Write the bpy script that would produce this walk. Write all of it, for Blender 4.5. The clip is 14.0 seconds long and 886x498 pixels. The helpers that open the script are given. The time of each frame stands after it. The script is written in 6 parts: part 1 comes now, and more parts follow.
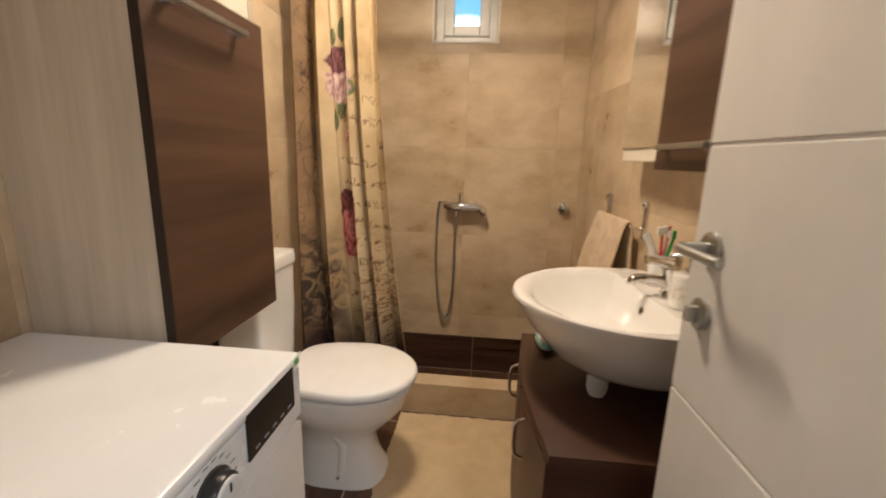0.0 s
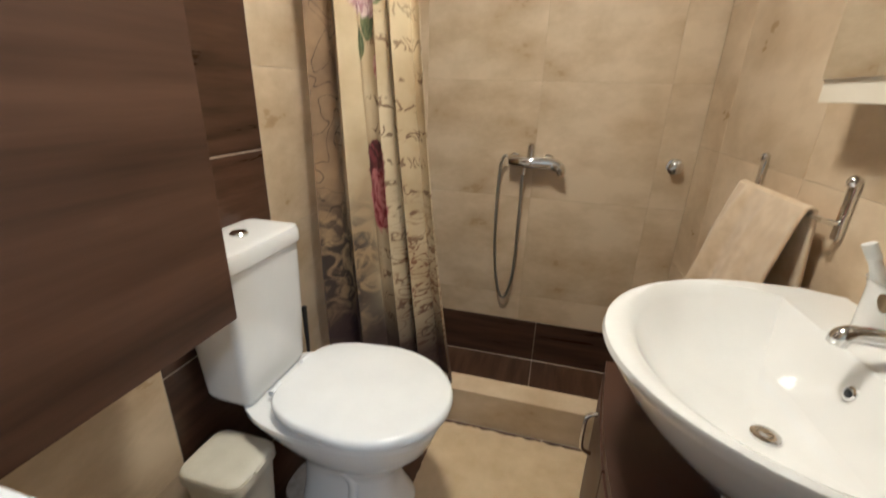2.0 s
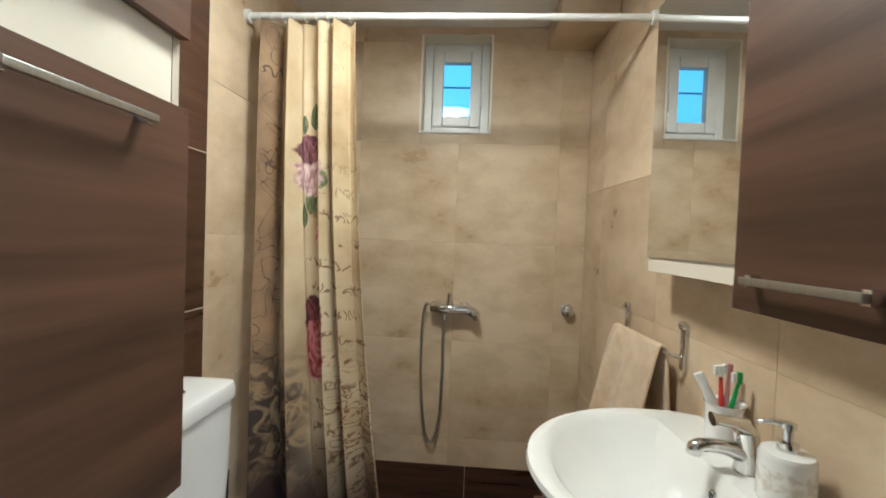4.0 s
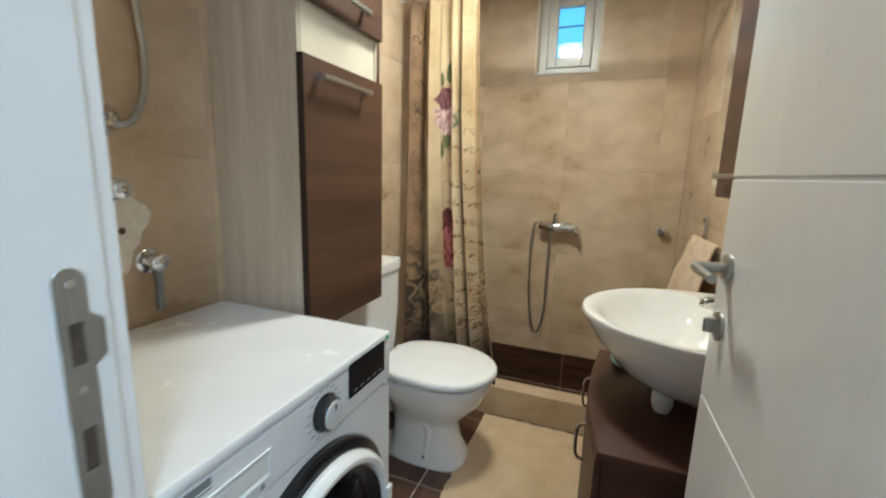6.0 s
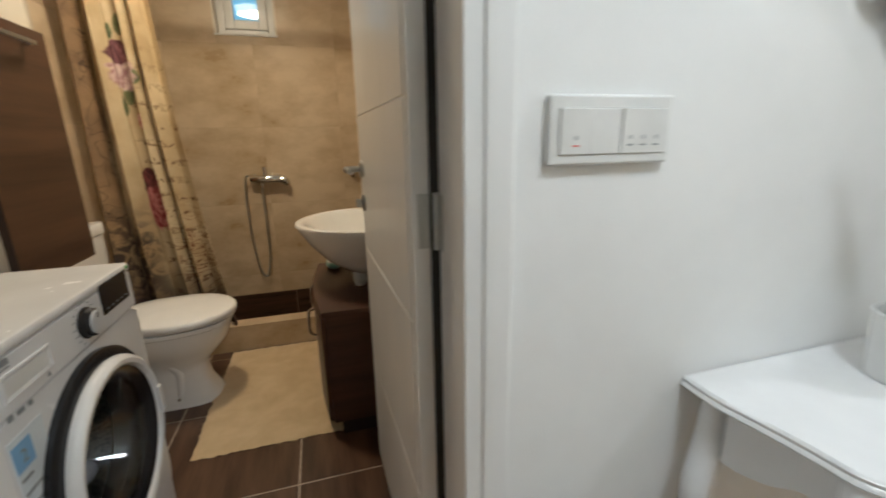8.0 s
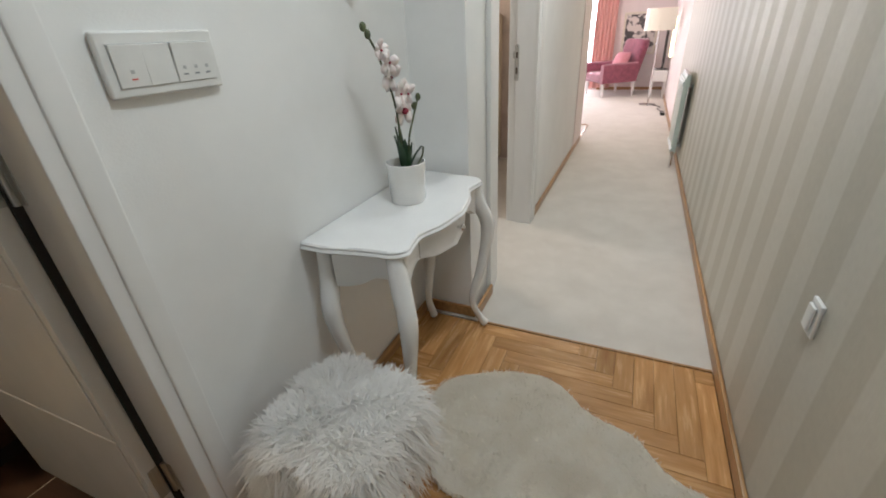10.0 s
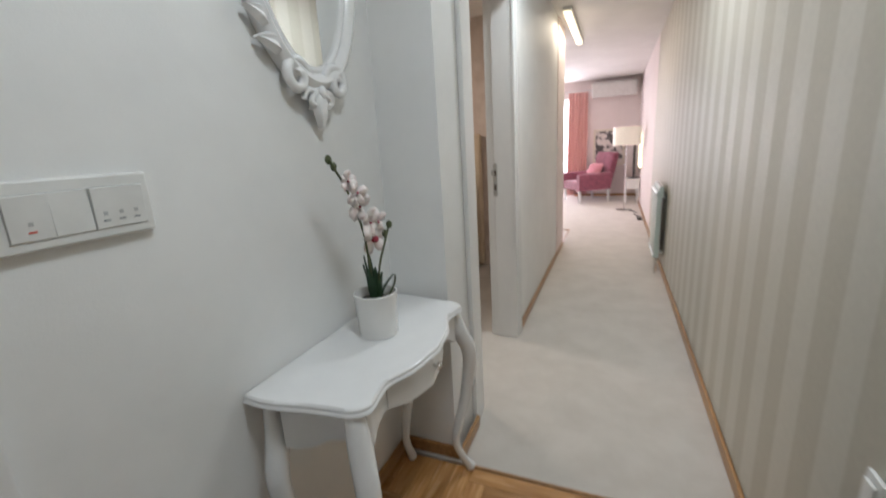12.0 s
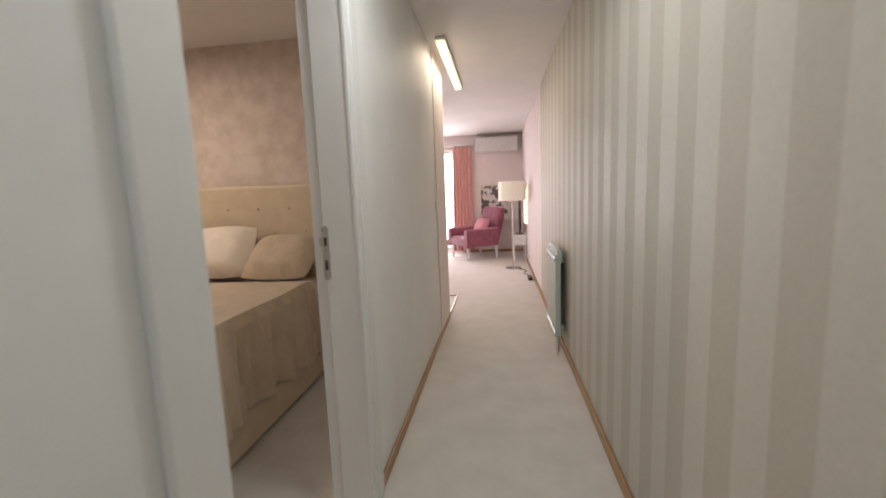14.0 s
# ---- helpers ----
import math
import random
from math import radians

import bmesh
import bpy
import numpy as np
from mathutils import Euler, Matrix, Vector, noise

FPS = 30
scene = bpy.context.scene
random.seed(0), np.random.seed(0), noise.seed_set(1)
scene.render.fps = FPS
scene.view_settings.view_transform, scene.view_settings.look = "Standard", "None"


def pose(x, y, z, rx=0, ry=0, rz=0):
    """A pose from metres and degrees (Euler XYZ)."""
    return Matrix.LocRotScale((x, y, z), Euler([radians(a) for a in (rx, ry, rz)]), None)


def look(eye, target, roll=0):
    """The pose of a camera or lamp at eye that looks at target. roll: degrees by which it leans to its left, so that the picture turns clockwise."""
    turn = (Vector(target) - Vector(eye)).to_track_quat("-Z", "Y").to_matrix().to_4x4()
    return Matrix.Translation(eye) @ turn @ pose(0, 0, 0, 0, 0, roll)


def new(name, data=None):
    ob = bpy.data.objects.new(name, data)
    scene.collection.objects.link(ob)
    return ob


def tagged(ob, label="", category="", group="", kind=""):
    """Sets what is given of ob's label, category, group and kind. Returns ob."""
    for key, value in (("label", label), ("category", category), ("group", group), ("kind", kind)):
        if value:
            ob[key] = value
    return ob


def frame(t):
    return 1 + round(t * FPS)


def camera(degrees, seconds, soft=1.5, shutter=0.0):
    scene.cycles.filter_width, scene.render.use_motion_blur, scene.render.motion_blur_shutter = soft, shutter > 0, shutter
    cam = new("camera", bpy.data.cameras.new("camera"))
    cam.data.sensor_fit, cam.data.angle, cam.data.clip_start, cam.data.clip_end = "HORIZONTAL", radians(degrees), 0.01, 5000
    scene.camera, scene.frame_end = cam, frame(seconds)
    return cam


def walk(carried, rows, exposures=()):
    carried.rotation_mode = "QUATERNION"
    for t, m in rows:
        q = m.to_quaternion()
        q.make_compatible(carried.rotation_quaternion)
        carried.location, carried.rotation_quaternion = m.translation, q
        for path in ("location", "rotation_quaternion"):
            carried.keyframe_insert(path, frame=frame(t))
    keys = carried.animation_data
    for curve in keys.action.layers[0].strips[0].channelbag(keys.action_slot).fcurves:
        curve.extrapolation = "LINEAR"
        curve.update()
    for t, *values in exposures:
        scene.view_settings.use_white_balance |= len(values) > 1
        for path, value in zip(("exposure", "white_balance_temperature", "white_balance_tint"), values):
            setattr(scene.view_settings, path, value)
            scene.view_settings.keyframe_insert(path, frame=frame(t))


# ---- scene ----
cam = camera(93.9, 14.0, soft=1.7, shutter=0.4)
PATH = [
    (0, (0.38, 0.267, 1.212), (0.203, 2.213, 0.783), 1.8),
    (0.5, (0.316, 0.409, 1.179), (-0.013, 2.279, 0.549), 2.0),
    (1, (0.313, 0.601, 1.165), (-0.153, 2.375, 0.368), 1.6),
    (1.5, (0.34, 0.742, 1.18), (-0.183, 2.46, 0.299), 1.4),
    (2, (0.369, 0.779, 1.221), (-0.111, 2.587, 0.512), 1.6),
    (2.5, (0.361, 0.783, 1.264), (0.007, 2.704, 0.832), 2.0),
    (3, (0.327, 0.766, 1.285), (0.142, 2.752, 1.134), 2.4),
    (3.2, (0.322, 0.752, 1.293), (0.200, 2.747, 1.22), 2.3),
    (5.3, (0.435, 0.236, 1.300), (0.206, 2.222, 1.254), -0.5),
    (5.5, (0.453, 0.194, 1.278), (0.093, 2.157, 1.162), 0.3),
    (6, (0.519, 0.085, 1.238), (-0.182, 1.923, 0.88), 1.7),
    (6.5, (0.503, 0.004, 1.199), (-0.253, 1.779, 0.673), 1.4),
    (7, (0.458, -0.122, 1.171), (0.218, 1.774, 0.58), 1.2),
    (7.5, (0.48, -0.227, 1.173), (0.668, 1.67, 0.566), -0.8),
    (8, (0.599, -0.395, 1.172), (1.146, 1.46, 0.662), -1.1),
    (8.5, (0.66, -0.549, 1.188), (1.536, 1.172, 0.667), -1.3),
    (9, (0.535, -0.612, 1.203), (1.954, 0.687, 0.657), -3.0),
    (9.2, (0.484, -0.646, 1.193), (2.031, 0.456, 0.566), -4.0),
    (11.3, (0.515, -0.606, 1.216), (2.136, -0.014, 0.205), -1.0),
    (11.5, (0.53, -0.609, 1.219), (2.234, -0.013, 0.358), -1.8),
    (12, (0.654, -0.613, 1.246), (2.444, 0.139, 0.766), -3.4),
    (12.5, (0.809, -0.658, 1.232), (2.569, 0.267, 1.012), -2.8),
    (13, (1.068, -0.616, 1.183), (2.928, 0.035, 0.841), -2.6),
    (13.5, (1.391, -0.546, 1.222), (3.34, -0.217, 0.915), -2.6),
    (14, (1.701, -0.572, 1.227), (3.665, -0.302, 0.966), -2.2),
]
# seconds, stops, kelvin, tint
EXPOSURES = [
    (0.0, 0.69, 5800, 12), (0.5, 0.85, 5500, 12), (1.5, 0.87, 5150, 7), (2.5, 0.75, 4550, 1), (3.0, 0.73, 4500, -1), (5.5, 0.80, 4600, -1),
    (6.0, 0.76, 4700, -2), (6.5, 0.74, 4950, -2), (7.0, 0.78, 5050, -1), (7.5, 0.64, 5500, 2), (8.0, 0.18, 5750, 5), (8.5, -0.10, 6000, 5), (9.0, -0.22, 6000, 5), (11.5, -0.27, 5650, 4),
    (12.0, -0.50, 5800, 6), (12.5, -0.66, 5950, 7), (13.0, -0.69, 6100, 8), (14.0, -0.78, 6200, 8),
]
walk(cam, [(t, look(eye, target, roll)) for t, eye, target, roll in PATH], EXPOSURES)

# ---- world, lights ----
world = bpy.data.worlds.new("world")
scene.world = world
world.use_nodes = True
wn = world.node_tree
sky = wn.nodes.new("ShaderNodeTexSky")
sky.sky_type = "NISHITA"
sky.sun_disc = False
sky.sun_elevation, sky.sun_rotation = radians(28), radians(60)
wn.nodes["Background"].inputs[1].default_value = 0.12
wn.links.new(sky.outputs[0], wn.nodes["Background"].inputs[0])


def area_lamp(name, place, target, power, color, sx, sy=None):
    data = bpy.data.lights.new(name, "AREA")
    data.energy, data.color = power, color
    data.shape, data.size, data.size_y = ("RECTANGLE", sx, sy) if sy else ("DISK", sx, sx)
    ob = new(name, data)
    ob.matrix_world = look(place, target)
    return ob


area_lamp("bathroom_light", (0.17, 1.6, 2.305), (0.17, 1.601, 0), 14.5, (1.0, 0.76, 0.49), 0.26)
# assumed hall lamp, unseen; place and power tuned to the vestibule's brightness
area_lamp("vestibule_light", (1.14, -0.68, 2.335), (1.14, -0.681, 0), 11.0, (0.95, 0.98, 1.0), 0.34)
area_lamp("corridor_light", (5.65, -0.2, 2.335), (5.65, -0.201, 0), 13, (1.0, 0.80, 0.58), 1.3, 0.07)
# added unseen lamp that brightens the near corridor walls
area_lamp("corridor_fill_near", (2.95, -0.5, 2.335), (2.95, -0.501, 0), 13.5, (0.98, 0.98, 0.97), 0.28)
area_lamp("living_room_daylight", (10.46, 0.9, 1.15), (7.0, -0.2, 0.9), 105, (1.0, 0.85, 0.86), 1.1, 1.8)
area_lamp("living_room_light", (7.9, 1.0, 2.335), (7.9, 1.001, 0), 34, (1.0, 0.83, 0.74), 0.34)
# unseen bedroom source, assumed overhead, no fixture built
area_lamp("bedroom_light", (3.6, 1.9, 2.33), (3.6, 1.901, 0), 36, (1.0, 0.79, 0.63), 0.4)

# ---- materials ----


def mat(name, c1, c2=None, rough=0.5, metal=0.0, scale=(6, 6, 6), bump=0.0, bscale=(90, 90, 90), vary=0.0, detail=5.0, low=0.35, high=0.65, coat=0.0, sheen=0.0):
    m = bpy.data.materials.new(name)
    m.use_nodes = True
    nt = m.node_tree
    b = nt.nodes["Principled BSDF"]
    b.inputs["Roughness"].default_value, b.inputs["Metallic"].default_value = rough, metal
    b.inputs["Coat Weight"].default_value, b.inputs["Sheen Weight"].default_value = coat, sheen
    geo = nt.nodes.new("ShaderNodeNewGeometry")
    info = nt.nodes.new("ShaderNodeObjectInfo")
    shift = nt.nodes.new("ShaderNodeVectorMath")
    shift.operation = "MULTIPLY_ADD"
    nt.links.new(info.outputs["Random"], shift.inputs[0])
    shift.inputs[1].default_value = (7.0, 5.0, 9.0) if vary else (0, 0, 0)
    nt.links.new(geo.outputs["Position"], shift.inputs[2])

    def noise_at(sc, det):
        mp = nt.nodes.new("ShaderNodeMapping")
        mp.inputs["Scale"].default_value = sc
        nt.links.new(shift.outputs[0], mp.inputs[0])
        n = nt.nodes.new("ShaderNodeTexNoise")
        n.inputs["Scale"].default_value, n.inputs["Detail"].default_value = 1.0, det
        n.inputs["Roughness"].default_value = 0.6
        nt.links.new(mp.outputs[0], n.inputs["Vector"])
        return n

    col = None
    if c2:
        n = noise_at(scale, detail)
        r = nt.nodes.new("ShaderNodeValToRGB")
        r.color_ramp.elements[0].position, r.color_ramp.elements[1].position = low, high
        r.color_ramp.elements[0].color, r.color_ramp.elements[1].color = (*c1, 1), (*c2, 1)
        nt.links.new(n.outputs["Fac"], r.inputs[0])
        col = r.outputs[0]
        rr = nt.nodes.new("ShaderNodeMapRange")
        rr.inputs["To Min"].default_value, rr.inputs["To Max"].default_value = max(rough - 0.08, 0.02), min(rough + 0.08, 1)
        nt.links.new(n.outputs["Fac"], rr.inputs[0])
        nt.links.new(rr.outputs[0], b.inputs["Roughness"])
    if vary:
        hv = nt.nodes.new("ShaderNodeHueSaturation")
        mr = nt.nodes.new("ShaderNodeMapRange")
        mr.inputs["To Min"].default_value, mr.inputs["To Max"].default_value = 1 - vary, 1 + vary
        nt.links.new(info.outputs["Random"], mr.inputs[0])
        nt.links.new(mr.outputs[0], hv.inputs["Value"])
        if col:
            nt.links.new(col, hv.inputs["Color"])
        else:
            hv.inputs["Color"].default_value = (*c1, 1)
        col = hv.outputs[0]
    if col:
        nt.links.new(col, b.inputs["Base Color"])
    else:
        b.inputs["Base Color"].default_value = (*c1, 1)
    if bump:
        n2 = noise_at(bscale, 3.0)
        bp = nt.nodes.new("ShaderNodeBump")
        bp.inputs["Strength"].default_value, bp.inputs["Distance"].default_value = bump, 0.004
        nt.links.new(n2.outputs["Fac"], bp.inputs["Height"])
        nt.links.new(bp.outputs[0], b.inputs["Normal"])
    return m


def glow(name, color, strength):
    m = mat(name, color)
    b = m.node_tree.nodes["Principled BSDF"]
    b.inputs["Emission Color"].default_value = (*color, 1)
    b.inputs["Emission Strength"].default_value = strength
    return m


def glass(name, color=(0.9, 0.95, 1.0), rough=0.0):
    m = mat(name, color, rough=rough)
    m.node_tree.nodes["Principled BSDF"].inputs["Transmission Weight"].default_value = 1.0
    return m


BEIGE_TILE = mat("beige stone tile", (0.42, 0.305, 0.175), (0.65, 0.525, 0.365), 0.30, scale=(3.4, 3.4, 5.5), bump=0.06, bscale=(25, 25, 25), vary=0.05, detail=11, low=0.28, high=0.62)
BROWN_TILE = mat("brown wood-look tile", (0.040, 0.020, 0.012), (0.095, 0.05, 0.03), 0.3, scale=(2.5, 2.5, 30), bump=0.05, bscale=(6, 6, 90), vary=0.12)
FLOOR_TILE = mat("brown floor tile", (0.045, 0.022, 0.013), (0.11, 0.058, 0.034), 0.32, scale=(22, 2.5, 4), bump=0.06, bscale=(70, 8, 8), vary=0.1)
GROUT = mat("pale grout", (0.55, 0.47, 0.38), (0.42, 0.35, 0.27), 0.9, scale=(30, 30, 30))
BEIGE_GROUT = mat("beige grout", (0.50, 0.40, 0.27), (0.44, 0.34, 0.22), 0.9, scale=(30, 30, 30))
WALL_WHITE = mat("white wall paint", (0.78, 0.78, 0.77), (0.83, 0.83, 0.82), 0.55, scale=(3, 3, 3), bump=0.10, bscale=(220, 220, 220))
CEIL_WHITE = mat("white ceiling paint", (0.76, 0.75, 0.73), (0.82, 0.81, 0.79), 0.8, scale=(2, 2, 2), bump=0.05, bscale=(150, 150, 150))
PINK_WALL = mat("blush wall paint", (0.77, 0.69, 0.67), (0.82, 0.74, 0.72), 0.7, scale=(2, 2, 2), bump=0.06, bscale=(160, 160, 160))
DOOR_WHITE = mat("satin white lacquer", (0.74, 0.74, 0.73), (0.80, 0.80, 0.79), 0.32, scale=(5, 5, 2), bump=0.02, bscale=(120, 120, 20), coat=0.2)
GLOSS_WHITE = mat("gloss white lacquer", (0.80, 0.80, 0.80), (0.84, 0.84, 0.84), 0.16, scale=(8, 8, 8), bump=0.02, bscale=(60, 60, 60), coat=0.3)
APPLIANCE = mat("white enamel", (0.78, 0.79, 0.80), (0.82, 0.83, 0.84), 0.25, scale=(6, 6, 6), coat=0.2)
CERAMIC = mat("white glazed ceramic", (0.80, 0.79, 0.77), (0.84, 0.83, 0.81), 0.1, scale=(5, 5, 5), coat=0.5)
WHITE_PLASTIC = mat("white plastic", (0.78, 0.78, 0.76), (0.72, 0.72, 0.70), 0.35, scale=(12, 12, 12))
CREAM_PLASTIC = mat("cream plastic", (0.62, 0.58, 0.48), (0.68, 0.64, 0.54), 0.4, scale=(14, 14, 14), bump=0.05)
DARK_WOOD = mat("dark walnut laminate", (0.045, 0.021, 0.012), (0.128, 0.064, 0.036), 0.42, scale=(0.9, 0.9, 17), bump=0.03, bscale=(5, 5, 200), detail=7, low=0.32, high=0.70)
VANITY_WOOD = mat("dark reddish laminate", (0.050, 0.021, 0.013), (0.088, 0.038, 0.023), 0.42, scale=(1.6, 1.6, 22), bump=0.04, bscale=(5, 5, 120), detail=7)
EDGE_WOOD = mat("dark edge band", (0.02, 0.012, 0.009), rough=0.5)
ASH_WOOD = mat("pale ash laminate", (0.46, 0.40, 0.315), (0.60, 0.54, 0.445), 0.45, scale=(26, 26, 1.3), bump=0.06, bscale=(150, 150, 6), detail=8)
CREAM_PANEL = mat("cream laminate", (0.72, 0.66, 0.54), (0.77, 0.71, 0.60), 0.4, scale=(4, 4, 4))
CHROME = mat("chrome", (0.72, 0.72, 0.72), rough=0.08, metal=1.0)
STEEL = mat("brushed steel", (0.42, 0.43, 0.42), (0.52, 0.53, 0.52), 0.35, 1.0, scale=(200, 200, 8))
BLACK = mat("black plastic", (0.012, 0.013, 0.016), rough=0.25)
RUBBER = mat("dark rubber", (0.02, 0.02, 0.021), rough=0.7)
DARK_GLASS = mat("dark door glass", (0.010, 0.013, 0.016), rough=0.07)
MIRROR = mat("mirror silver", (0.88, 0.89, 0.88), rough=0.015, metal=1.0)
MAT_CLOTH = mat("beige cotton mat", (0.54, 0.40, 0.225), (0.64, 0.495, 0.305), 0.95, scale=(9, 9, 9), bump=0.6, bscale=(260, 260, 260), sheen=0.3)
TOWEL = mat("beige terry towel", (0.62, 0.46, 0.28), (0.74, 0.58, 0.39), 0.97, scale=(22, 22, 22), bump=0.9, bscale=(330, 330, 330), sheen=0.4)
CARPET = mat("cream carpet", (0.59, 0.555, 0.505), (0.66, 0.625, 0.575), 0.98, scale=(5, 5, 5), bump=0.8, bscale=(240, 240, 240), detail=10, low=0.36, high=0.64, sheen=0.2)
OAK_X = mat("honey oak stave along x", (0.36, 0.17, 0.055), (0.56, 0.31, 0.12), 0.26, scale=(4, 45, 20), bump=0.04, bscale=(12, 160, 60), vary=0.22, detail=7, coat=0.25)
OAK_Y = mat("honey oak stave along y", (0.36, 0.17, 0.055), (0.56, 0.31, 0.12), 0.26, scale=(45, 4, 20), bump=0.04, bscale=(160, 12, 60), vary=0.22, detail=7, coat=0.25)
BASE_WOOD = mat("brown oak skirting", (0.30, 0.16, 0.062), (0.45, 0.26, 0.11), 0.32, scale=(3, 40, 40), bump=0.05)
FUR = mat("white sheepskin", (0.90, 0.89, 0.87), (0.95, 0.945, 0.93), 0.95, scale=(25, 25, 25))
FUR2 = mat("cream sheepskin", (0.80, 0.74, 0.62), (0.92, 0.88, 0.78), 0.95, scale=(14, 14, 14))
for node_mat in (FUR, FUR2):
    nt = node_mat.node_tree
    out = nt.nodes["Material Output"]
    tr = nt.nodes.new("ShaderNodeBsdfTranslucent")
    tr.inputs[0].default_value = (0.96, 0.95, 0.94, 1)
    mx = nt.nodes.new("ShaderNodeMixShader")
    mx.inputs[0].default_value = 0.6
    nt.links.new(nt.nodes["Principled BSDF"].outputs[0], mx.inputs[1])
    nt.links.new(tr.outputs[0], mx.inputs[2])
    nt.links.new(mx.outputs[0], out.inputs["Surface"])
PINK_CURTAIN = mat("salmon curtain cloth", (0.70, 0.38, 0.34), (0.79, 0.46, 0.41), 0.9, scale=(30, 30, 3), bump=0.2, sheen=0.2)
ROSE_CLOTH = mat("rose velvet", (0.20, 0.05, 0.085), (0.30, 0.08, 0.13), 0.85, scale=(14, 14, 14), bump=0.3, sheen=0.5)
PINK_CLOTH = mat("pink cushion cloth", (0.50, 0.20, 0.24), (0.58, 0.26, 0.30), 0.9, scale=(20, 20, 20), bump=0.3)
BED_CLOTH = mat("champagne bedspread", (0.42, 0.34, 0.24), (0.52, 0.43, 0.32), 0.7, scale=(12, 12, 5), bump=0.3, bscale=(40, 40, 40), sheen=0.3)
PILLOW_CLOTH = mat("cream pillow cloth", (0.66, 0.59, 0.50), (0.74, 0.67, 0.58), 0.8, scale=(12, 12, 12), bump=0.3, bscale=(50, 50, 50))
HEADBOARD = mat("cream leatherette", (0.52, 0.43, 0.31), (0.58, 0.49, 0.36), 0.5, scale=(8, 8, 8), bump=0.1)
BED_PAPER = mat("mottled beige wallpaper", (0.54, 0.455, 0.395), (0.64, 0.555, 0.495), 0.8, scale=(7, 7, 7), bump=0.08, detail=10, low=0.38, high=0.6)
LEAF = mat("dark green leaf", (0.015, 0.035, 0.016), (0.03, 0.07, 0.03), 0.35, scale=(20, 20, 20))
STEM = mat("olive stem", (0.06, 0.07, 0.03), (0.10, 0.12, 0.05), 0.5, scale=(40, 40, 40))
PETAL = mat("white pink petal", (0.84, 0.72, 0.71), (0.87, 0.83, 0.80), 0.6, scale=(45, 45, 45))
PETAL_RED = mat("crimson orchid throat", (0.35, 0.03, 0.06), rough=0.5)
SOIL = mat("dark soil", (0.02, 0.015, 0.01), (0.05, 0.035, 0.02), 0.95, scale=(90, 90, 90), bump=0.8)
RADIATOR_PAINT = mat("pale green-grey enamel", (0.50, 0.58, 0.55), (0.56, 0.64, 0.61), 0.3, scale=(6, 6, 6))
GREY_PLASTIC = mat("grey plastic", (0.42, 0.43, 0.43), (0.48, 0.49, 0.49), 0.5, scale=(30, 30, 30))
RED_PLASTIC = mat("red plastic", (0.6, 0.05, 0.03), rough=0.35)
GREEN_PLASTIC = mat("green plastic", (0.05, 0.35, 0.08), rough=0.35)
TEAL = mat("teal packaging", (0.10, 0.36, 0.32), (0.5, 0.62, 0.58), 0.3, scale=(30, 30, 30))
BLUE_PRINT = mat("blue print", (0.22, 0.42, 0.66), rough=0.4)
GREY_PRINT = mat("grey print", (0.22, 0.24, 0.26), rough=0.4)
SPONGE = mat("yellow soap", (0.72, 0.62, 0.25), rough=0.5)
# the floor lamp is off; weak emission only lifts the shade's tone
SHADE = glow("cream lampshade with added glow", (0.86, 0.80, 0.68), 0.22)
LIT_PANEL = glow("lit warm diffuser", (1.0, 0.80, 0.48), 4.0)
LAMP_GLASS = glow("lit opal diffuser", (1.0, 0.86, 0.66), 8.0)
TUBE_LIT = glow("lit opal tube", (1.0, 0.84, 0.58), 2.2)
PANE = glass("window pane")
DOOR_GLASS = glass("tinted door glass", (0.80, 0.85, 0.88))
DRUM = mat("perforated drum steel", (0.22, 0.24, 0.25), (0.42, 0.44, 0.45), 0.32, 0.8, scale=(120, 120, 120), low=0.45, high=0.55)
SILVER = mat("silver plastic", (0.62, 0.63, 0.64), rough=0.3)
LAUNDRY = mat("pale lilac laundry", (0.40, 0.42, 0.62), (0.62, 0.62, 0.72), 0.9, scale=(20, 20, 20))
ACRYLIC = mat("frosted acrylic", (0.8, 0.84, 0.84), rough=0.2)
PLASTER = mat("bare plaster patch", (0.80, 0.75, 0.67), (0.70, 0.64, 0.55), 0.95, scale=(40, 40, 40), bump=0.5)
SLOT = mat("dark brown slot shade", (0.045, 0.032, 0.022), (0.10, 0.075, 0.05), 0.7, scale=(60, 60, 60))
RUST = mat("rusty screw", (0.12, 0.05, 0.03), rough=0.8)
PICTURE = mat("grey floral print", (0.10, 0.09, 0.09), (0.72, 0.66, 0.62), 0.4, scale=(7, 7, 7), low=0.47, high=0.53, detail=2)


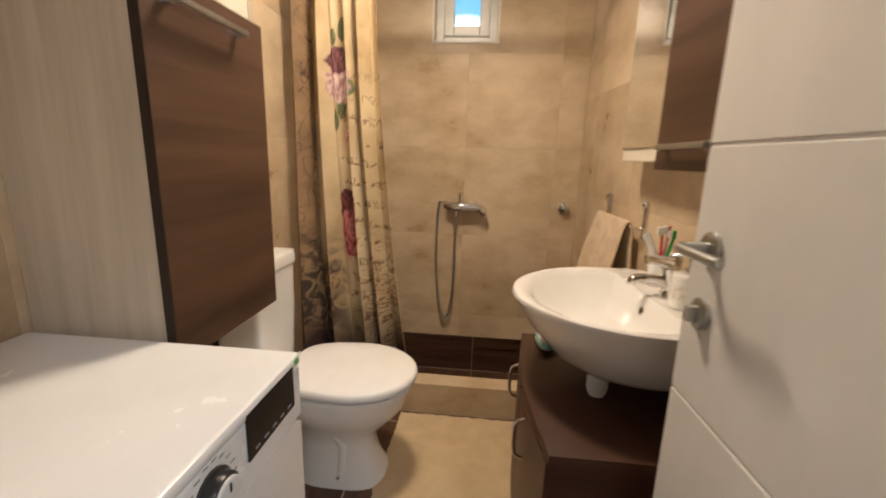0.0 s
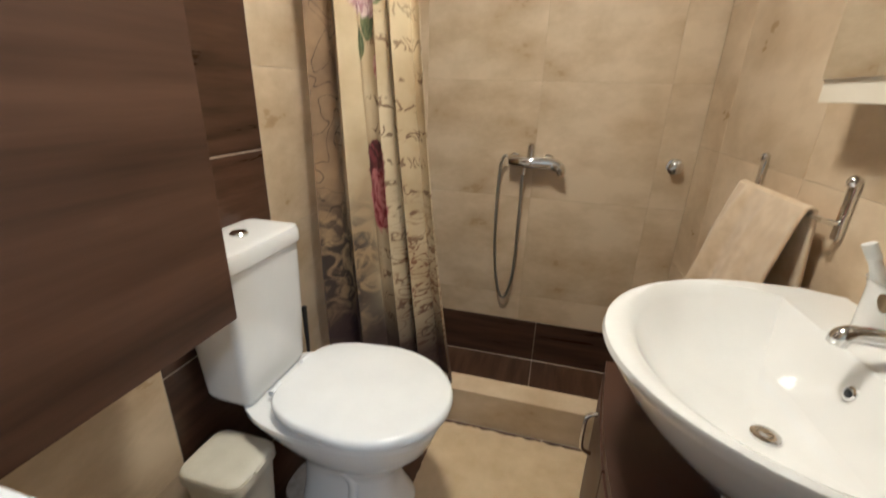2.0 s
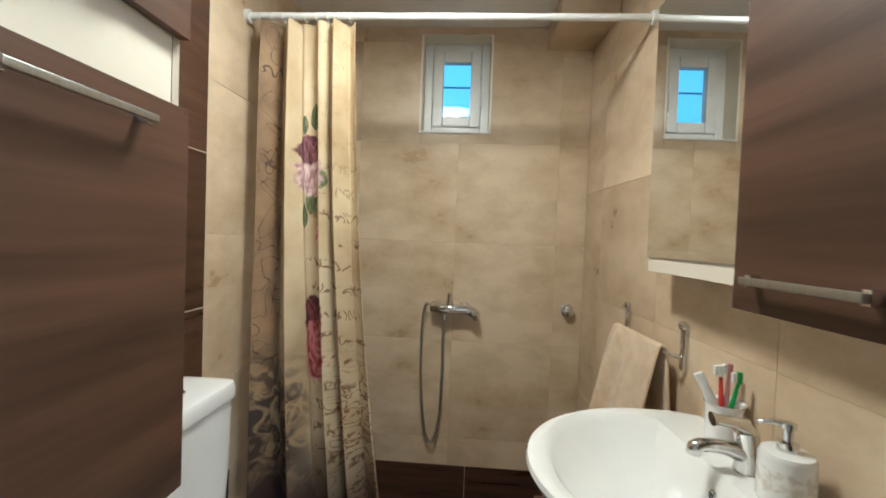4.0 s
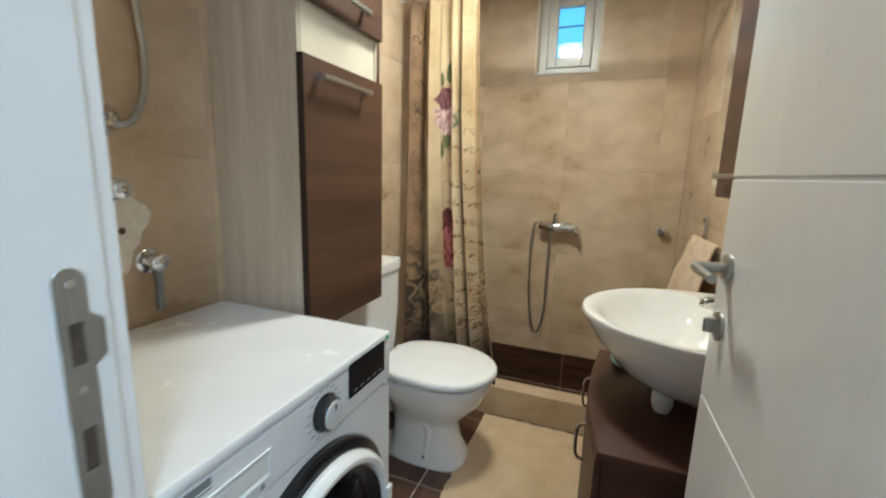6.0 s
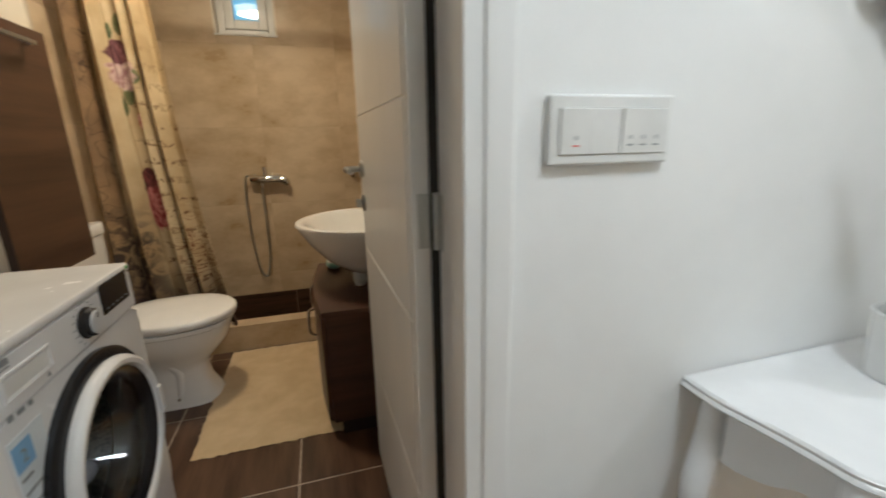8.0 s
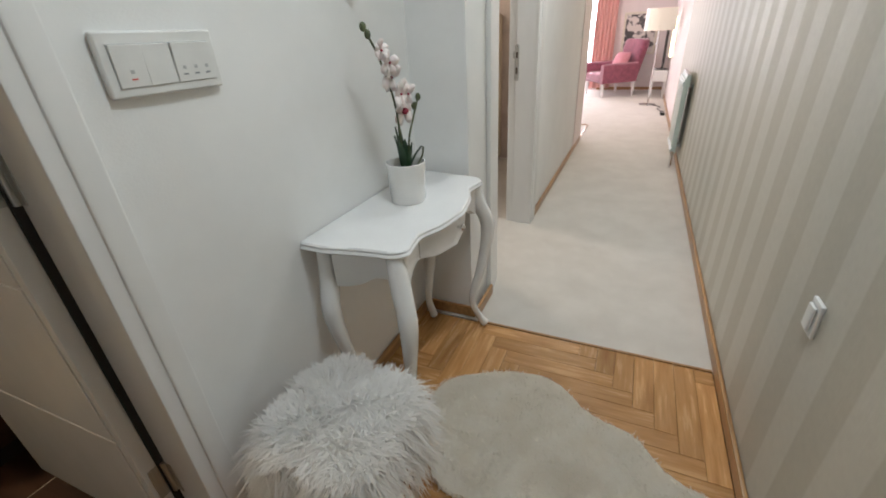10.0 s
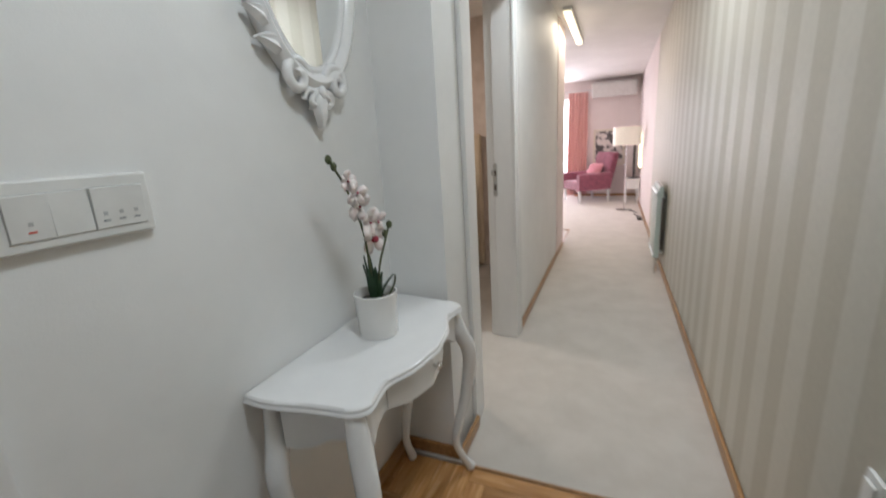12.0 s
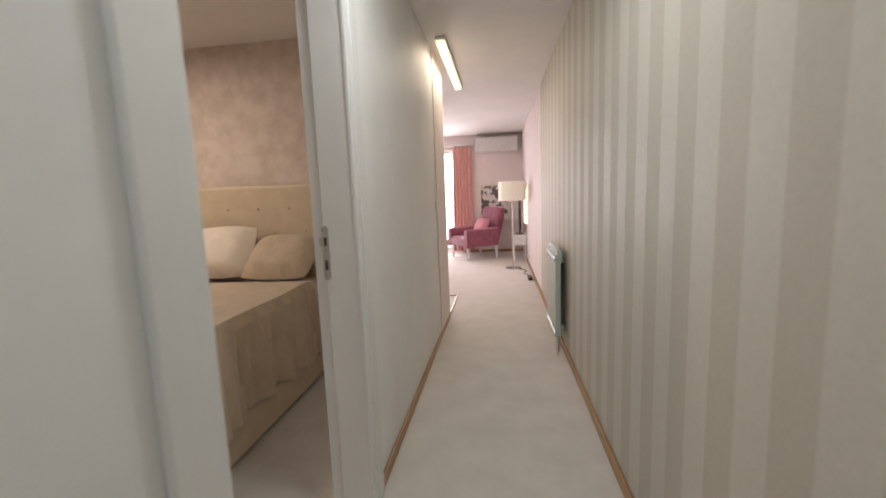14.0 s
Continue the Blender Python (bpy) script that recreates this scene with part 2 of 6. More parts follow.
def striped_wallpaper():
    """Vertical cream and beige stripes along x."""
    m = mat("striped wallpaper", (0.5, 0.5, 0.5), rough=0.6, bump=0.12, bscale=(260, 260, 30))
    nt = m.node_tree
    b = nt.nodes["Principled BSDF"]
    geo = nt.nodes.new("ShaderNodeNewGeometry")
    sep = nt.nodes.new("ShaderNodeSeparateXYZ")
    nt.links.new(geo.outputs["Position"], sep.inputs[0])
    w = nt.nodes.new("ShaderNodeMath")
    w.operation = "PINGPONG"
    w.inputs[1].default_value = STRIPE
    ph = nt.nodes.new("ShaderNodeMath")
    ph.inputs[1].default_value = 0.060
    nt.links.new(sep.outputs[0], ph.inputs[0])
    nt.links.new(ph.outputs[0], w.inputs[0])
    r = nt.nodes.new("ShaderNodeMapRange")
    r.inputs["From Min"].default_value, r.inputs["From Max"].default_value = STRIPE * 0.47, STRIPE * 0.53
    nt.links.new(w.outputs[0], r.inputs[0])
    n = nt.nodes.new("ShaderNodeTexNoise")
    n.inputs["Scale"].default_value = 60
    nt.links.new(geo.outputs["Position"], n.inputs["Vector"])
    ad = nt.nodes.new("ShaderNodeMix")
    ad.data_type = "RGBA"
    ad.inputs[6].default_value, ad.inputs[7].default_value = (0.515, 0.49, 0.415, 1), (0.59, 0.57, 0.50, 1)
    nt.links.new(r.outputs[0], ad.inputs[0])
    mu = nt.nodes.new("ShaderNodeMix")
    mu.data_type, mu.blend_type = "RGBA", "MULTIPLY"
    mu.inputs[0].default_value = 0.12
    nt.links.new(ad.outputs[2], mu.inputs[6])
    nt.links.new(n.outputs["Fac"], mu.inputs[7])
    nt.links.new(mu.outputs[2], b.inputs["Base Color"])
    gl = nt.nodes.new("ShaderNodeMapRange")
    gl.inputs["To Min"].default_value, gl.inputs["To Max"].default_value = 0.66, 0.56
    nt.links.new(r.outputs[0], gl.inputs[0])
    nt.links.new(gl.outputs[0], b.inputs["Roughness"])
    return m


STRIPE = 0.1133
STRIPES = striped_wallpaper()

# ---- mesh helpers ----
ROOT = {}


def thing(name, at, label, category, group="", kind=""):
    """An empty at the base of a thing, whose parts are modelled in world coordinates."""
    e = tagged(new(name), label, category, group, kind)
    e.location = at
    e.empty_display_size = 0.1
    ROOT[e.name] = Vector(at)
    return e


def mesh_of(name, bm, material, smooth=True):
    me = bpy.data.meshes.new(name)
    bmesh.ops.recalc_face_normals(bm, faces=bm.faces)
    normals = []
    if smooth and len(bm.verts) < 900:
        area = {f: f.calc_area() for f in bm.faces}
        for f in bm.faces:
            for l in f.loops:
                n = Vector((0, 0, 0))
                for g in l.vert.link_faces:
                    if g.normal.dot(f.normal) > 0.72:
                        n += g.normal * area[g]
                normals.append(n.normalized() if n.length > 0 else f.normal.copy())
    bm.to_mesh(me)
    bm.free()
    me.materials.append(material)
    if smooth:
        me.shade_smooth()
        me.set_sharp_from_angle(angle=radians(38))
    if normals:
        me.normals_split_custom_set([tuple(n) for n in normals])
    return me


def part(name, bm, material, parent, label="", smooth=True):
    """Links bm as one mesh object under a thing or a part."""
    at = ROOT[parent.name]
    bm.transform(Matrix.Translation(-at))
    ob = new(name, mesh_of(name, bm, material, smooth))
    ob.parent = parent
    ROOT[ob.name] = at
    if label:
        ob["label"] = label
    return ob


def solid(name, bm, material, label, category, kind="", group="", smooth=True):
    """A top-level thing of one mesh."""
    ob = tagged(new(name, mesh_of(name, bm, material, smooth)), label, category, group, kind)
    ROOT[ob.name] = Vector((0, 0, 0))
    return ob


def box(x0, x1, y0, y1, z0, z1, bevel=0.0, seg=2, bm=None):
    b = bmesh.new()
    bmesh.ops.create_cube(b, size=1.0)
    bmesh.ops.transform(b, matrix=Matrix.Translation(((x0 + x1) / 2, (y0 + y1) / 2, (z0 + z1) / 2)) @ Matrix.Diagonal((abs(x1 - x0), abs(y1 - y0), abs(z1 - z0), 1)), verts=b.verts)
    if bevel:
        bmesh.ops.bevel(b, geom=list(b.edges), offset=bevel, segments=seg, profile=0.5, affect="EDGES")
    return joined(bm, b)


def joined(bm, other):
    """Adds other's geometry to bm."""
    if bm is None:
        return other
    me = bpy.data.meshes.new("tmp")
    other.to_mesh(me)
    other.free()
    bm.from_mesh(me)
    bpy.data.meshes.remove(me)
    return bm


def prism(outline, z0, z1, bevel=0.0, seg=2, bm=None):
    """An upright prism over a plan outline."""
    b = bmesh.new()
    lo = [b.verts.new((x, y, z0)) for x, y in outline]
    hi = [b.verts.new((x, y, z1)) for x, y in outline]
    b.faces.new(lo[::-1])
    top = b.faces.new(hi)
    n = len(lo)
    for i in range(n):
        b.faces.new((lo[i], lo[(i + 1) % n], hi[(i + 1) % n], hi[i]))
    if bevel:
        bmesh.ops.bevel(b, geom=[e for e in b.edges if e.verts[0].co.z == e.verts[1].co.z], offset=bevel, segments=seg, profile=0.5, affect="EDGES")
    return joined(bm, b)


def rings(loops, closed=True, caps=True, bm=None):
    """A skin over loops of equal length."""
    b = bmesh.new()
    rows = [[b.verts.new(p) for p in loop] for loop in loops]
    n = len(rows[0])
    for a, c in zip(rows, rows[1:]):
        for i in range(n if closed else n - 1):
            j = (i + 1) % n
            b.faces.new((a[i], a[j], c[j], c[i]))
    if caps and closed:
        b.faces.new(rows[0][::-1])
        b.faces.new(rows[-1])
    return joined(bm, b)


def lathe(profile, m=Matrix(), seg=32, caps=True, bm=None):
    """Turns (radius, height) pairs round z, then applies m."""
    loops = [[m @ Vector((r * math.cos(2 * math.pi * i / seg), r * math.sin(2 * math.pi * i / seg), z)) for i in range(seg)] for r, z in profile]
    return rings(loops, True, caps, bm)


def smooth_path(points, steps=6):
    """A Catmull-Rom line through points."""
    p = [Vector(q) for q in points]
    p = [p[0] * 2 - p[1]] + p + [p[-1] * 2 - p[-2]]
    out = []
    for i in range(1, len(p) - 2):
        for s in range(steps):
            t = s / steps
            out.append(0.5 * ((2 * p[i]) + (p[i + 1] - p[i - 1]) * t + (2 * p[i - 1] - 5 * p[i] + 4 * p[i + 1] - p[i + 2]) * t * t + (3 * p[i] - p[i - 1] - 3 * p[i + 1] + p[i + 2]) * t ** 3))
    out.append(p[-2])
    return out


def tube(points, radius, seg=10, steps=6, bm=None, flat=1.0):
    """A round bar along points; radius is a number or one per point."""
    line = smooth_path(points, steps) if steps > 1 else [Vector(q) for q in points]
    n = len(line)
    radii = [radius] * n if not isinstance(radius, (list, tuple)) else [np.interp(i / (n - 1), np.linspace(0, 1, len(radius)), radius) for i in range(n)]
    loops, side = [], None
    for i, q in enumerate(line):
        d = (line[min(i + 1, n - 1)] - line[max(i - 1, 0)]).normalized()
        if side is None:
            side = d.orthogonal().normalized()
        side = (side - d * side.dot(d)).normalized()
        up = d.cross(side)
        loops.append([q + (side * math.cos(2 * math.pi * k / seg) + up * math.sin(2 * math.pi * k / seg) * flat) * radii[i] for k in range(seg)])
    return rings(loops, True, True, bm)


def cyl(a, b, r, seg=20, bm=None, r2=None):
    return tube([a, b], [r, r if r2 is None else r2], seg, 1, bm)


def ball(c, r, sx=1, sy=1, sz=1, seg=16, bm=None):
    b = bmesh.new()
    bmesh.ops.create_uvsphere(b, u_segments=seg, v_segments=seg // 2, radius=r)
    bmesh.ops.transform(b, matrix=Matrix.Translation(c) @ Matrix.Diagonal((sx, sy, sz, 1)), verts=b.verts)
    return joined(bm, b)


def cut_out(rects, hole):
    """Splits rectangles (u0, u1, v0, v1) round a hole."""
    out, (h0, h1, k0, k1) = [], hole
    for u0, u1, v0, v1 in rects:
        if u1 <= h0 or u0 >= h1 or v1 <= k0 or v0 >= k1:
            out.append((u0, u1, v0, v1))
            continue
        a, b = max(u0, h0), min(u1, h1)
        out += [r for r in ((u0, h0, v0, v1), (h1, u1, v0, v1), (a, b, v0, k0), (a, b, k1, v1)) if r[1] - r[0] > 0.004 and r[3] - r[2] > 0.004]
    return out


def grid_rects(us, vs):
    return [(a, b, c, d) for a, b in zip(us, us[1:]) for c, d in zip(vs, vs[1:])]


def tiles(parent, rects, axis, face, toward, material, gap=0.0014, thick=0.008, name="tile"):
    """Tiles as objects of their own on a wall or floor: axis is the normal, face its place, toward the side it looks to."""
    kinds = {}
    for u0, u1, v0, v1 in rects:
        w, h = round(u1 - u0 - gap, 4), round(v1 - v0 - gap, 4)
        if (w, h) not in kinds:
            d = thick
            sx, sy, sz = {"x": (d, w, h), "y": (w, d, h), "z": (w, h, d)}[axis]
            b = box(-sx / 2, sx / 2, -sy / 2, sy / 2, -sz / 2, sz / 2)
            bmesh.ops.bevel(b, geom=list(b.edges), offset=0.0006, segments=1, affect="EDGES")
            kinds[(w, h)] = mesh_of(name, b, material, False)
        ob = new(name, kinds[(w, h)])
        u, v, n = (u0 + u1) / 2, (v0 + v1) / 2, face - toward * thick / 2
        ob.location = Vector({"x": (n, u, v), "y": (u, n, v), "z": (u, v, n)}[axis]) - ROOT[parent.name]
        ob.parent = parent


def wall(name, rects, axis, a, b, material, label, category="wall"):
    """A wall slab between a and b along axis, made of rectangles that leave its openings."""
    bm = None
    for u0, u1, v0, v1 in rects:
        bm = box(a, b, u0, u1, v0, v1, bm=bm) if axis == "x" else box(u0, u1, a, b, v0, v1, bm=bm)
    return solid(name, bm, material, label, category, "structure", smooth=False)

# ---- structure ----
BX0, BX1, BY0, BY1, BZ = -0.52, 0.94, 0.34, 2.75, 2.38
HY, RY, HZ = 0.18, -1.06, 2.4
LY = -0.055
FARX = 10.35
WIN = (0.064, 0.422, 1.845, 2.342)
DOOR = (0.085, 0.80, 0.0, 2.05)
BED = (2.345, 3.13, 0.0, 2.03)

TRAY = -0.135
floor_b = solid("floor_bathroom", joined(box(BX0 - 0.1, BX1 + 0.2, HY - 0.0, 2.15, -0.1, -0.0015), box(BX0 - 0.1, BX1 + 0.2, 2.1505, BY1 + 0.1, TRAY - 0.1, TRAY - 0.0015)), GROUT, "brown tiled bathroom floor with pale grout", "floor", "structure", smooth=False)
floor_h = solid("floor_vestibule", box(-1.0, 1.97, RY - 0.1, HY, -0.1, -0.012), mat("dark glue joint", (0.10, 0.05, 0.02), rough=0.8), "honey oak parquet floor of the vestibule", "floor", "structure", smooth=False)
solid("floor_corridor", box(1.97, FARX + 0.1, RY - 0.1, 3.3, -0.1, 0.0), CARPET, "cream carpet over corridor, bedroom and living room", "floor", "structure", smooth=False)

wall_w = wall("wall_west", [(BY0, BY1 + 0.1, -0.25, 2.5)], "x", BX0 - 0.12, BX0 - 0.0015, GROUT, "beige stone tiled bathroom wall with a brown tile band")
SLANT = math.atan(0.058)


def east(y):
    """The x of the bathroom's east wall, which runs a little askew."""
    return 0.93 + 0.058 * (BY1 - y)


wall_e = solid("wall_east", box(0.0015, 0.10, -2.43, 0.1, -0.25, 2.5), BEIGE_GROUT, "beige stone tiled bathroom wall behind the washbasin", "wall", "structure", smooth=False)
wall_e.location, wall_e.rotation_euler = (0.93, BY1, 0), (0, 0, SLANT)
wall_n = wall("wall_north", cut_out([(BX0 - 0.12, BX1 + 0.2, -0.25, 2.5)], WIN), "y", BY1 + 0.0015, BY1 + 0.25, BEIGE_GROUT, "beige stone tiled shower wall with a small window")
HOLE = (DOOR[0] - 0.03, DOOR[1] + 0.03, -0.1, DOOR[3] + 0.03)
wall("wall_hall", cut_out([(-1.0, 2.0, -0.1, 2.5)], HOLE), "y", HY, BY0 - 0.012, WALL_WHITE, "white painted wall between vestibule and bathroom")
wall_s = wall("wall_south_bathroom", cut_out([(BX0 - 0.008, 1.08, 0.0, 2.4)], HOLE), "y", BY0 - 0.012, BY0 - 0.008, BEIGE_GROUT, "beige tiled wall around the bathroom door")
wall("wall_stub", [(LY, 0.34, -0.1, 2.5)], "x", 2.0, 2.1, WALL_WHITE, "short white return wall beside the console table")
wall("wall_corridor_left", cut_out([(2.1, 5.74, -0.1, 2.5)], (BED[0] - 0.03, BED[1] + 0.03, -0.1, BED[3] + 0.03)), "y", LY, 0.1, WALL_WHITE, "white corridor wall with the bedroom doorway")
wall("wall_corridor_right", [(-1.0, 6.6, -0.1, 2.5)], "y", RY - 0.12, RY, STRIPES, "cream and beige striped wallpaper wall")
wall("wall_living_right", [(6.6, FARX, -0.1, 2.5)], "y", RY - 0.12, RY, PINK_WALL, "blush painted living room wall")
wall("wall_vestibule_end", [(RY, HY, -0.1, 2.5)], "x", -1.0, -0.9, WALL_WHITE, "plain white vestibule end wall")
wall("wall_living_far", cut_out([(RY - 0.1, 3.3, -0.1, 2.5)], (0.2, 1.5, 0.05, 2.15)), "x", FARX, FARX + 0.15, PINK_WALL, "blush living room wall with a balcony window")
wall("wall_rear", [(2.0, FARX + 0.1, -0.1, 2.5)], "y", 3.3, 3.4, PINK_WALL, "plain blush rear wall")
wall("wall_living_side", [(0.1, 3.3, -0.1, 2.5)], "x", 5.64, 5.74, PINK_WALL, "plain blush wall of the living room")
wall("wall_bedroom_head", [(0.1, 3.3, -0.1, 2.5)], "x", 4.74, 4.86, BED_PAPER, "mottled beige wallpaper wall behind the headboard")
wall("wall_bedroom_end", [(0.34, 3.3, -0.1, 2.5)], "x", 2.0, 2.1, WALL_WHITE, "plain white bedroom wall")

solid("ceiling_bathroom", box(BX0 - 0.1, BX1 + 0.2, BY0 - 0.1, BY1 + 0.2, BZ, BZ + 0.12), CEIL_WHITE, "white painted bathroom ceiling", "ceiling", "structure", smooth=False)
solid("ceiling_hall", joined(box(-1.0, FARX + 0.1, RY - 0.1, HY + 0.05, HZ, HZ + 0.1), box(2.0, FARX + 0.1, HY + 0.05, 3.4, HZ, HZ + 0.1)), CEIL_WHITE, "white painted corridor ceiling", "ceiling", "structure", smooth=False)
solid("ceiling_box", box(0.70, BX1 + 0.005, 2.42, BY1 + 0.005, 2.27, BZ + 0.01), BEIGE_TILE, "beige boxed-in duct under the bathroom ceiling", "duct box", "structure", smooth=False)

# door linings, casings and skirting


def casing(name, x0, x1, z1, face, out, width_l, width_r, label):
    """A moulded white casing round an opening in a wall along x; out is the way it stands proud."""
    top = thing(name, ((x0 + x1) / 2, face, 0), label, "door frame", kind="structure")

    def board(xa, xb, za, zb):
        b = box(xa, xb, min(face, face + out * 0.016), max(face, face + out * 0.016), za, zb, 0.004)
        return b

    part("casing_left", box(x0 - width_l * 0.35, x0 - width_l, face + out * 0.022, face, 0, z1 + width_l, 0.006, bm=board(x0 - width_l * 0.38, x0 + 0.004, 0, z1 + 0.02)), DOOR_WHITE, top)
    part("casing_right", box(x1 + width_r * 0.35, x1 + width_r, face + out * 0.022, face, 0, z1 + width_r, 0.006, bm=board(x1 - 0.004, x1 + width_r * 0.38, 0, z1 + 0.02)), DOOR_WHITE, top)
    part("casing_head", box(x0 - width_l * 0.9, x1 + width_r * 0.9, face + out * 0.020, face, z1 + 0.03, z1 + 0.085, 0.006, bm=board(x0 - 0.01, x1 + 0.01, z1 - 0.004, z1 + 0.029)), DOOR_WHITE, top)
    return top


def lining(name, x0, x1, z1, y0, y1, rebate, inset, label):
    """The jamb boards through a wall; the lock side stops short by inset."""
    top = thing(name, ((x0 + x1) / 2, (y0 + y1) / 2, 0), label, "door frame", kind="structure")
    stop = (y0, y0 + (y1 - y0) * rebate)
    part("jamb_left", box(x0 - 0.03, x0, stop[0], y1 - inset, 0, z1 + 0.03, 0.004, bm=box(x0 - 0.03, x0 - 0.010, stop[1] - 0.004, y1, 0, z1 + 0.03, 0.003)), DOOR_WHITE, top)
    part("jamb_right", box(x1, x1 + 0.03, stop[0], stop[1], 0, z1 + 0.03, 0.004, bm=box(x1 + 0.014, x1 + 0.03, stop[1] - 0.004, y1, 0, z1 + 0.03, 0.003)), DOOR_WHITE, top)
    part("head", box(x0, x1, stop[0], stop[1], z1, z1 + 0.03, 0.004, bm=box(x0 - 0.014, x1 + 0.014, stop[1] - 0.004, y1, z1 + 0.014, z1 + 0.03, 0.003)), DOOR_WHITE, top)
    return top


casing("trim_bathroom_door", DOOR[0], DOOR[1], DOOR[3], HY, -1, 0.085, 0.075, "moulded white bathroom door casing")
jam = lining("door_frame_1", DOOR[0], DOOR[1], DOOR[3], HY - 0.002, BY0 + 0.008, 0.775, 0.020, "white bathroom door lining with a steel strike plate")
casing("trim_bedroom_door", BED[0], BED[1], BED[3], LY, -1, 0.125, 0.11, "moulded white bedroom door casing")
jam2 = lining("door_frame_2", BED[0], BED[1], BED[3], LY - 0.002, 0.108, 0.72, 0.002, "white bedroom door lining with a steel strike plate")


def strike_plate(parent, x, y, z, height, face):
    """A round-ended steel plate with a lip and two slots, on a jamb that looks along x."""
    w, t, h = 0.0125, 0.003, height / 2
    slots = [(z + 0.13 * height, z + 0.29 * height), (z - 0.31 * height, z - 0.13 * height)]

    def slab(outline):
        bm = prism(outline, 0.0, t, 0.0005, 1)
        bm.transform(Matrix(((0, 0, face, x), (1, 0, 0, 0), (0, 1, 0, 0), (0, 0, 0, 1))))
        return bm

    def cap(zc, sign):
        return [(y - sign * w * math.cos(math.pi * k / 10), zc + sign * w * math.sin(math.pi * k / 10)) for k in range(11)]

    bm = slab(cap(z + h - w, 1) + [(y + w, slots[0][1]), (y - w, slots[0][1])])
    bm = joined(bm, slab([(y - w, slots[1][0]), (y + w, slots[1][0])] + cap(z - h + w, -1)))
    bm = box(x, x + face * t, y - w, y + w, slots[1][1], slots[0][0], bm=bm)
    for a, b in slots:
        bm = box(x, x + face * t, y - w, y - w * 0.42, a, b, bm=bm)
        bm = box(x, x + face * t, y + w * 0.5, y + w, a, b, bm=bm)
    a, b = slots[0]
    bm = joined(bm, slab([(y + w, a - 0.006), (y + w * 1.9, a + 0.004), (y + w * 1.9, b - 0.002), (y + w, b + 0.008)]))
    p = part("strike_plate", bm, STEEL, parent, "brushed steel strike plate with two slots")
    # flat dark patches give the slots the shade of open holes
    for a, b in slots:
        part("slot", box(x + face * 0.0004, x + face * 0.001, y - w * 0.42, y + w * 0.5, a, b), SLOT, p, "dark patch for the shade inside the latch slot")
    for dz in (-0.45, 0.03, 0.44):
        part("screw", cyl((x + face * t, y, z + dz * height), (x + face * (t + 0.0015), y, z + dz * height), 0.0035, 10), CHROME, p)


part("seal", box(DOOR[1] - 0.014, DOOR[1] + 0.0135, 0.3125, 0.3175, 0.0, DOOR[3]), RUBBER, jam, "dark rubber seal in the hinge gap")
strike_plate(jam, DOOR[0] + 0.0, 0.296, 1.025, 0.245, 1)
strike_plate(jam2, BED[1] - 0.0, 0.055, 1.03, 0.20, -1)


def skirting(name, x0, x1, y0, y1, label="brown oak skirting board"):
    solid(name, box(x0, x1, y0, y1, 0.0, 0.055, 0.005), BASE_WOOD, label, "skirting", "structure")


skirting("baseboard_right", -0.9, FARX - 0.001, RY + 0.001, RY + 0.016)
skirting("baseboard_hall", 0.878, 1.984, HY - 0.015, HY - 0.001)
skirting("baseboard_stub", 1.984, 1.999, LY - 0.02, HY - 0.016)
skirting("baseboard_corner", 1.984, 2.215, LY - 0.036, LY - 0.021)
skirting("baseboard_left", 3.243, 5.74, LY - 0.015, LY - 0.001)
skirting("baseboard_far", FARX - 0.015, FARX - 0.001, RY + 0.017, 0.2)
solid("carpet_edge_trim", box(1.963, 1.974, RY + 0.017, LY - 0.04, -0.004, 0.004, 0.002), BASE_WOOD, "thin brown trim between parquet and carpet", "floor trim", "structure")
solid("floor_strip", joined(box(5.745, 6.62, LY - 0.01, LY + 0.012, 0.0, 0.012, 0.003), box(6.60, 6.622, LY + 0.013, 0.9, 0.0, 0.012, 0.003)), BASE_WOOD, "thin brown strip bordering the living room floor", "floor trim", "structure")

# bathroom window
win = thing("window_1", (0.243, 2.85, 1.845), "small white plastic window in a tiled recess", "window", kind="structure")
part("reveal", joined(joined(box(WIN[0] - 0.006, WIN[0] + 0.004, BY1 - 0.004, BY1 + 0.2, WIN[2], WIN[3]), box(WIN[1] - 0.004, WIN[1] + 0.006, BY1 - 0.004, BY1 + 0.2, WIN[2], WIN[3])), box(WIN[0] + 0.004, WIN[1] - 0.004, BY1, BY1 + 0.2, WIN[3] - 0.004, WIN[3] + 0.004)), CREAM_PANEL, win)
part("window_sill", box(WIN[0] - 0.008, WIN[1] + 0.008, BY1 - 0.006, BY1 + 0.2, WIN[2] - 0.008, WIN[2] + 0.004, 0.002), WHITE_PLASTIC, win, "white edge profile")


def frame_rect(x0, x1, y0, y1, z0, z1, w, bevel=0.004):
    bm = box(x0, x0 + w, y0, y1, z0, z1, bevel)
    bm = box(x1 - w, x1, y0, y1, z0, z1, bevel, bm=bm)
    bm = box(x0 + w, x1 - w, y0, y1, z0, z0 + w, bevel, bm=bm)
    return box(x0 + w, x1 - w, y0, y1, z1 - w, z1, bevel, bm=bm)


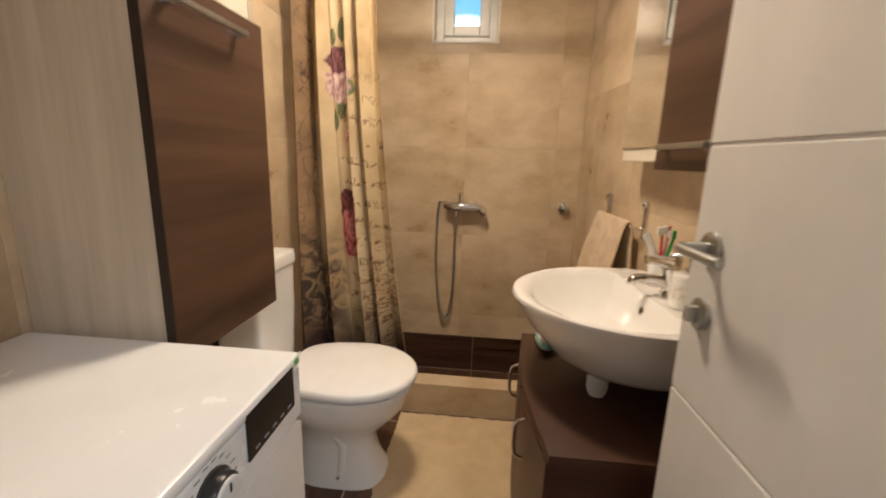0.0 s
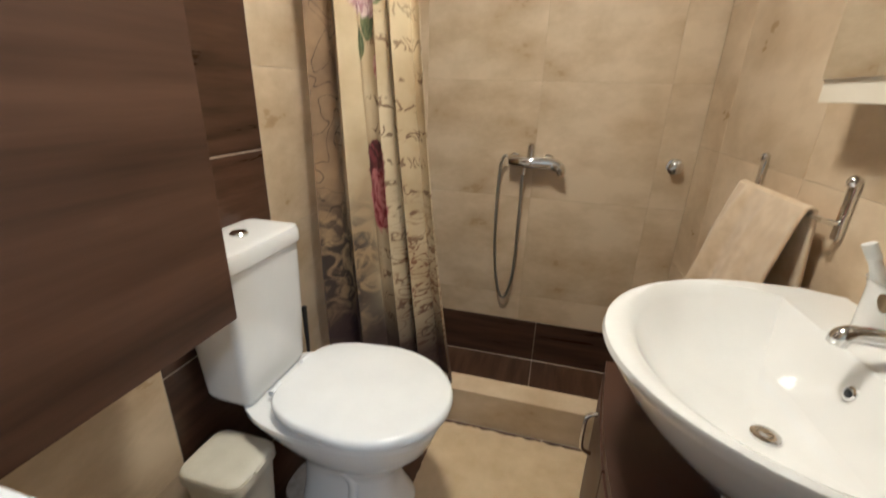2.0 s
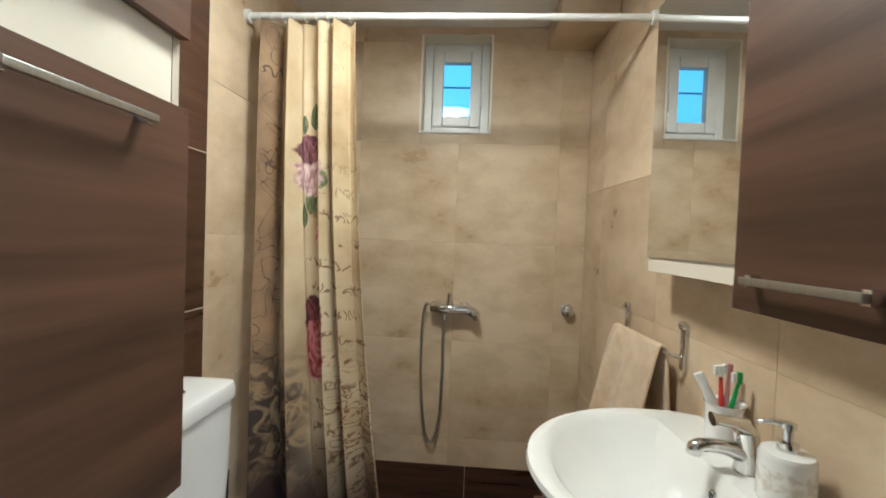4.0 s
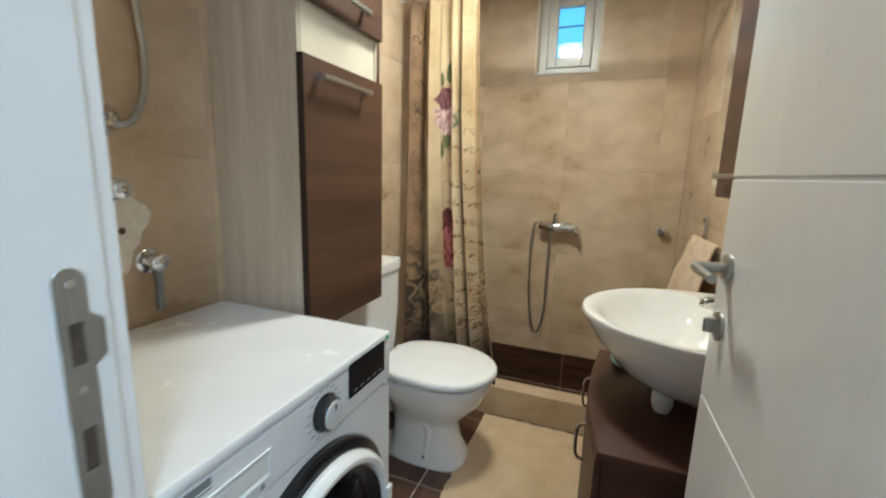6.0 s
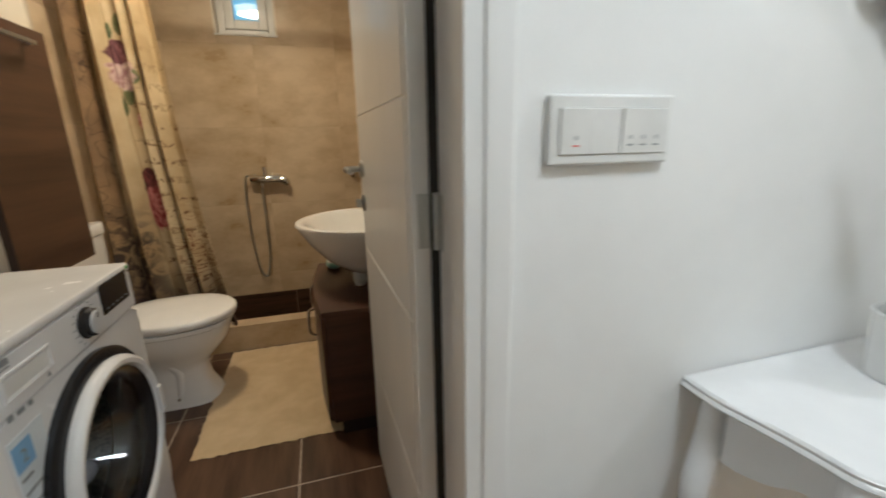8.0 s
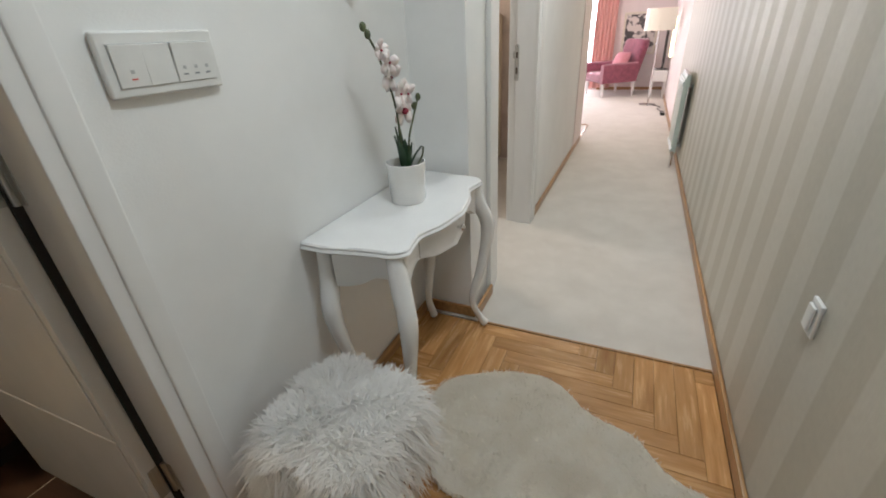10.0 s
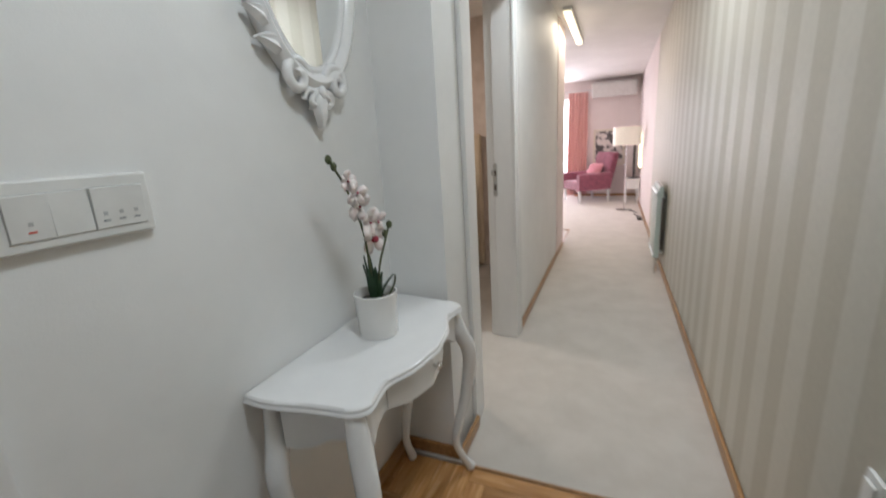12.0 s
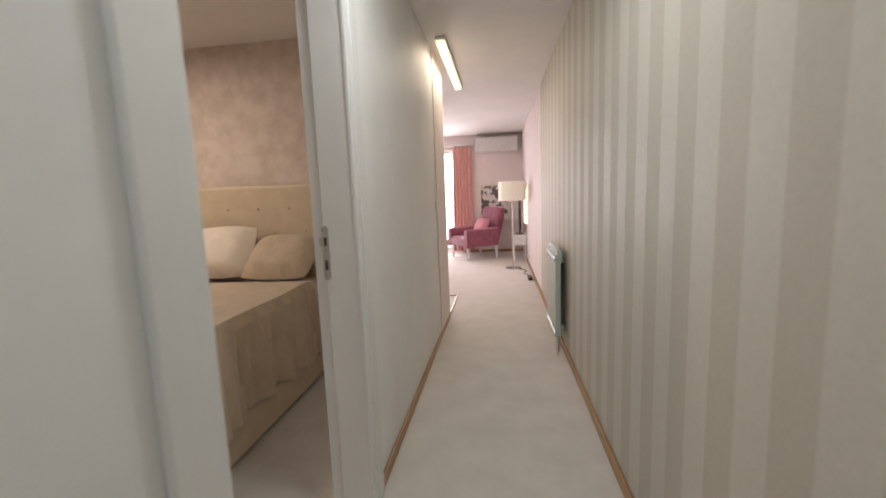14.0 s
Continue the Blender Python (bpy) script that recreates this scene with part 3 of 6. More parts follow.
part("window_frame", frame_rect(WIN[0] + 0.004, WIN[1] - 0.004, 2.845, 2.90, WIN[2] + 0.004, WIN[3] - 0.004, 0.045, 0.006), WHITE_PLASTIC, win)
part("window_sash", frame_rect(WIN[0] + 0.05, WIN[1] - 0.05, 2.832, 2.885, WIN[2] + 0.05, WIN[3] - 0.05, 0.056, 0.008), WHITE_PLASTIC, win)
pane = part("pane", box(0.165, 0.322, 2.858, 2.864, 1.94, 2.25), PANE, win, "clear glass pane")
pane.visible_shadow = False
part("window_handle", box(0.365, 0.375, 2.815, 2.832, 2.0, 2.09, 0.004), WHITE_PLASTIC, win)

# dark strip added for the shade of a narrow gap by the casing
solid("wall_cable", tube([(0.031, HY - 0.0235, 0.0), (0.031, HY - 0.0235, 1.2), (0.031, HY - 0.0235, 2.1)], 0.002, 8, 3), RUBBER, "thin dark strip standing in for the shaded gap at the casing", "cable")

# living room window
lw = thing("window_2", (FARX, 0.85, 0.05), "tall white balcony window with bright daylight", "window", kind="structure")
part("window_frame", joined(joined(box(FARX + 0.02, FARX + 0.09, 0.2, 0.28, 0.05, 2.15, 0.006), box(FARX + 0.02, FARX + 0.09, 0.82, 0.9, 0.05, 2.15, 0.006)), joined(box(FARX + 0.02, FARX + 0.09, 0.28, 1.5, 0.05, 0.14, 0.006), box(FARX + 0.02, FARX + 0.09, 0.28, 1.5, 2.07, 2.15, 0.006))), WHITE_PLASTIC, lw)
pane2 = part("pane", box(FARX + 0.05, FARX + 0.056, 0.28, 1.5, 0.14, 2.07), PANE, lw)
pane2.visible_shadow = False
solid("ground", box(-150, 170, -150, 150, -0.62, -0.6), mat("garden ground", (0.10, 0.12, 0.06), (0.2, 0.19, 0.13), 0.95, scale=(2, 2, 2)), "grey-green ground outside the windows", "ground", "structure", smooth=False)
solid("outer_rail", box(-0.6, 1.4, 3.35, 3.37, 2.287, 2.294, 0.002), BLUE_PRINT, "thin blue rail outside the bathroom window", "rail", "structure")
solid("backdrop", box(-5, 6, 7.0, 7.1, -0.6, 9.0), glow("pale evening sky", (0.18, 0.40, 0.49), 1.0), "pale blue evening sky outside the bathroom window", "sky", "structure", smooth=False)

# ---- bathroom things ----


def washing_machine():
    x0, x1, y0, y1 = -0.505, 0.055, 0.365, 0.952
    w = thing("washing_machine", ((x0 + x1) / 2, (y0 + y1) / 2, 0), "white front-loading washing machine with a dark porthole", "washing machine")
    shell = box(x0, x1 - 0.015, y0, y0 + 0.012, 0.03, 0.826, 0.003)
    shell = box(x0, x1 - 0.015, y1 - 0.012, y1, 0.03, 0.826, 0.003, bm=shell)
    shell = box(x0, x0 + 0.01, y0 + 0.013, y1 - 0.013, 0.03, 0.826, bm=shell)
    shell = box(x0 + 0.011, x1 - 0.015, y0 + 0.013, y1 - 0.013, 0.03, 0.05, bm=shell)
    part("body", shell, APPLIANCE, w, "white sheet metal cabinet")
    part("top_panel", box(x0, x1 + 0.002, y0 - 0.002, y1 + 0.002, 0.828, 0.852, 0.008), APPLIANCE, w)
    part("control_panel", box(x1 - 0.014, x1, y0 + 0.002, y1 - 0.002, 0.725, 0.826, 0.005), APPLIANCE, w)
    pc, n, rim, hole = (0.657, 0.462), 72, [], []
    for i in range(n):
        c, sn = math.cos(2 * math.pi * i / n), math.sin(2 * math.pi * i / n)
        k = min((y1 - 0.002 - pc[0] if c > 0 else pc[0] - y0 - 0.002) / max(abs(c), 1e-6), (0.722 - pc[1] if sn > 0 else pc[1] - 0.125) / max(abs(sn), 1e-6))
        rim.append((pc[0] + c * k, pc[1] + sn * k))
        hole.append((pc[0] + c * 0.19, pc[1] + sn * 0.19))
    xf, xr = x1 - 0.002, x1 - 0.014
    part("front_panel", rings([[Vector((x, y, z)) for y, z in lp] for lp, x in ((rim, xr), (rim, xf), (hole, xf), (hole, xr), (rim, xr))], True, False), APPLIANCE, w)
    part("plinth", box(x1 - 0.02, x1 - 0.006, y0 + 0.004, y1 - 0.004, 0.03, 0.122, 0.004), APPLIANCE, w)
    for fx in (x0 + 0.05, x1 - 0.06):
        for fy in (y0 + 0.05, y1 - 0.05):
            part("foot", cyl((fx, fy, 0.0), (fx, fy, 0.032), 0.02, 12), RUBBER, w)
    d = part("display", box(x1 - 0.001, x1 + 0.003, 0.768, 0.918, 0.762, 0.840, 0.002), BLACK, w, "black glass display")
    for i in range(5):
        part("touch_mark", box(x1 + 0.003, x1 + 0.0036, 0.785 + i * 0.026, 0.797 + i * 0.026, 0.772, 0.776), GREY_PRINT, d)
    kx = Matrix.Translation((x1, 0.688, 0.779)) @ Matrix.Rotation(radians(90), 4, "Y")
    k = part("dial", lathe([(0.037, 0), (0.037, 0.004), (0.033, 0.007), (0.032, 0.018), (0.029, 0.021), (0.001, 0.021)], kx), BLACK, w, "round dial with a dark ring")
    part("dial_cap", lathe([(0.0275, 0.0205), (0.0275, 0.024), (0.025, 0.026), (0.001, 0.026)], kx), SILVER, k, "silver dial face")
    part("pointer", box(x1 + 0.0258, x1 + 0.0268, 0.686, 0.690, 0.79, 0.802), BLACK, k)
    for i in range(16):
        a = radians(-150 + i * 20)
        part("dial_mark", box(x1, x1 + 0.0006, 0.688 + 0.048 * math.sin(a) - 0.005, 0.688 + 0.048 * math.sin(a) + 0.005, 0.779 + 0.048 * math.cos(a) - 0.001, 0.779 + 0.048 * math.cos(a) + 0.001), GREY_PRINT, k)
    fr = frame_rect(0.405, 0.548, 0, 0.003, 0.748, 0.797, 0.004, 0.001)
    fr.transform(Matrix(((0, 1, 0, x1), (1, 0, 0, 0), (0, 0, 1, 0), (0, 0, 0, 1))))
    dr = part("drawer", fr, APPLIANCE, w, "detergent drawer front")
    part("drawer_grip", box(x1 - 0.004, x1 + 0.0015, 0.412, 0.541, 0.755, 0.790, 0.006), WHITE_PLASTIC, dr)
    part("logo_mark", box(x1 + 0.0002, x1 + 0.001, 0.398, 0.440, 0.8055, 0.8080, 0.0002, bm=box(x1 + 0.0002, x1 + 0.001, 0.398, 0.440, 0.812, 0.824, 0.0002)), GREY_PRINT, w, "dark maker's mark bars")
    tri = prism([(0.0, 0.0), (0.012, 0.0), (0.006, 0.012)], 0, 0.0008)
    tri.transform(Matrix(((0, 0, 1, x1), (1, 0, 0, 0.522), (0, 1, 0, 0.735), (0, 0, 0, 1))))
    part("drawer_mark", tri, GREY_PRINT, w)
    for y, z, ww, hh in ((0.404, 0.715, 0.014, 0.012), (0.428, 0.714, 0.020, 0.009), (0.458, 0.713, 0.012, 0.010)):
        part("symbol", box(x1 - 0.002, x1 - 0.0012, y, y + ww, z, z + hh), GREY_PRINT, w)
    st = part("sticker", box(x1 - 0.002, x1 - 0.0008, 0.385, 0.478, 0.42, 0.685), mat("pale sticker", (0.66, 0.72, 0.76), rough=0.3), w, "pale energy sticker with blue print")
    part("blue_field", box(x1 - 0.0008, x1 - 0.0002, 0.388, 0.438, 0.62, 0.672), BLUE_PRINT, st)
    part("number", text_mesh("2", 0.036, Matrix(((0, 0, 1, x1), (1, 0, 0, 0.405), (0, 1, 0, 0.632), (0, 0, 0, 1)))), GREY_PRINT, st)
    for i in range(6):
        part("print_line", box(x1 - 0.0008, x1 - 0.0002, 0.392, 0.392 + 0.03 + 0.03 * ((i * 7) % 3), 0.60 - i * 0.028, 0.606 - i * 0.028), GREY_PRINT, st)
    px = Matrix.Translation((x1 - 0.004, 0.657, 0.462)) @ Matrix.Rotation(radians(90), 4, "Y")
    part("seal_ring", lathe([(0.246, 0), (0.246, 0.014), (0.238, 0.022), (0.20, 0.024), (0.186, 0.0), (0.19, -0.02)], px, 72, False), BLACK, w, "black porthole surround")
    part("gasket", lathe([(0.192, -0.004), (0.17, -0.02), (0.165, -0.06), (0.19, -0.075)], px, 56, False), RUBBER, w, "grey rubber door gasket")
    part("drum", lathe([(0.24, -0.074), (0.245, -0.10), (0.245, -0.36), (0.22, -0.38), (0.001, -0.385)], px, 56, False), DRUM, w, "perforated steel drum")
    heap = ball((x1 - 0.2, 0.64, 0.30), 0.09, 1.1, 1.4, 0.6, 20)
    for i in range(7):
        heap = ball((x1 - 0.13 - 0.02 * (i % 3), 0.54 + 0.034 * i, 0.315 + 0.012 * ((i * 5) % 4)), 0.045, 0.9, 1.0, 0.7, 14, heap)
    part("laundry", heap, LAUNDRY, w, "pale lilac laundry in the drum")
    dd = part("porthole", lathe([(0.217, 0.018), (0.222, 0.030), (0.219, 0.042), (0.209, 0.050), (0.198, 0.048), (0.191, 0.038), (0.188, 0.012)], px, 72, False), APPLIANCE, w, "white porthole door ring")
    part("trim_ring", lathe([(0.192, 0.030), (0.191, 0.039), (0.182, 0.037), (0.164, 0.024), (0.160, 0.008), (0.180, 0.002)], px, 72, False), BLACK, dd, "black inner ring")
    part("glass_bowl", lathe([(0.166, 0.022), (0.150, 0.010), (0.132, -0.02), (0.118, -0.07), (0.10, -0.095), (0.055, -0.105), (0.001, -0.107), (0.001, -0.111), (0.055, -0.109), (0.103, -0.099), (0.122, -0.072), (0.136, -0.022), (0.153, 0.006), (0.166, 0.016), (0.166, 0.022)], px, 64, False), DOOR_GLASS, dd, "deep tinted glass bowl")
    part("handle_recess", box(x1 + 0.04, x1 + 0.052, 0.850, 0.872, 0.42, 0.50, 0.004), APPLIANCE, dd)
    part("green_tag", box(x1 + 0.0, x1 + 0.003, 0.925, 0.938, 0.838, 0.846), GREEN_PLASTIC, w)
    return w


def text_mesh(text, size, m):
    """Built-in lettering as a bmesh."""
    cu = bpy.data.curves.new("text", "FONT")
    cu.body, cu.size, cu.extrude = text, size, 0.0003
    ob = new("text", cu)
    me = ob.to_mesh()
    bm = bmesh.new()
    bm.from_mesh(me)
    ob.to_mesh_clear()
    bpy.data.objects.remove(ob)
    bpy.data.curves.remove(cu)
    bm.transform(m)
    return bm


washing_machine()


def bar_handle(parent, x, y0, y1, z, out=-1, depth=0.032):
    """A square chrome bar on two feet, along y, on a face that looks along x."""
    h = part("handle", box(x + out * depth, x + out * (depth - 0.010), y0, y1, z - 0.006, z + 0.006, 0.002), STEEL, parent, "brushed chrome bar handle")
    for y in (y0 + 0.006, y1 - 0.006):
        part("handle_foot", box(x, x + out * (depth - 0.010), y - 0.006, y + 0.006, z - 0.010, z + 0.010, 0.002), CHROME, h)
    return h


def wall_cabinet():
    x0, x1, y0, y1, z0, z1 = BX0 + 0.002, -0.222, 0.972, 1.362, 0.79, 2.27
    c = thing("wall_cabinet", (-0.36, 1.16, z0), "tall hanging cabinet with dark walnut doors and ash sides", "cabinet")
    part("side_panel", box(x0, x1, y0, y0 + 0.018, z0, z1, 0.001), ASH_WOOD, c, "pale ash side panel")
    part("side_panel", box(x0, x1, y1 - 0.018, y1, z0, z1, 0.001), ASH_WOOD, c, "pale ash side panel")
    part("bottom_panel", box(x0, x1, y0 + 0.018, y1 - 0.018, z0, z0 + 0.018), ASH_WOOD, c)
    part("top_panel", box(x0, x1, y0 + 0.018, y1 - 0.018, z1 - 0.018, z1), ASH_WOOD, c)
    part("back_panel", box(x0, x0 + 0.006, y0 + 0.018, y1 - 0.018, z0 + 0.018, z1 - 0.018), CREAM_PANEL, c)
    part("middle_panel", box(x0 + 0.01, x1 - 0.002, y0 + 0.018, y1 - 0.018, 1.50, 1.69), CREAM_PANEL, c, "cream fixed panel between the doors")
    for za, zb, zh in ((z0 + 0.002, 1.523, 1.475), (1.655, z1, 1.70)):
        d = part("door", box(x1 + 0.001, x1 + 0.020, y0 - 0.002, y1 + 0.002, za, zb, 0.0015), DARK_WOOD, c, "dark walnut grained door")
        part("edge_band", box(x1 + 0.0005, x1 + 0.0205, y0 - 0.0045, y0 - 0.002, za, zb), EDGE_WOOD, d)
        bar_handle(d, x1 + 0.020, 1.02, 1.25, zh, 1)


wall_cabinet()


def oval(cx, cy, rx, ry, n=40, p=2.0):
    out = []
    for i in range(n):
        a = 2 * math.pi * i / n
        c, s = math.cos(a), math.sin(a)
        out.append((cx + rx * math.copysign(abs(c) ** (2 / p), c), cy + ry * math.copysign(abs(s) ** (2 / p), s)))
    return out


def toilet():
    cy = 1.650
    t = thing("toilet", (-0.15, cy, 0), "white close-coupled ceramic toilet with closed lid", "toilet")

    def loop(xa, xb, hw, z, p=2.3, n=40):
        return [Vector((x, y, z)) for x, y in oval((xa + xb) / 2, cy, (xb - xa) / 2, hw, n, p)]

    def lid_loop(xa, xb, hw, z, n=48):
        """Round in front, tapering to a squared hinge end."""
        xm, out = xb - (xb - xa) * 0.50, []
        for i in range(n):
            a = 2 * math.pi * i / n
            c, s = math.cos(a), math.sin(a)
            if c >= 0:
                out.append(Vector((xm + (xb - xm) * c, cy + hw * s, z)))
            else:
                cc, ss = -abs(c) ** 0.34, math.copysign(abs(s) ** 0.34, s)
                out.append(Vector((xm + (xm - xa) * cc, cy + hw * ss * (1 - 0.27 * cc * cc), z)))
        return out

    part("pedestal", rings([loop(-0.29, 0.062, 0.116, 0.0, 3), loop(-0.29, 0.056, 0.111, 0.025, 3), loop(-0.28, 0.022, 0.097, 0.09, 2.8), loop(-0.28, 0.014, 0.093, 0.16, 2.6), loop(-0.29, 0.034, 0.104, 0.205, 2.4), loop(-0.315, 0.085, 0.136, 0.255, 2.2), loop(-0.36, 0.122, 0.164, 0.30, 2.2), loop(-0.42, 0.138, 0.176, 0.345, 2.3), loop(-0.44, 0.142, 0.181, 0.372, 2.4), loop(-0.44, 0.150, 0.189, 0.377, 2.4), loop(-0.44, 0.151, 0.190, 0.395, 2.4)]), CERAMIC, t, "waisted ceramic pedestal under a flared bowl")
    part("trap_relief", tube([(-0.10, cy - 0.098, 0.005), (-0.09, cy - 0.086, 0.10), (-0.09, cy - 0.082, 0.17), (-0.13, cy - 0.088, 0.225), (-0.20, cy - 0.07, 0.25)], [0.014, 0.017, 0.019, 0.020, 0.012], 14), CERAMIC, t)
    part("seat", rings([lid_loop(-0.30, 0.157, 0.180, 0.396), lid_loop(-0.305, 0.165, 0.186, 0.402), lid_loop(-0.305, 0.165, 0.186, 0.412), lid_loop(-0.30, 0.158, 0.18, 0.416)]), GLOSS_WHITE, t)
    part("lid", rings([lid_loop(-0.300, 0.166, 0.199, 0.4175), lid_loop(-0.304, 0.172, 0.205, 0.4165), lid_loop(-0.308, 0.173, 0.206, 0.424), lid_loop(-0.308, 0.171, 0.204, 0.436), lid_loop(-0.302, 0.162, 0.195, 0.444), lid_loop(-0.26, 0.10, 0.13, 0.450), lid_loop(-0.2, 0.0, 0.05, 0.452)]), GLOSS_WHITE, t, "closed white lid")
    for y in (cy - 0.075, cy + 0.075):
        part("hinge", cyl((-0.318, y - 0.02, 0.425), (-0.318, y + 0.02, 0.425), 0.011, 14), GLOSS_WHITE, t)
    part("cistern", rings([[Vector((x, y, z)) for x, y in oval(-0.427, 1.645, rx, ry, 48, 9)] for rx, ry, z in ((0.062, 0.120, 0.392), (0.075, 0.135, 0.42), (0.084, 0.142, 0.6), (0.087, 0.146, 0.79), (0.087, 0.146, 0.797))]), CERAMIC, t)
    part("cistern_lid", rings([[Vector((x, y, z)) for x, y in oval(-0.425, 1.645, rx, ry, 48, 9)] for rx, ry, z in ((0.090, 0.149, 0.800), (0.093, 0.152, 0.805), (0.093, 0.152, 0.835), (0.088, 0.147, 0.848), (0.06, 0.12, 0.851))]), CERAMIC, t)
    b = part("flush_button", lathe([(0.024, 0.848), (0.024, 0.856), (0.020, 0.860), (0.001, 0.860)], Matrix.Translation((-0.425, 1.645, 0)), 24), CHROME, t, "round chrome flush button")
    part("bolt_cap", ball((-0.10, cy - 0.109, 0.045), 0.008, seg=10), CHROME, t)
    part("foot_gasket", rings([loop(-0.361, 0.062, 0.107, 0.0005, 3), loop(-0.361, 0.062, 0.107, 0.004, 3)]), GROUT, t)


toilet()


def pedal_bin():
    c = (-0.382, 1.437)
    b = thing("waste_bin", (c[0], c[1], 0), "cream plastic swing-lid bin beside the toilet", "bin")

    def loop(rx, ry, z):
        return [Vector((x, y, z)) for x, y in oval(c[0], c[1], rx, ry, 40, 5)]

    part("bucket", rings([loop(0.074, 0.062, 0.001), loop(0.078, 0.066, 0.012), loop(0.092, 0.08, 0.27)]), CREAM_PLASTIC, b)
    part("rim", rings([loop(0.095, 0.083, 0.262), loop(0.099, 0.087, 0.266), loop(0.099, 0.087, 0.286), loop(0.096, 0.084, 0.29)]), CREAM_PLASTIC, b)
    part("lid", rings([loop(0.094, 0.082, 0.2905), loop(0.096, 0.084, 0.295), loop(0.09, 0.078, 0.302), loop(0.07, 0.058, 0.305)]), CREAM_PLASTIC, b)
    part("lid_tab", box(c[0] + 0.085, c[0] + 0.104, c[1] - 0.02, c[1] + 0.02, 0.288, 0.296, 0.003), CREAM_PLASTIC, b)


pedal_bin()


def shower_curtain_material():
    """Cream cloth printed with brown script, roses, scrolls and a dark hem; u runs across the cloth, v is the height in metres."""
    m = mat("printed curtain cloth", (0.5, 0.5, 0.5), rough=0.7, bump=0.15, bscale=(400, 400, 400))
    nt = m.node_tree
    b = nt.nodes["Principled BSDF"]
    L = nt.links.new
    uv = nt.nodes.new("ShaderNodeUVMap")
    uv.uv_map = "cloth"
    sep = nt.nodes.new("ShaderNodeSeparateXYZ")
    L(uv.outputs[0], sep.inputs[0])
    U, V = sep.outputs[0], sep.outputs[1]

    def mix(a, c, f, kind="MIX"):
        x = nt.nodes.new("ShaderNodeMix")
        x.data_type, x.blend_type = "RGBA", kind
        for value, slot in ((f, 0), (a, 6), (c, 7)):
            if isinstance(value, (int, float)):
                x.inputs[slot].default_value = value
            elif isinstance(value, tuple):
                x.inputs[slot].default_value = (*value, 1)
            else:
                L(value, x.inputs[slot])
        return x.outputs[2]

    def ramp(v, a, c, lo=0.0, hi=1.0):
        r = nt.nodes.new("ShaderNodeMapRange")
        r.inputs["From Min"].default_value, r.inputs["From Max"].default_value = a, c
        r.inputs["To Min"].default_value, r.inputs["To Max"].default_value = lo, hi
        L(v, r.inputs[0])
        return r.outputs[0]

    def maths(op, a, c=0.0):
        x = nt.nodes.new("ShaderNodeMath")
        x.operation = op
        for i, v in enumerate((a, c)):
            if isinstance(v, (int, float)):
                x.inputs[i].default_value = v
            else:
                L(v, x.inputs[i])
        return x.outputs[0]

    def noise_tex(scale, det=4.0, dist=0.0):
        mp = nt.nodes.new("ShaderNodeMapping")
        mp.inputs["Scale"].default_value = (scale[0], scale[1], 1)
        L(uv.outputs[0], mp.inputs[0])
        n = nt.nodes.new("ShaderNodeTexNoise")
        n.inputs["Scale"].default_value, n.inputs["Detail"].default_value, n.inputs["Distortion"].default_value = 1.0, det, dist
        L(mp.outputs[0], n.inputs["Vector"])
        return n.outputs["Fac"]

    def band(v, a, c, edge):
        return maths("MULTIPLY", ramp(v, a - edge, a + edge), ramp(v, c + edge, c - edge))

    wob = maths("MULTIPLY", maths("SUBTRACT", noise_tex((6, 5), 3.0), 0.5), 0.14)
    Uw = maths("ADD", U, wob)
    Vw = maths("ADD", V, wob)
    col = mix((0.43, 0.32, 0.175), (0.60, 0.485, 0.305), ramp(noise_tex((5, 4), 6.0), 0.36, 0.62))
    # tan border with scrolls at the wall side, gold border at the free edge
    tan = mix((0.15, 0.088, 0.045), (0.31, 0.195, 0.10), ramp(noise_tex((7, 6), 5.0), 0.35, 0.65))
    col = mix(col, tan, maths("MULTIPLY", ramp(Uw, 0.27, 0.18), 0.95))
    scroll = ramp(maths("ABSOLUTE", maths("SUBTRACT", noise_tex((9, 8), 0.6, 1.8), 0.5)), 0.016, 0.008)
    col = mix(col, (0.06, 0.035, 0.02), maths("MULTIPLY", scroll, ramp(Uw, 0.30, 0.22, 0.0, 0.9)))
    # script in uneven rows
    line = maths("ABSOLUTE", maths("SUBTRACT", noise_tex((26, 20), 1.0, 0.8), 0.5))
    rows = band(maths("FRACT", maths("MULTIPLY", maths("ADD", V, maths("MULTIPLY", U, 0.06)), 11.0)), 0.30, 0.70, 0.04)
    words = maths("MULTIPLY", ramp(noise_tex((7, 9), 2.0), 0.45, 0.49), ramp(Vw, 1.62, 1.30, 0.25, 1.0))
    script = maths("MULTIPLY", maths("MULTIPLY", ramp(line, 0.055, 0.03), rows), maths("MULTIPLY", words, ramp(U, 0.50, 0.56)))
    col = mix(col, (0.12, 0.055, 0.025), maths("MULTIPLY", script, 0.78))
    # stained lower print
    low = ramp(Vw, 0.92, 0.66)
    dark_print = mix((0.045, 0.03, 0.024), (0.36, 0.24, 0.12), ramp(noise_tex((16, 13), 5.0, 1.4), 0.44, 0.60))
    col = mix(col, dark_print, maths("MULTIPLY", low, ramp(Uw, 0.52, 0.38, 0.0, 0.95)))
    rusty = ramp(maths("ABSOLUTE", maths("SUBTRACT", noise_tex((10, 16), 2.0, 1.6), 0.5)), 0.035, 0.012)
    col = mix(col, (0.16, 0.055, 0.02), maths("MULTIPLY", maths("MULTIPLY", rusty, low), ramp(U, 0.66, 0.72, 0.0, 0.85)))

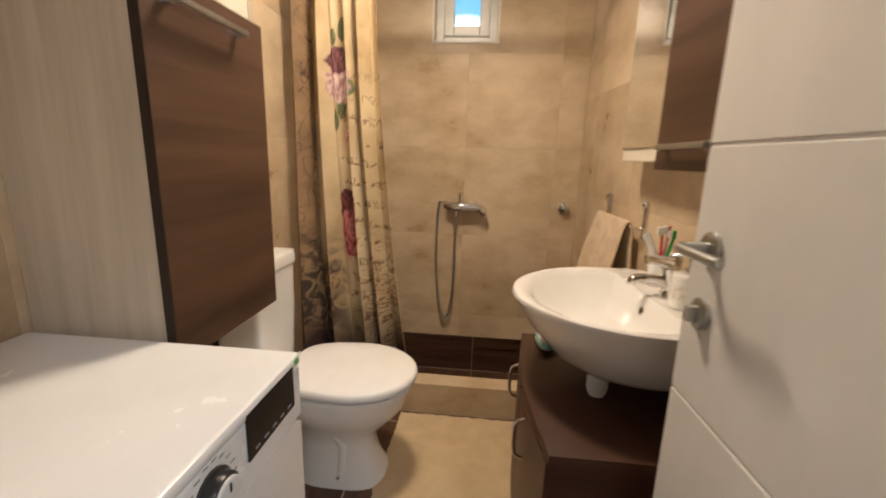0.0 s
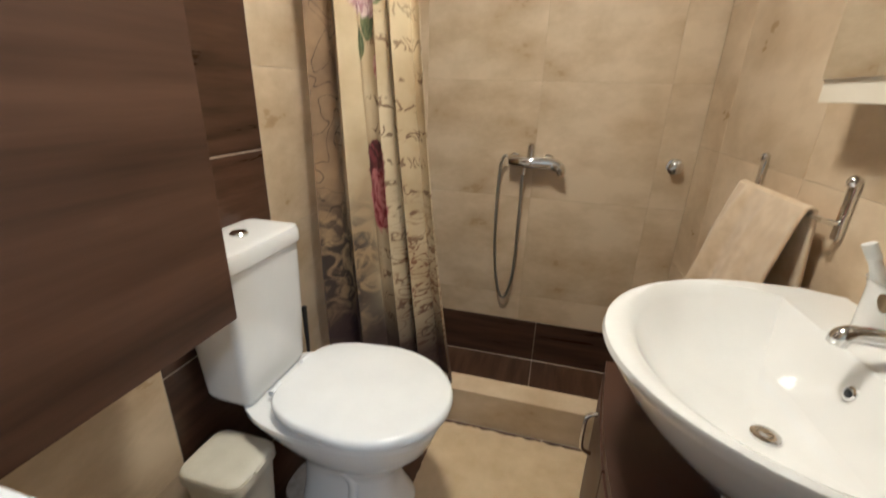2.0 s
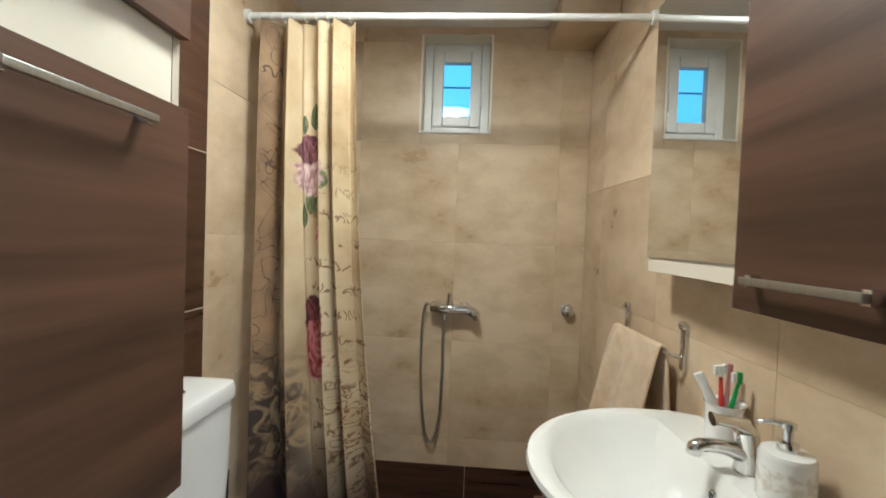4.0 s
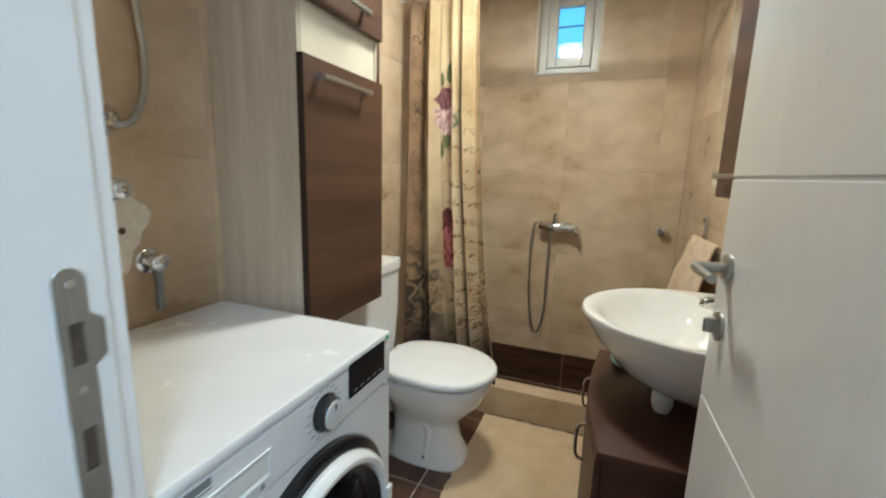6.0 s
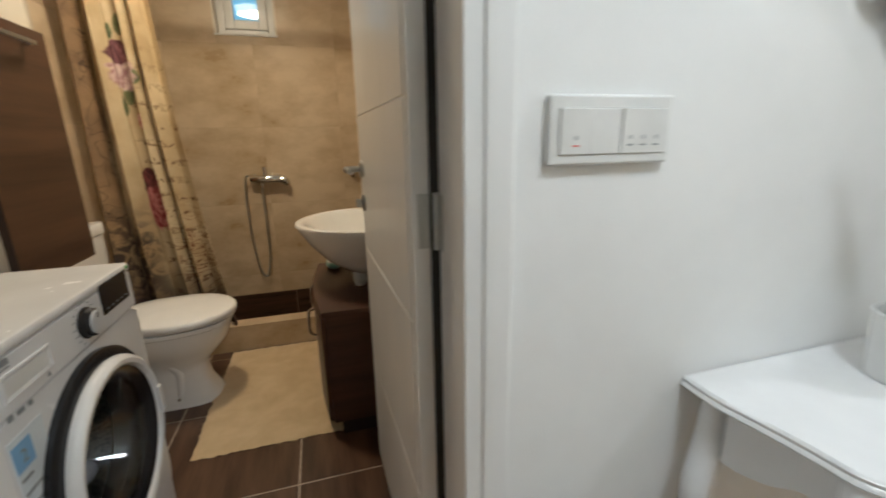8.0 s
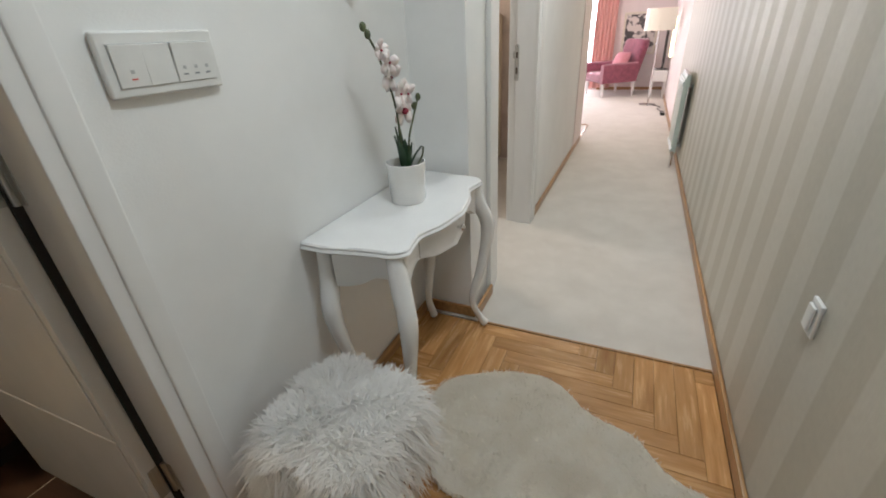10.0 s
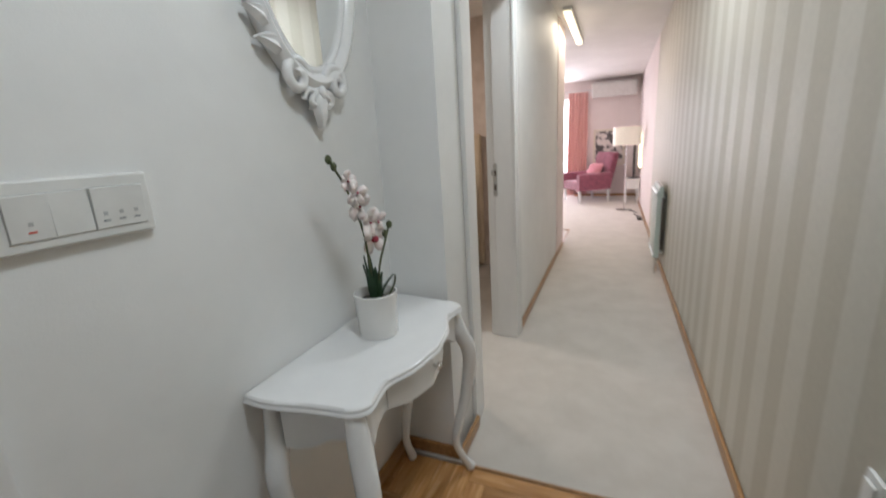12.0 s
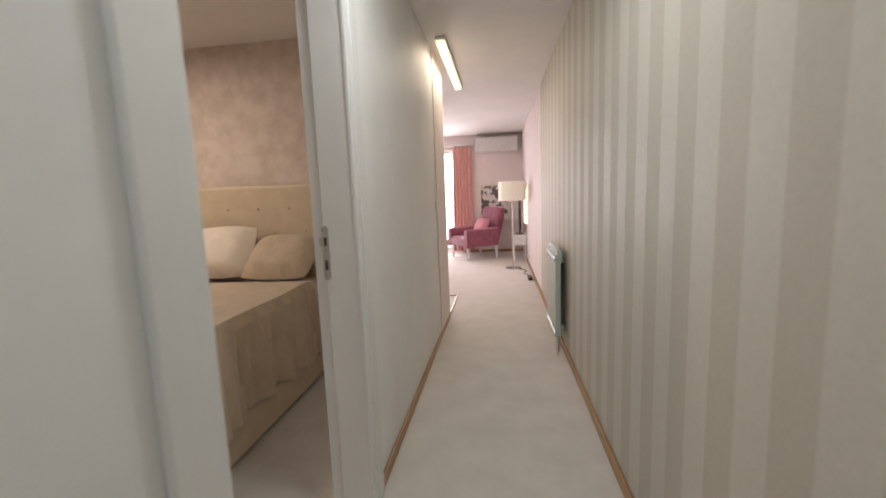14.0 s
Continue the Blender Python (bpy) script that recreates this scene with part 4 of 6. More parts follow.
    def spot(col, u, v, ru, rv, a, c, petal):
        du = maths("DIVIDE", maths("SUBTRACT", U, u), ru)
        dv = maths("DIVIDE", maths("SUBTRACT", V, v), rv)
        d = maths("ADD", maths("SQRT", maths("ADD", maths("MULTIPLY", du, du), maths("MULTIPLY", dv, dv))), maths("MULTIPLY", maths("SUBTRACT", noise_tex((22, 26), 3.0), 0.5), 0.65))
        tone = mix(a, c, ramp(noise_tex((petal, petal * 0.8), 2.0, 2.2), 0.38, 0.62))
        return mix(col, tone, ramp(d, 1.02, 0.90))

    for u, v, r in ((0.60, 1.73, 0.045), (0.49, 1.36, 0.045), (0.56, 1.42, 0.05), (0.68, 1.50, 0.035), (0.50, 1.70, 0.035)):
        col = spot(col, u, v, r, r * 1.1, (0.06, 0.08, 0.035), (0.17, 0.18, 0.08), 18)
    col = spot(col, 0.55, 1.52, 0.15, 0.09, (0.36, 0.20, 0.22), (0.70, 0.56, 0.52), 15)
    col = spot(col, 0.54, 1.61, 0.13, 0.06, (0.08, 0.02, 0.03), (0.28, 0.12, 0.14), 15)
    col = spot(col, 0.63, 1.29, 0.045, 0.045, (0.46, 0.18, 0.17), (0.68, 0.44, 0.38), 20)
    col = spot(col, 0.575, 0.97, 0.12, 0.10, (0.06, 0.014, 0.018), (0.20, 0.045, 0.05), 13)
    col = spot(col, 0.57, 0.85, 0.115, 0.12, (0.20, 0.014, 0.024), (0.52, 0.20, 0.19), 13)
    hem = ramp(maths("ADD", V, maths("MULTIPLY", noise_tex((6, 5), 3.0), 0.16)), 0.62, 0.36, 0.0, 0.93)
    col = mix(col, mix((0.018, 0.010, 0.012), (0.07, 0.035, 0.03), noise_tex((9, 7), 3.0)), hem)
    L(col, b.inputs["Base Color"])
    return m


def shower_curtain():
    c = thing("shower_curtain", (-0.25, 2.12, 0.1), "cream shower curtain printed with roses, script and dark hem", "shower curtain")
    n, rows = 240, 44
    bm = bmesh.new()
    uvl = bm.loops.layers.uv.new("cloth")
    grid = []
    for j in range(rows + 1):
        v = j / rows
        z = 2.075 - v * (2.075 - 0.13)
        left = -0.475 - 0.01 * v
        right = -0.11 + 0.03 * v + 0.15 * v ** 2.0
        line = []
        for i in range(n + 1):
            u = i / n
            warp = u + 0.045 * math.sin(6.0 * u + 0.8) + 0.02 * math.sin(17 * u)
            ph = warp * 2 * math.pi * 4.6 + 0.35 * math.sin(2.2 * v + 5 * u)
            fine = 1 - v
            amp = (0.030 + 0.022 * v) * (0.6 + 0.4 * math.sin(4.1 * u + 0.6) ** 2)
            x = left + (right - left) * u + 0.020 * math.sin(ph * 2 + 0.9) * (0.35 + v * 0.65) / 1.6
            y = 2.115 + amp * (math.sin(ph) + 0.25 * math.sin(2 * ph + 1)) + 0.006 * fine * math.sin(ph * 2.6) + 0.010 * noise.noise((u * 9, v * 3, 0.5))
            line.append((bm.verts.new((x, y, z)), u, z))
        grid.append(line)
    for a, b in zip(grid, grid[1:]):
        for i in range(n):
            q = (a[i], a[i + 1], b[i + 1], b[i])
            f = bm.faces.new([k[0] for k in q])
            for lp in f.loops:
                for vert, u, z in q:
                    if lp.vert is vert:
                        lp[uvl].uv = (u, z)
    cloth = part("cloth", bm, shower_curtain_material(), c)
    cloth.modifiers.new("thick", "SOLIDIFY").thickness = 0.002
    r = thing("curtain_rail", (0.2, 2.1, 2.09), "white shower curtain rail across the room", "curtain rail")
    part("rail", cyl((BX0, 2.115, 2.098), (east(2.115), 2.115, 2.098), 0.0125, 20), WHITE_PLASTIC, r)
    for x, s in ((BX0, 1), (east(2.115), -1)):
        part("rail_socket", cyl((x, 2.115, 2.098), (x + s * 0.016, 2.115, 2.098), 0.024, 20), WHITE_PLASTIC, r)
    for i in range(9):
        x = -0.46 + i * 0.042
        part("ring", lathe([(0.0155, -0.002), (0.0185, -0.002), (0.0185, 0.002), (0.0155, 0.002), (0.0155, -0.002)], Matrix.Translation((x, 2.115, 2.093)) @ Matrix.Rotation(radians(90), 4, "Y"), 18, False), WHITE_PLASTIC, r)


shower_curtain()

solid("shower_kerb", box(BX0, 0.965, 2.055, 2.155, -0.23, 0.152, 0.004), BEIGE_TILE, "beige tiled kerb in front of the shower", "kerb", "structure")


def shower_mixer():
    x, y, z = 0.255, 2.75, 0.935
    s = thing("shower_mixer", (x, y, z), "chrome shower mixer with a hanging metal hose", "shower mixer")
    for dx in (-0.075, 0.075):
        part("wall_flange", lathe([(0.032, 0), (0.032, 0.004), (0.022, 0.012), (0.016, 0.035)], Matrix.Translation((x + dx, y, z)) @ Matrix.Rotation(radians(90), 4, "X"), 24), CHROME, s)
    part("body", tube([(x - 0.095, y - 0.05, z), (x - 0.05, y - 0.053, z), (x, y - 0.055, z), (x + 0.05, y - 0.053, z), (x + 0.095, y - 0.052, z - 0.002), (x + 0.128, y - 0.060, z - 0.018), (x + 0.142, y - 0.064, z - 0.045)], [0.019, 0.026, 0.029, 0.028, 0.027, 0.026, 0.017], 20), CHROME, s)
    part("lever", tube([(x, y - 0.055, z + 0.018), (x, y - 0.058, z + 0.045), (x - 0.002, y - 0.064, z + 0.082)], [0.023, 0.016, 0.013], 16), CHROME, s)
    part("outlet", cyl((x - 0.025, y - 0.055, z - 0.015), (x - 0.025, y - 0.055, z - 0.055), 0.012, 16), CHROME, s)
    hose = [(x - 0.01, y - 0.055, z - 0.05), (x - 0.008, y - 0.05, z - 0.3), (x - 0.015, y - 0.045, z - 0.55), (x - 0.045, y - 0.04, z - 0.69), (x - 0.085, y - 0.04, z - 0.64), (x - 0.115, y - 0.04, z - 0.4), (x - 0.118, y - 0.045, z - 0.1), (x - 0.105, y - 0.052, z + 0.01), (x - 0.085, y - 0.055, z + 0.025)]
    hose = [(px - 0.02, py, pz) for px, py, pz in hose]
    part("hose", tube(hose, 0.0068, 10, 14), STEEL, s, "ribbed metal hose")
    k = thing("stop_valve", (0.855, 2.75, 0.95), "round chrome stop valve cover on the wall", "valve knob")
    part("flange", lathe([(0.033, 0), (0.033, 0.003), (0.02, 0.008)], Matrix.Translation((0.855, 2.75, 0.95)) @ Matrix.Rotation(radians(90), 4, "X"), 24), CHROME, k)
    part("knob", lathe([(0.018, 0.006), (0.018, 0.02), (0.027, 0.024), (0.027, 0.038), (0.02, 0.044), (0.001, 0.045)], Matrix.Translation((0.855, 2.75, 0.95)) @ Matrix.Rotation(radians(90), 4, "X"), 24), CHROME, k)


shower_mixer()


def on_east(e):
    """Turns a thing whose root lies on the east wall with that wall."""
    e.rotation_euler = (0, 0, SLANT)
    return e


def washbasin():
    cy, n = 1.485, 56
    wx = east(cy)
    w = on_east(thing("washbasin", (wx, cy, 0.6), "white oval ceramic washbasin with overflow hole", "washbasin"))

    def loop(front, half, z, back=wx - 0.001, p=2.0):
        out = []
        for i in range(n):
            a = -math.pi / 2 + math.pi * i / (n - 1)
            c, s = math.cos(a), math.sin(a)
            d = back - front
            out.append(Vector((back - d * (0.34 + 0.66 * abs(c) ** (2 / p)), cy - half * math.copysign(abs(s) ** (2 / p), s), z)))
        out += [Vector((back - d * 0.14, cy - half * 0.985, z)), Vector((back, cy - half * 0.88, z)), Vector((back, cy + half * 0.88, z)), Vector((back - d * 0.14, cy + half * 0.985, z))]
        return out

    outer = [(0.76, 0.09, 0.60), (0.68, 0.15, 0.612), (0.60, 0.23, 0.67), (0.535, 0.28, 0.745), (0.494, 0.308, 0.808), (0.484, 0.314, 0.826), (0.487, 0.313, 0.836), (0.497, 0.305, 0.840)]
    inner = [(0.526, 0.280, 0.836, 0.875), (0.545, 0.264, 0.815, 0.868), (0.575, 0.235, 0.77, 0.855), (0.62, 0.18, 0.722, 0.83), (0.68, 0.10, 0.703, 0.79), (0.72, 0.03, 0.70, 0.75)]
    part("bowl", rings([loop(*r) for r in outer] + [loop(f, h, z, bk) for f, h, z, bk in inner], True, True), CERAMIC, w)
    part("drain", lathe([(0.022, 0.7), (0.022, 0.705), (0.016, 0.707), (0.001, 0.704)], Matrix.Translation((0.752, cy - 0.035, 0.002)), 20), CHROME, w)
    part("overflow", lathe([(0.012, 0), (0.012, 0.004), (0.008, 0.005), (0.007, 0.001), (0.001, 0.0005)], Matrix.Translation((0.862, cy - 0.01, 0.79)) @ Matrix.Rotation(radians(-72), 4, "Y"), 18), CHROME, w, "chrome-rimmed overflow hole")
    # black bead put in for the darkness of the overflow, no hole is cut
    part("overflow_hole", ball((0.858, cy - 0.01, 0.7885), 0.0085, 0.35, 1, 1, 12), BLACK, w, "black bead for the shade inside the overflow")
    part("trap_pipe", tube([(0.735, cy - 0.07, 0.615), (0.735, cy - 0.07, 0.575), (0.735, cy - 0.07, 0.552)], [0.03, 0.03, 0.022], 18), WHITE_PLASTIC, w, "white waste trap")
    t = thing("basin_tap", (0.938, cy, 0.838), "chrome single-lever basin tap", "tap")
    part("body", tube([(0.938, cy, 0.836), (0.938, cy, 0.86), (0.936, cy, 0.895), (0.932, cy, 0.922)], [0.027, 0.023, 0.022, 0.024], 20), CHROME, t)
    part("spout", tube([(0.935, cy, 0.872), (0.89, cy, 0.884), (0.848, cy, 0.886), (0.832, cy, 0.880), (0.828, cy, 0.866)], [0.02, 0.015, 0.014, 0.015, 0.014], 16), CHROME, t)
    part("lever", tube([(0.934, cy, 0.926), (0.910, cy - 0.002, 0.936), (0.872, cy - 0.006, 0.944), (0.858, cy - 0.008, 0.946)], [0.021, 0.012, 0.012, 0.015], 14, flat=0.6), CHROME, t)


washbasin()


def vanity():
    y0, y1, n = 1.125, 1.80, 20
    bx = 0.985
    v = thing("vanity_unit", (0.75, 1.46, 0), "dark reddish bow-fronted vanity unit under the basin", "vanity")

    def outline(bow, grow):
        pts = [(bx + 0.02, y0 - grow), (0.575, y0 - grow)]
        for i in range(n + 1):
            s = i / n
            pts.append((0.572 - grow - bow * math.sin(math.pi * s), y0 - grow + (y1 - y0 + 2 * grow) * s))
        return pts + [(bx, y1 + grow)]

    part("carcass", prism(outline(0.028, -0.006), 0.06, 0.528), VANITY_WOOD, v)
    part("plinth", box(0.61, bx - 0.01, y0 + 0.01, y1 - 0.01, 0.0, 0.06), EDGE_WOOD, v)
    part("top", prism(outline(0.030, 0.010), 0.53, 0.552, 0.003), VANITY_WOOD, v, "dark reddish top board")
    for i, (a, b) in enumerate(((0.004, 0.495), (0.505, 0.996))):
        loops = []
        for z in (0.075, 0.52):
            out, inn = [], []
            for k in range(13):
                s = a + (b - a) * k / 12
                x, y = 0.575 - 0.030 * math.sin(math.pi * s), y0 + (y1 - y0) * s
                out.append(Vector((x - 0.016, y, z)))
                inn.append(Vector((x + 0.0, y, z)))
            loops.append(out + inn[::-1])
        d = part("door", rings(loops), VANITY_WOOD, v, "dark reddish curved door")
        y = y0 + (y1 - y0) * (0.32 if i == 0 else 0.80)
        x = 0.575 - 0.03 * math.sin(math.pi * (0.32 if i == 0 else 0.80)) - 0.016
        part("handle", tube([(x, y, 0.36), (x - 0.024, y, 0.375), (x - 0.028, y, 0.425), (x - 0.024, y, 0.475), (x, y, 0.49)], 0.0055, 10), CHROME, d, "bowed chrome handle")
    p = thing("wipes_pack", (0.63, 1.72, 0.552), "teal and white soft pack of wipes", "packet")
    part("pack", ball((0.635, 1.70, 0.577), 0.05, 0.75, 1.5, 0.5, 18), TEAL, p)
    part("flap", ball((0.625, 1.68, 0.594), 0.03, 0.7, 1.2, 0.35, 14), WHITE_PLASTIC, p)


vanity()


def basin_clutter():
    mx, my = 0.950, 1.592
    c = thing("toothbrush_mug", (mx, my, 0.838), "white mug holding toothbrushes and toothpaste", "mug")
    part("cup", lathe([(0.034, 0.838), (0.037, 0.842), (0.038, 0.925), (0.042, 0.940), (0.044, 0.942), (0.038, 0.937), (0.034, 0.85), (0.001, 0.848)], Matrix.Translation((mx, my, 0)), 32), CERAMIC, c)
    for name, m, dx, dy, top in (("green toothbrush", GREEN_PLASTIC, 0.016, -0.022, 0.995), ("white and red toothbrush", WHITE_PLASTIC, -0.004, 0.012, 1.0), ("pale pink toothbrush", PINK_CLOTH, 0.014, 0.010, 1.005)):
        tb = thing("toothbrush", (mx, my, 0.85), name + " in the mug", "toothbrush")
        part("handle", tube([(mx - dx * 0.4, my - dy * 0.4, 0.855), (mx + dx * 0.5, my + dy * 0.5, 0.93), (mx + dx, my + dy, top)], [0.005, 0.006, 0.004], 8), m if "red" not in name else RED_PLASTIC, tb)
        hd = part("head", box(mx + dx - 0.006, mx + dx + 0.006, my + dy - 0.006, my + dy + 0.006, top - 0.004, top + 0.024, 0.003), m, tb)
        part("bristles", box(mx + dx - 0.015, mx + dx - 0.006, my + dy - 0.005, my + dy + 0.005, top, top + 0.022, 0.001), WHITE_PLASTIC, hd)
    tp = thing("toothpaste_tube", (mx, my, 0.85), "white toothpaste tube with a white cap in the mug", "toothpaste")
    part("tube", tube([(mx + 0.01, my - 0.0, 0.86), (mx - 0.018, my + 0.012, 0.93), (mx - 0.034, my + 0.022, 0.972)], [0.017, 0.018, 0.014], 14, flat=0.6), WHITE_PLASTIC, tp)
    part("cap", cyl((mx - 0.034, my + 0.022, 0.972), (mx - 0.047, my + 0.028, 0.997), 0.011, 14), WHITE_PLASTIC, tp)
    sx, sy = 0.940, 1.385
    s = thing("soap_dispenser", (sx, sy, 0.838), "white ceramic soap dispenser with a chrome pump", "soap dispenser")
    part("bottle", lathe([(0.042, 0.838), (0.044, 0.842), (0.044, 0.922), (0.040, 0.930), (0.016, 0.933)], Matrix.Translation((sx, sy, 0)), 32), CERAMIC, s)
    part("print", lathe([(0.0444, 0.862), (0.0444, 0.905)], Matrix.Translation((sx, sy, 0)), 32, False), mat("faint grey print", (0.66, 0.62, 0.57), (0.80, 0.78, 0.75), 0.2, scale=(60, 60, 60), low=0.45, high=0.55), s)
    p = part("pump", lathe([(0.017, 0.932), (0.017, 0.948), (0.008, 0.950), (0.008, 0.972), (0.012, 0.974), (0.012, 0.984), (0.001, 0.985)], Matrix.Translation((sx, sy, 0)), 20), CHROME, s)
    part("nozzle", tube([(sx, sy, 0.979), (sx - 0.025, sy + 0.012, 0.980), (sx - 0.042, sy + 0.020, 0.974)], [0.007, 0.005, 0.004], 10), CHROME, p)
    b = thing("soap_bar", (0.915, 1.275, 0.84), "yellow soap bar on the basin rim", "soap")
    part("bar", ball((0.915, 1.275, 0.853), 0.028, 0.8, 1.1, 0.5, 16), SPONGE, b)


basin_clutter()


def towel_rail():
    wx = east(2.015)
    x = wx - 0.05
    y0, y1, z = 1.832, 2.203, 0.985
    t = on_east(thing("towel_rail", (wx, 2.015, z), "chrome towel rail on two upright posts", "towel rail"))
    for y in (y0, y1):
        post = part("post", box(wx - 0.016, wx - 0.001, y - 0.011, y + 0.011, z - 0.045, z + 0.085, 0.006), CHROME, t)
        part("post_cap", ball((wx - 0.012, y, z + 0.083), 0.014, seg=14), CHROME, post)
        part("arm", tube([(wx - 0.010, y, z - 0.008), (x + 0.012, y, z - 0.004), (x, y, z)], 0.006, 10), CHROME, post)
    part("bar", cyl((x, y0 - 0.012, z), (x, y1 + 0.012, z), 0.0055, 12), CHROME, t)
    w = on_east(thing("towel", (wx, 2.015, 0.7), "beige terry towel folded over the rail", "towel"))
    bm = bmesh.new()
    n, rows = 40, []
    prof = [(-0.105, -0.46), (-0.085, -0.36), (-0.062, -0.24), (-0.042, -0.13), (-0.022, -0.03), (-0.010, 0.010), (0.0, 0.015), (0.009, 0.008), (0.014, -0.03), (0.018, -0.12), (0.022, -0.22), (0.024, -0.30)]
    for k, (dx, dz) in enumerate(prof):
        line = []
        low = min(1.0, max(0.0, -dz / 0.4))
        for i in range(n + 1):
            u = i / n
            y = 1.865 + (0.02 if k < 6 else -0.02) * low + (2.195 + (0.03 if k < 6 else 0.0) * low - 1.865) * u
            wave = 0.012 * low * math.sin(u * 13 + k * 0.1) + 0.006 * low * math.sin(u * 29 + 1) - 0.022 * math.exp(-((u - 0.80) / 0.07) ** 2) * min(1.0, low * 5) - 0.014 * math.exp(-((u - 0.45) / 0.05) ** 2) * min(1.0, low * 3)
            line.append(bm.verts.new((x + dx + (wave if k < 6 else wave * 0.3), y, z + dz - (0.02 * u if k < 3 else 0))))
        rows.append(line)
    for a, b in zip(rows, rows[1:]):
        for i in range(n):
            bm.faces.new((a[i], a[i + 1], b[i + 1], b[i]))
    cl = part("cloth", bm, TOWEL, w)
    md = cl.modifiers.new("thick", "SOLIDIFY")
    md.thickness, md.offset = 0.008, 0


towel_rail()


def mirror_unit():
    wx = east(1.6)
    m = on_east(thing("mirror_cabinet", (wx, 1.6, 1.19), "bathroom mirror with dark walnut side cabinet and lamp", "mirror cabinet"))
    lean = pose(wx - 0.110, 1.366, 0, 0, 0, -2.0)
    for name, b, mt, lab in (("back_board", box(0.0, 0.082, -0.045, 0.532, 1.221, 2.02, 0.002), CREAM_PANEL, "cream back board with a bottom lip"), ("mirror", box(-0.006, -0.0005, -0.043, 0.530, 1.266, 2.01), MIRROR, "rectangular mirror glass")):
        b.transform(lean)
        part(name, b, mt, m, lab)
    part("cabinet_body", box(wx - 0.216, wx - 0.001, 1.022, 1.314, 1.206, 2.02, 0.001), ASH_WOOD, m)
    d = part("door", box(wx - 0.236, wx - 0.218, 1.02, 1.316, 1.201, 2.02, 0.0015), DARK_WOOD, m, "dark walnut door")
    bar_handle(d, wx - 0.236, 1.08, 1.27, 1.25, -1, 0.026)
    lamp = part("lamp_arm", tube([(wx - 0.02, 1.66, 2.03), (wx - 0.10, 1.66, 2.06), (wx - 0.15, 1.66, 2.05)], 0.008, 10), CHROME, m)
    part("lamp_head", cyl((wx - 0.15, 1.62, 2.05), (wx - 0.15, 1.70, 2.05), 0.022, 20), CHROME, lamp)


mirror_unit()


def bath_mat():
    m = thing("bath_mat", (0.32, 1.59, 0), "beige cotton bath mat on the tiled floor", "mat")
    x0, x1, y0, y1 = 0.035, 0.605, 1.155, 2.035
    nx, ny = 36, 54
    rng = random.Random(3)
    top, bot = [], []
    bm = bmesh.new()
    for j in range(ny + 1):
        rt = []
        for i in range(nx + 1):
            u, v = i / nx, j / ny
            edge = min(u, 1 - u) * 12 if min(u, 1 - u) < 0.5 else 6
            e = min(1.0, min(u, 1 - u) * 14, min(v, 1 - v) * 20)
            jx = rng.uniform(-0.004, 0.004) if i in (0, nx) else 0
            jy = rng.uniform(-0.006, 0.006) if j in (0, ny) else 0
            wav = 0.004 * noise.noise((u * 5, v * 6, 0.3)) + 0.003 * max(0, 1 - v * 4) * noise.noise((u * 9, 2.0, 0.1))
            rt.append(bm.verts.new((x0 + (x1 - x0) * u + jx + 0.010 * math.sin(v * 5) * (u - 0.5), y0 + (y1 - y0) * v + jy, 0.003 + 0.008 * math.sqrt(max(e, 0)) + wav * e)))
        top.append(rt)
    for a, b in zip(top, top[1:]):
        for i in range(nx):
            bm.faces.new((a[i], a[i + 1], b[i + 1], b[i]))
    ring = [v for v in top[0]] + [r[-1] for r in top[1:]] + [v for v in top[-1][-2::-1]] + [r[0] for r in top[-2:0:-1]]
    lowr = [bm.verts.new((v.co.x, v.co.y, 0.001)) for v in ring]
    for i in range(len(ring)):
        k = (i + 1) % len(ring)
        bm.faces.new((ring[i], ring[k], lowr[k], lowr[i]))
    bm.faces.new(lowr)
    part("cloth", bm, MAT_CLOTH, m)


bath_mat()


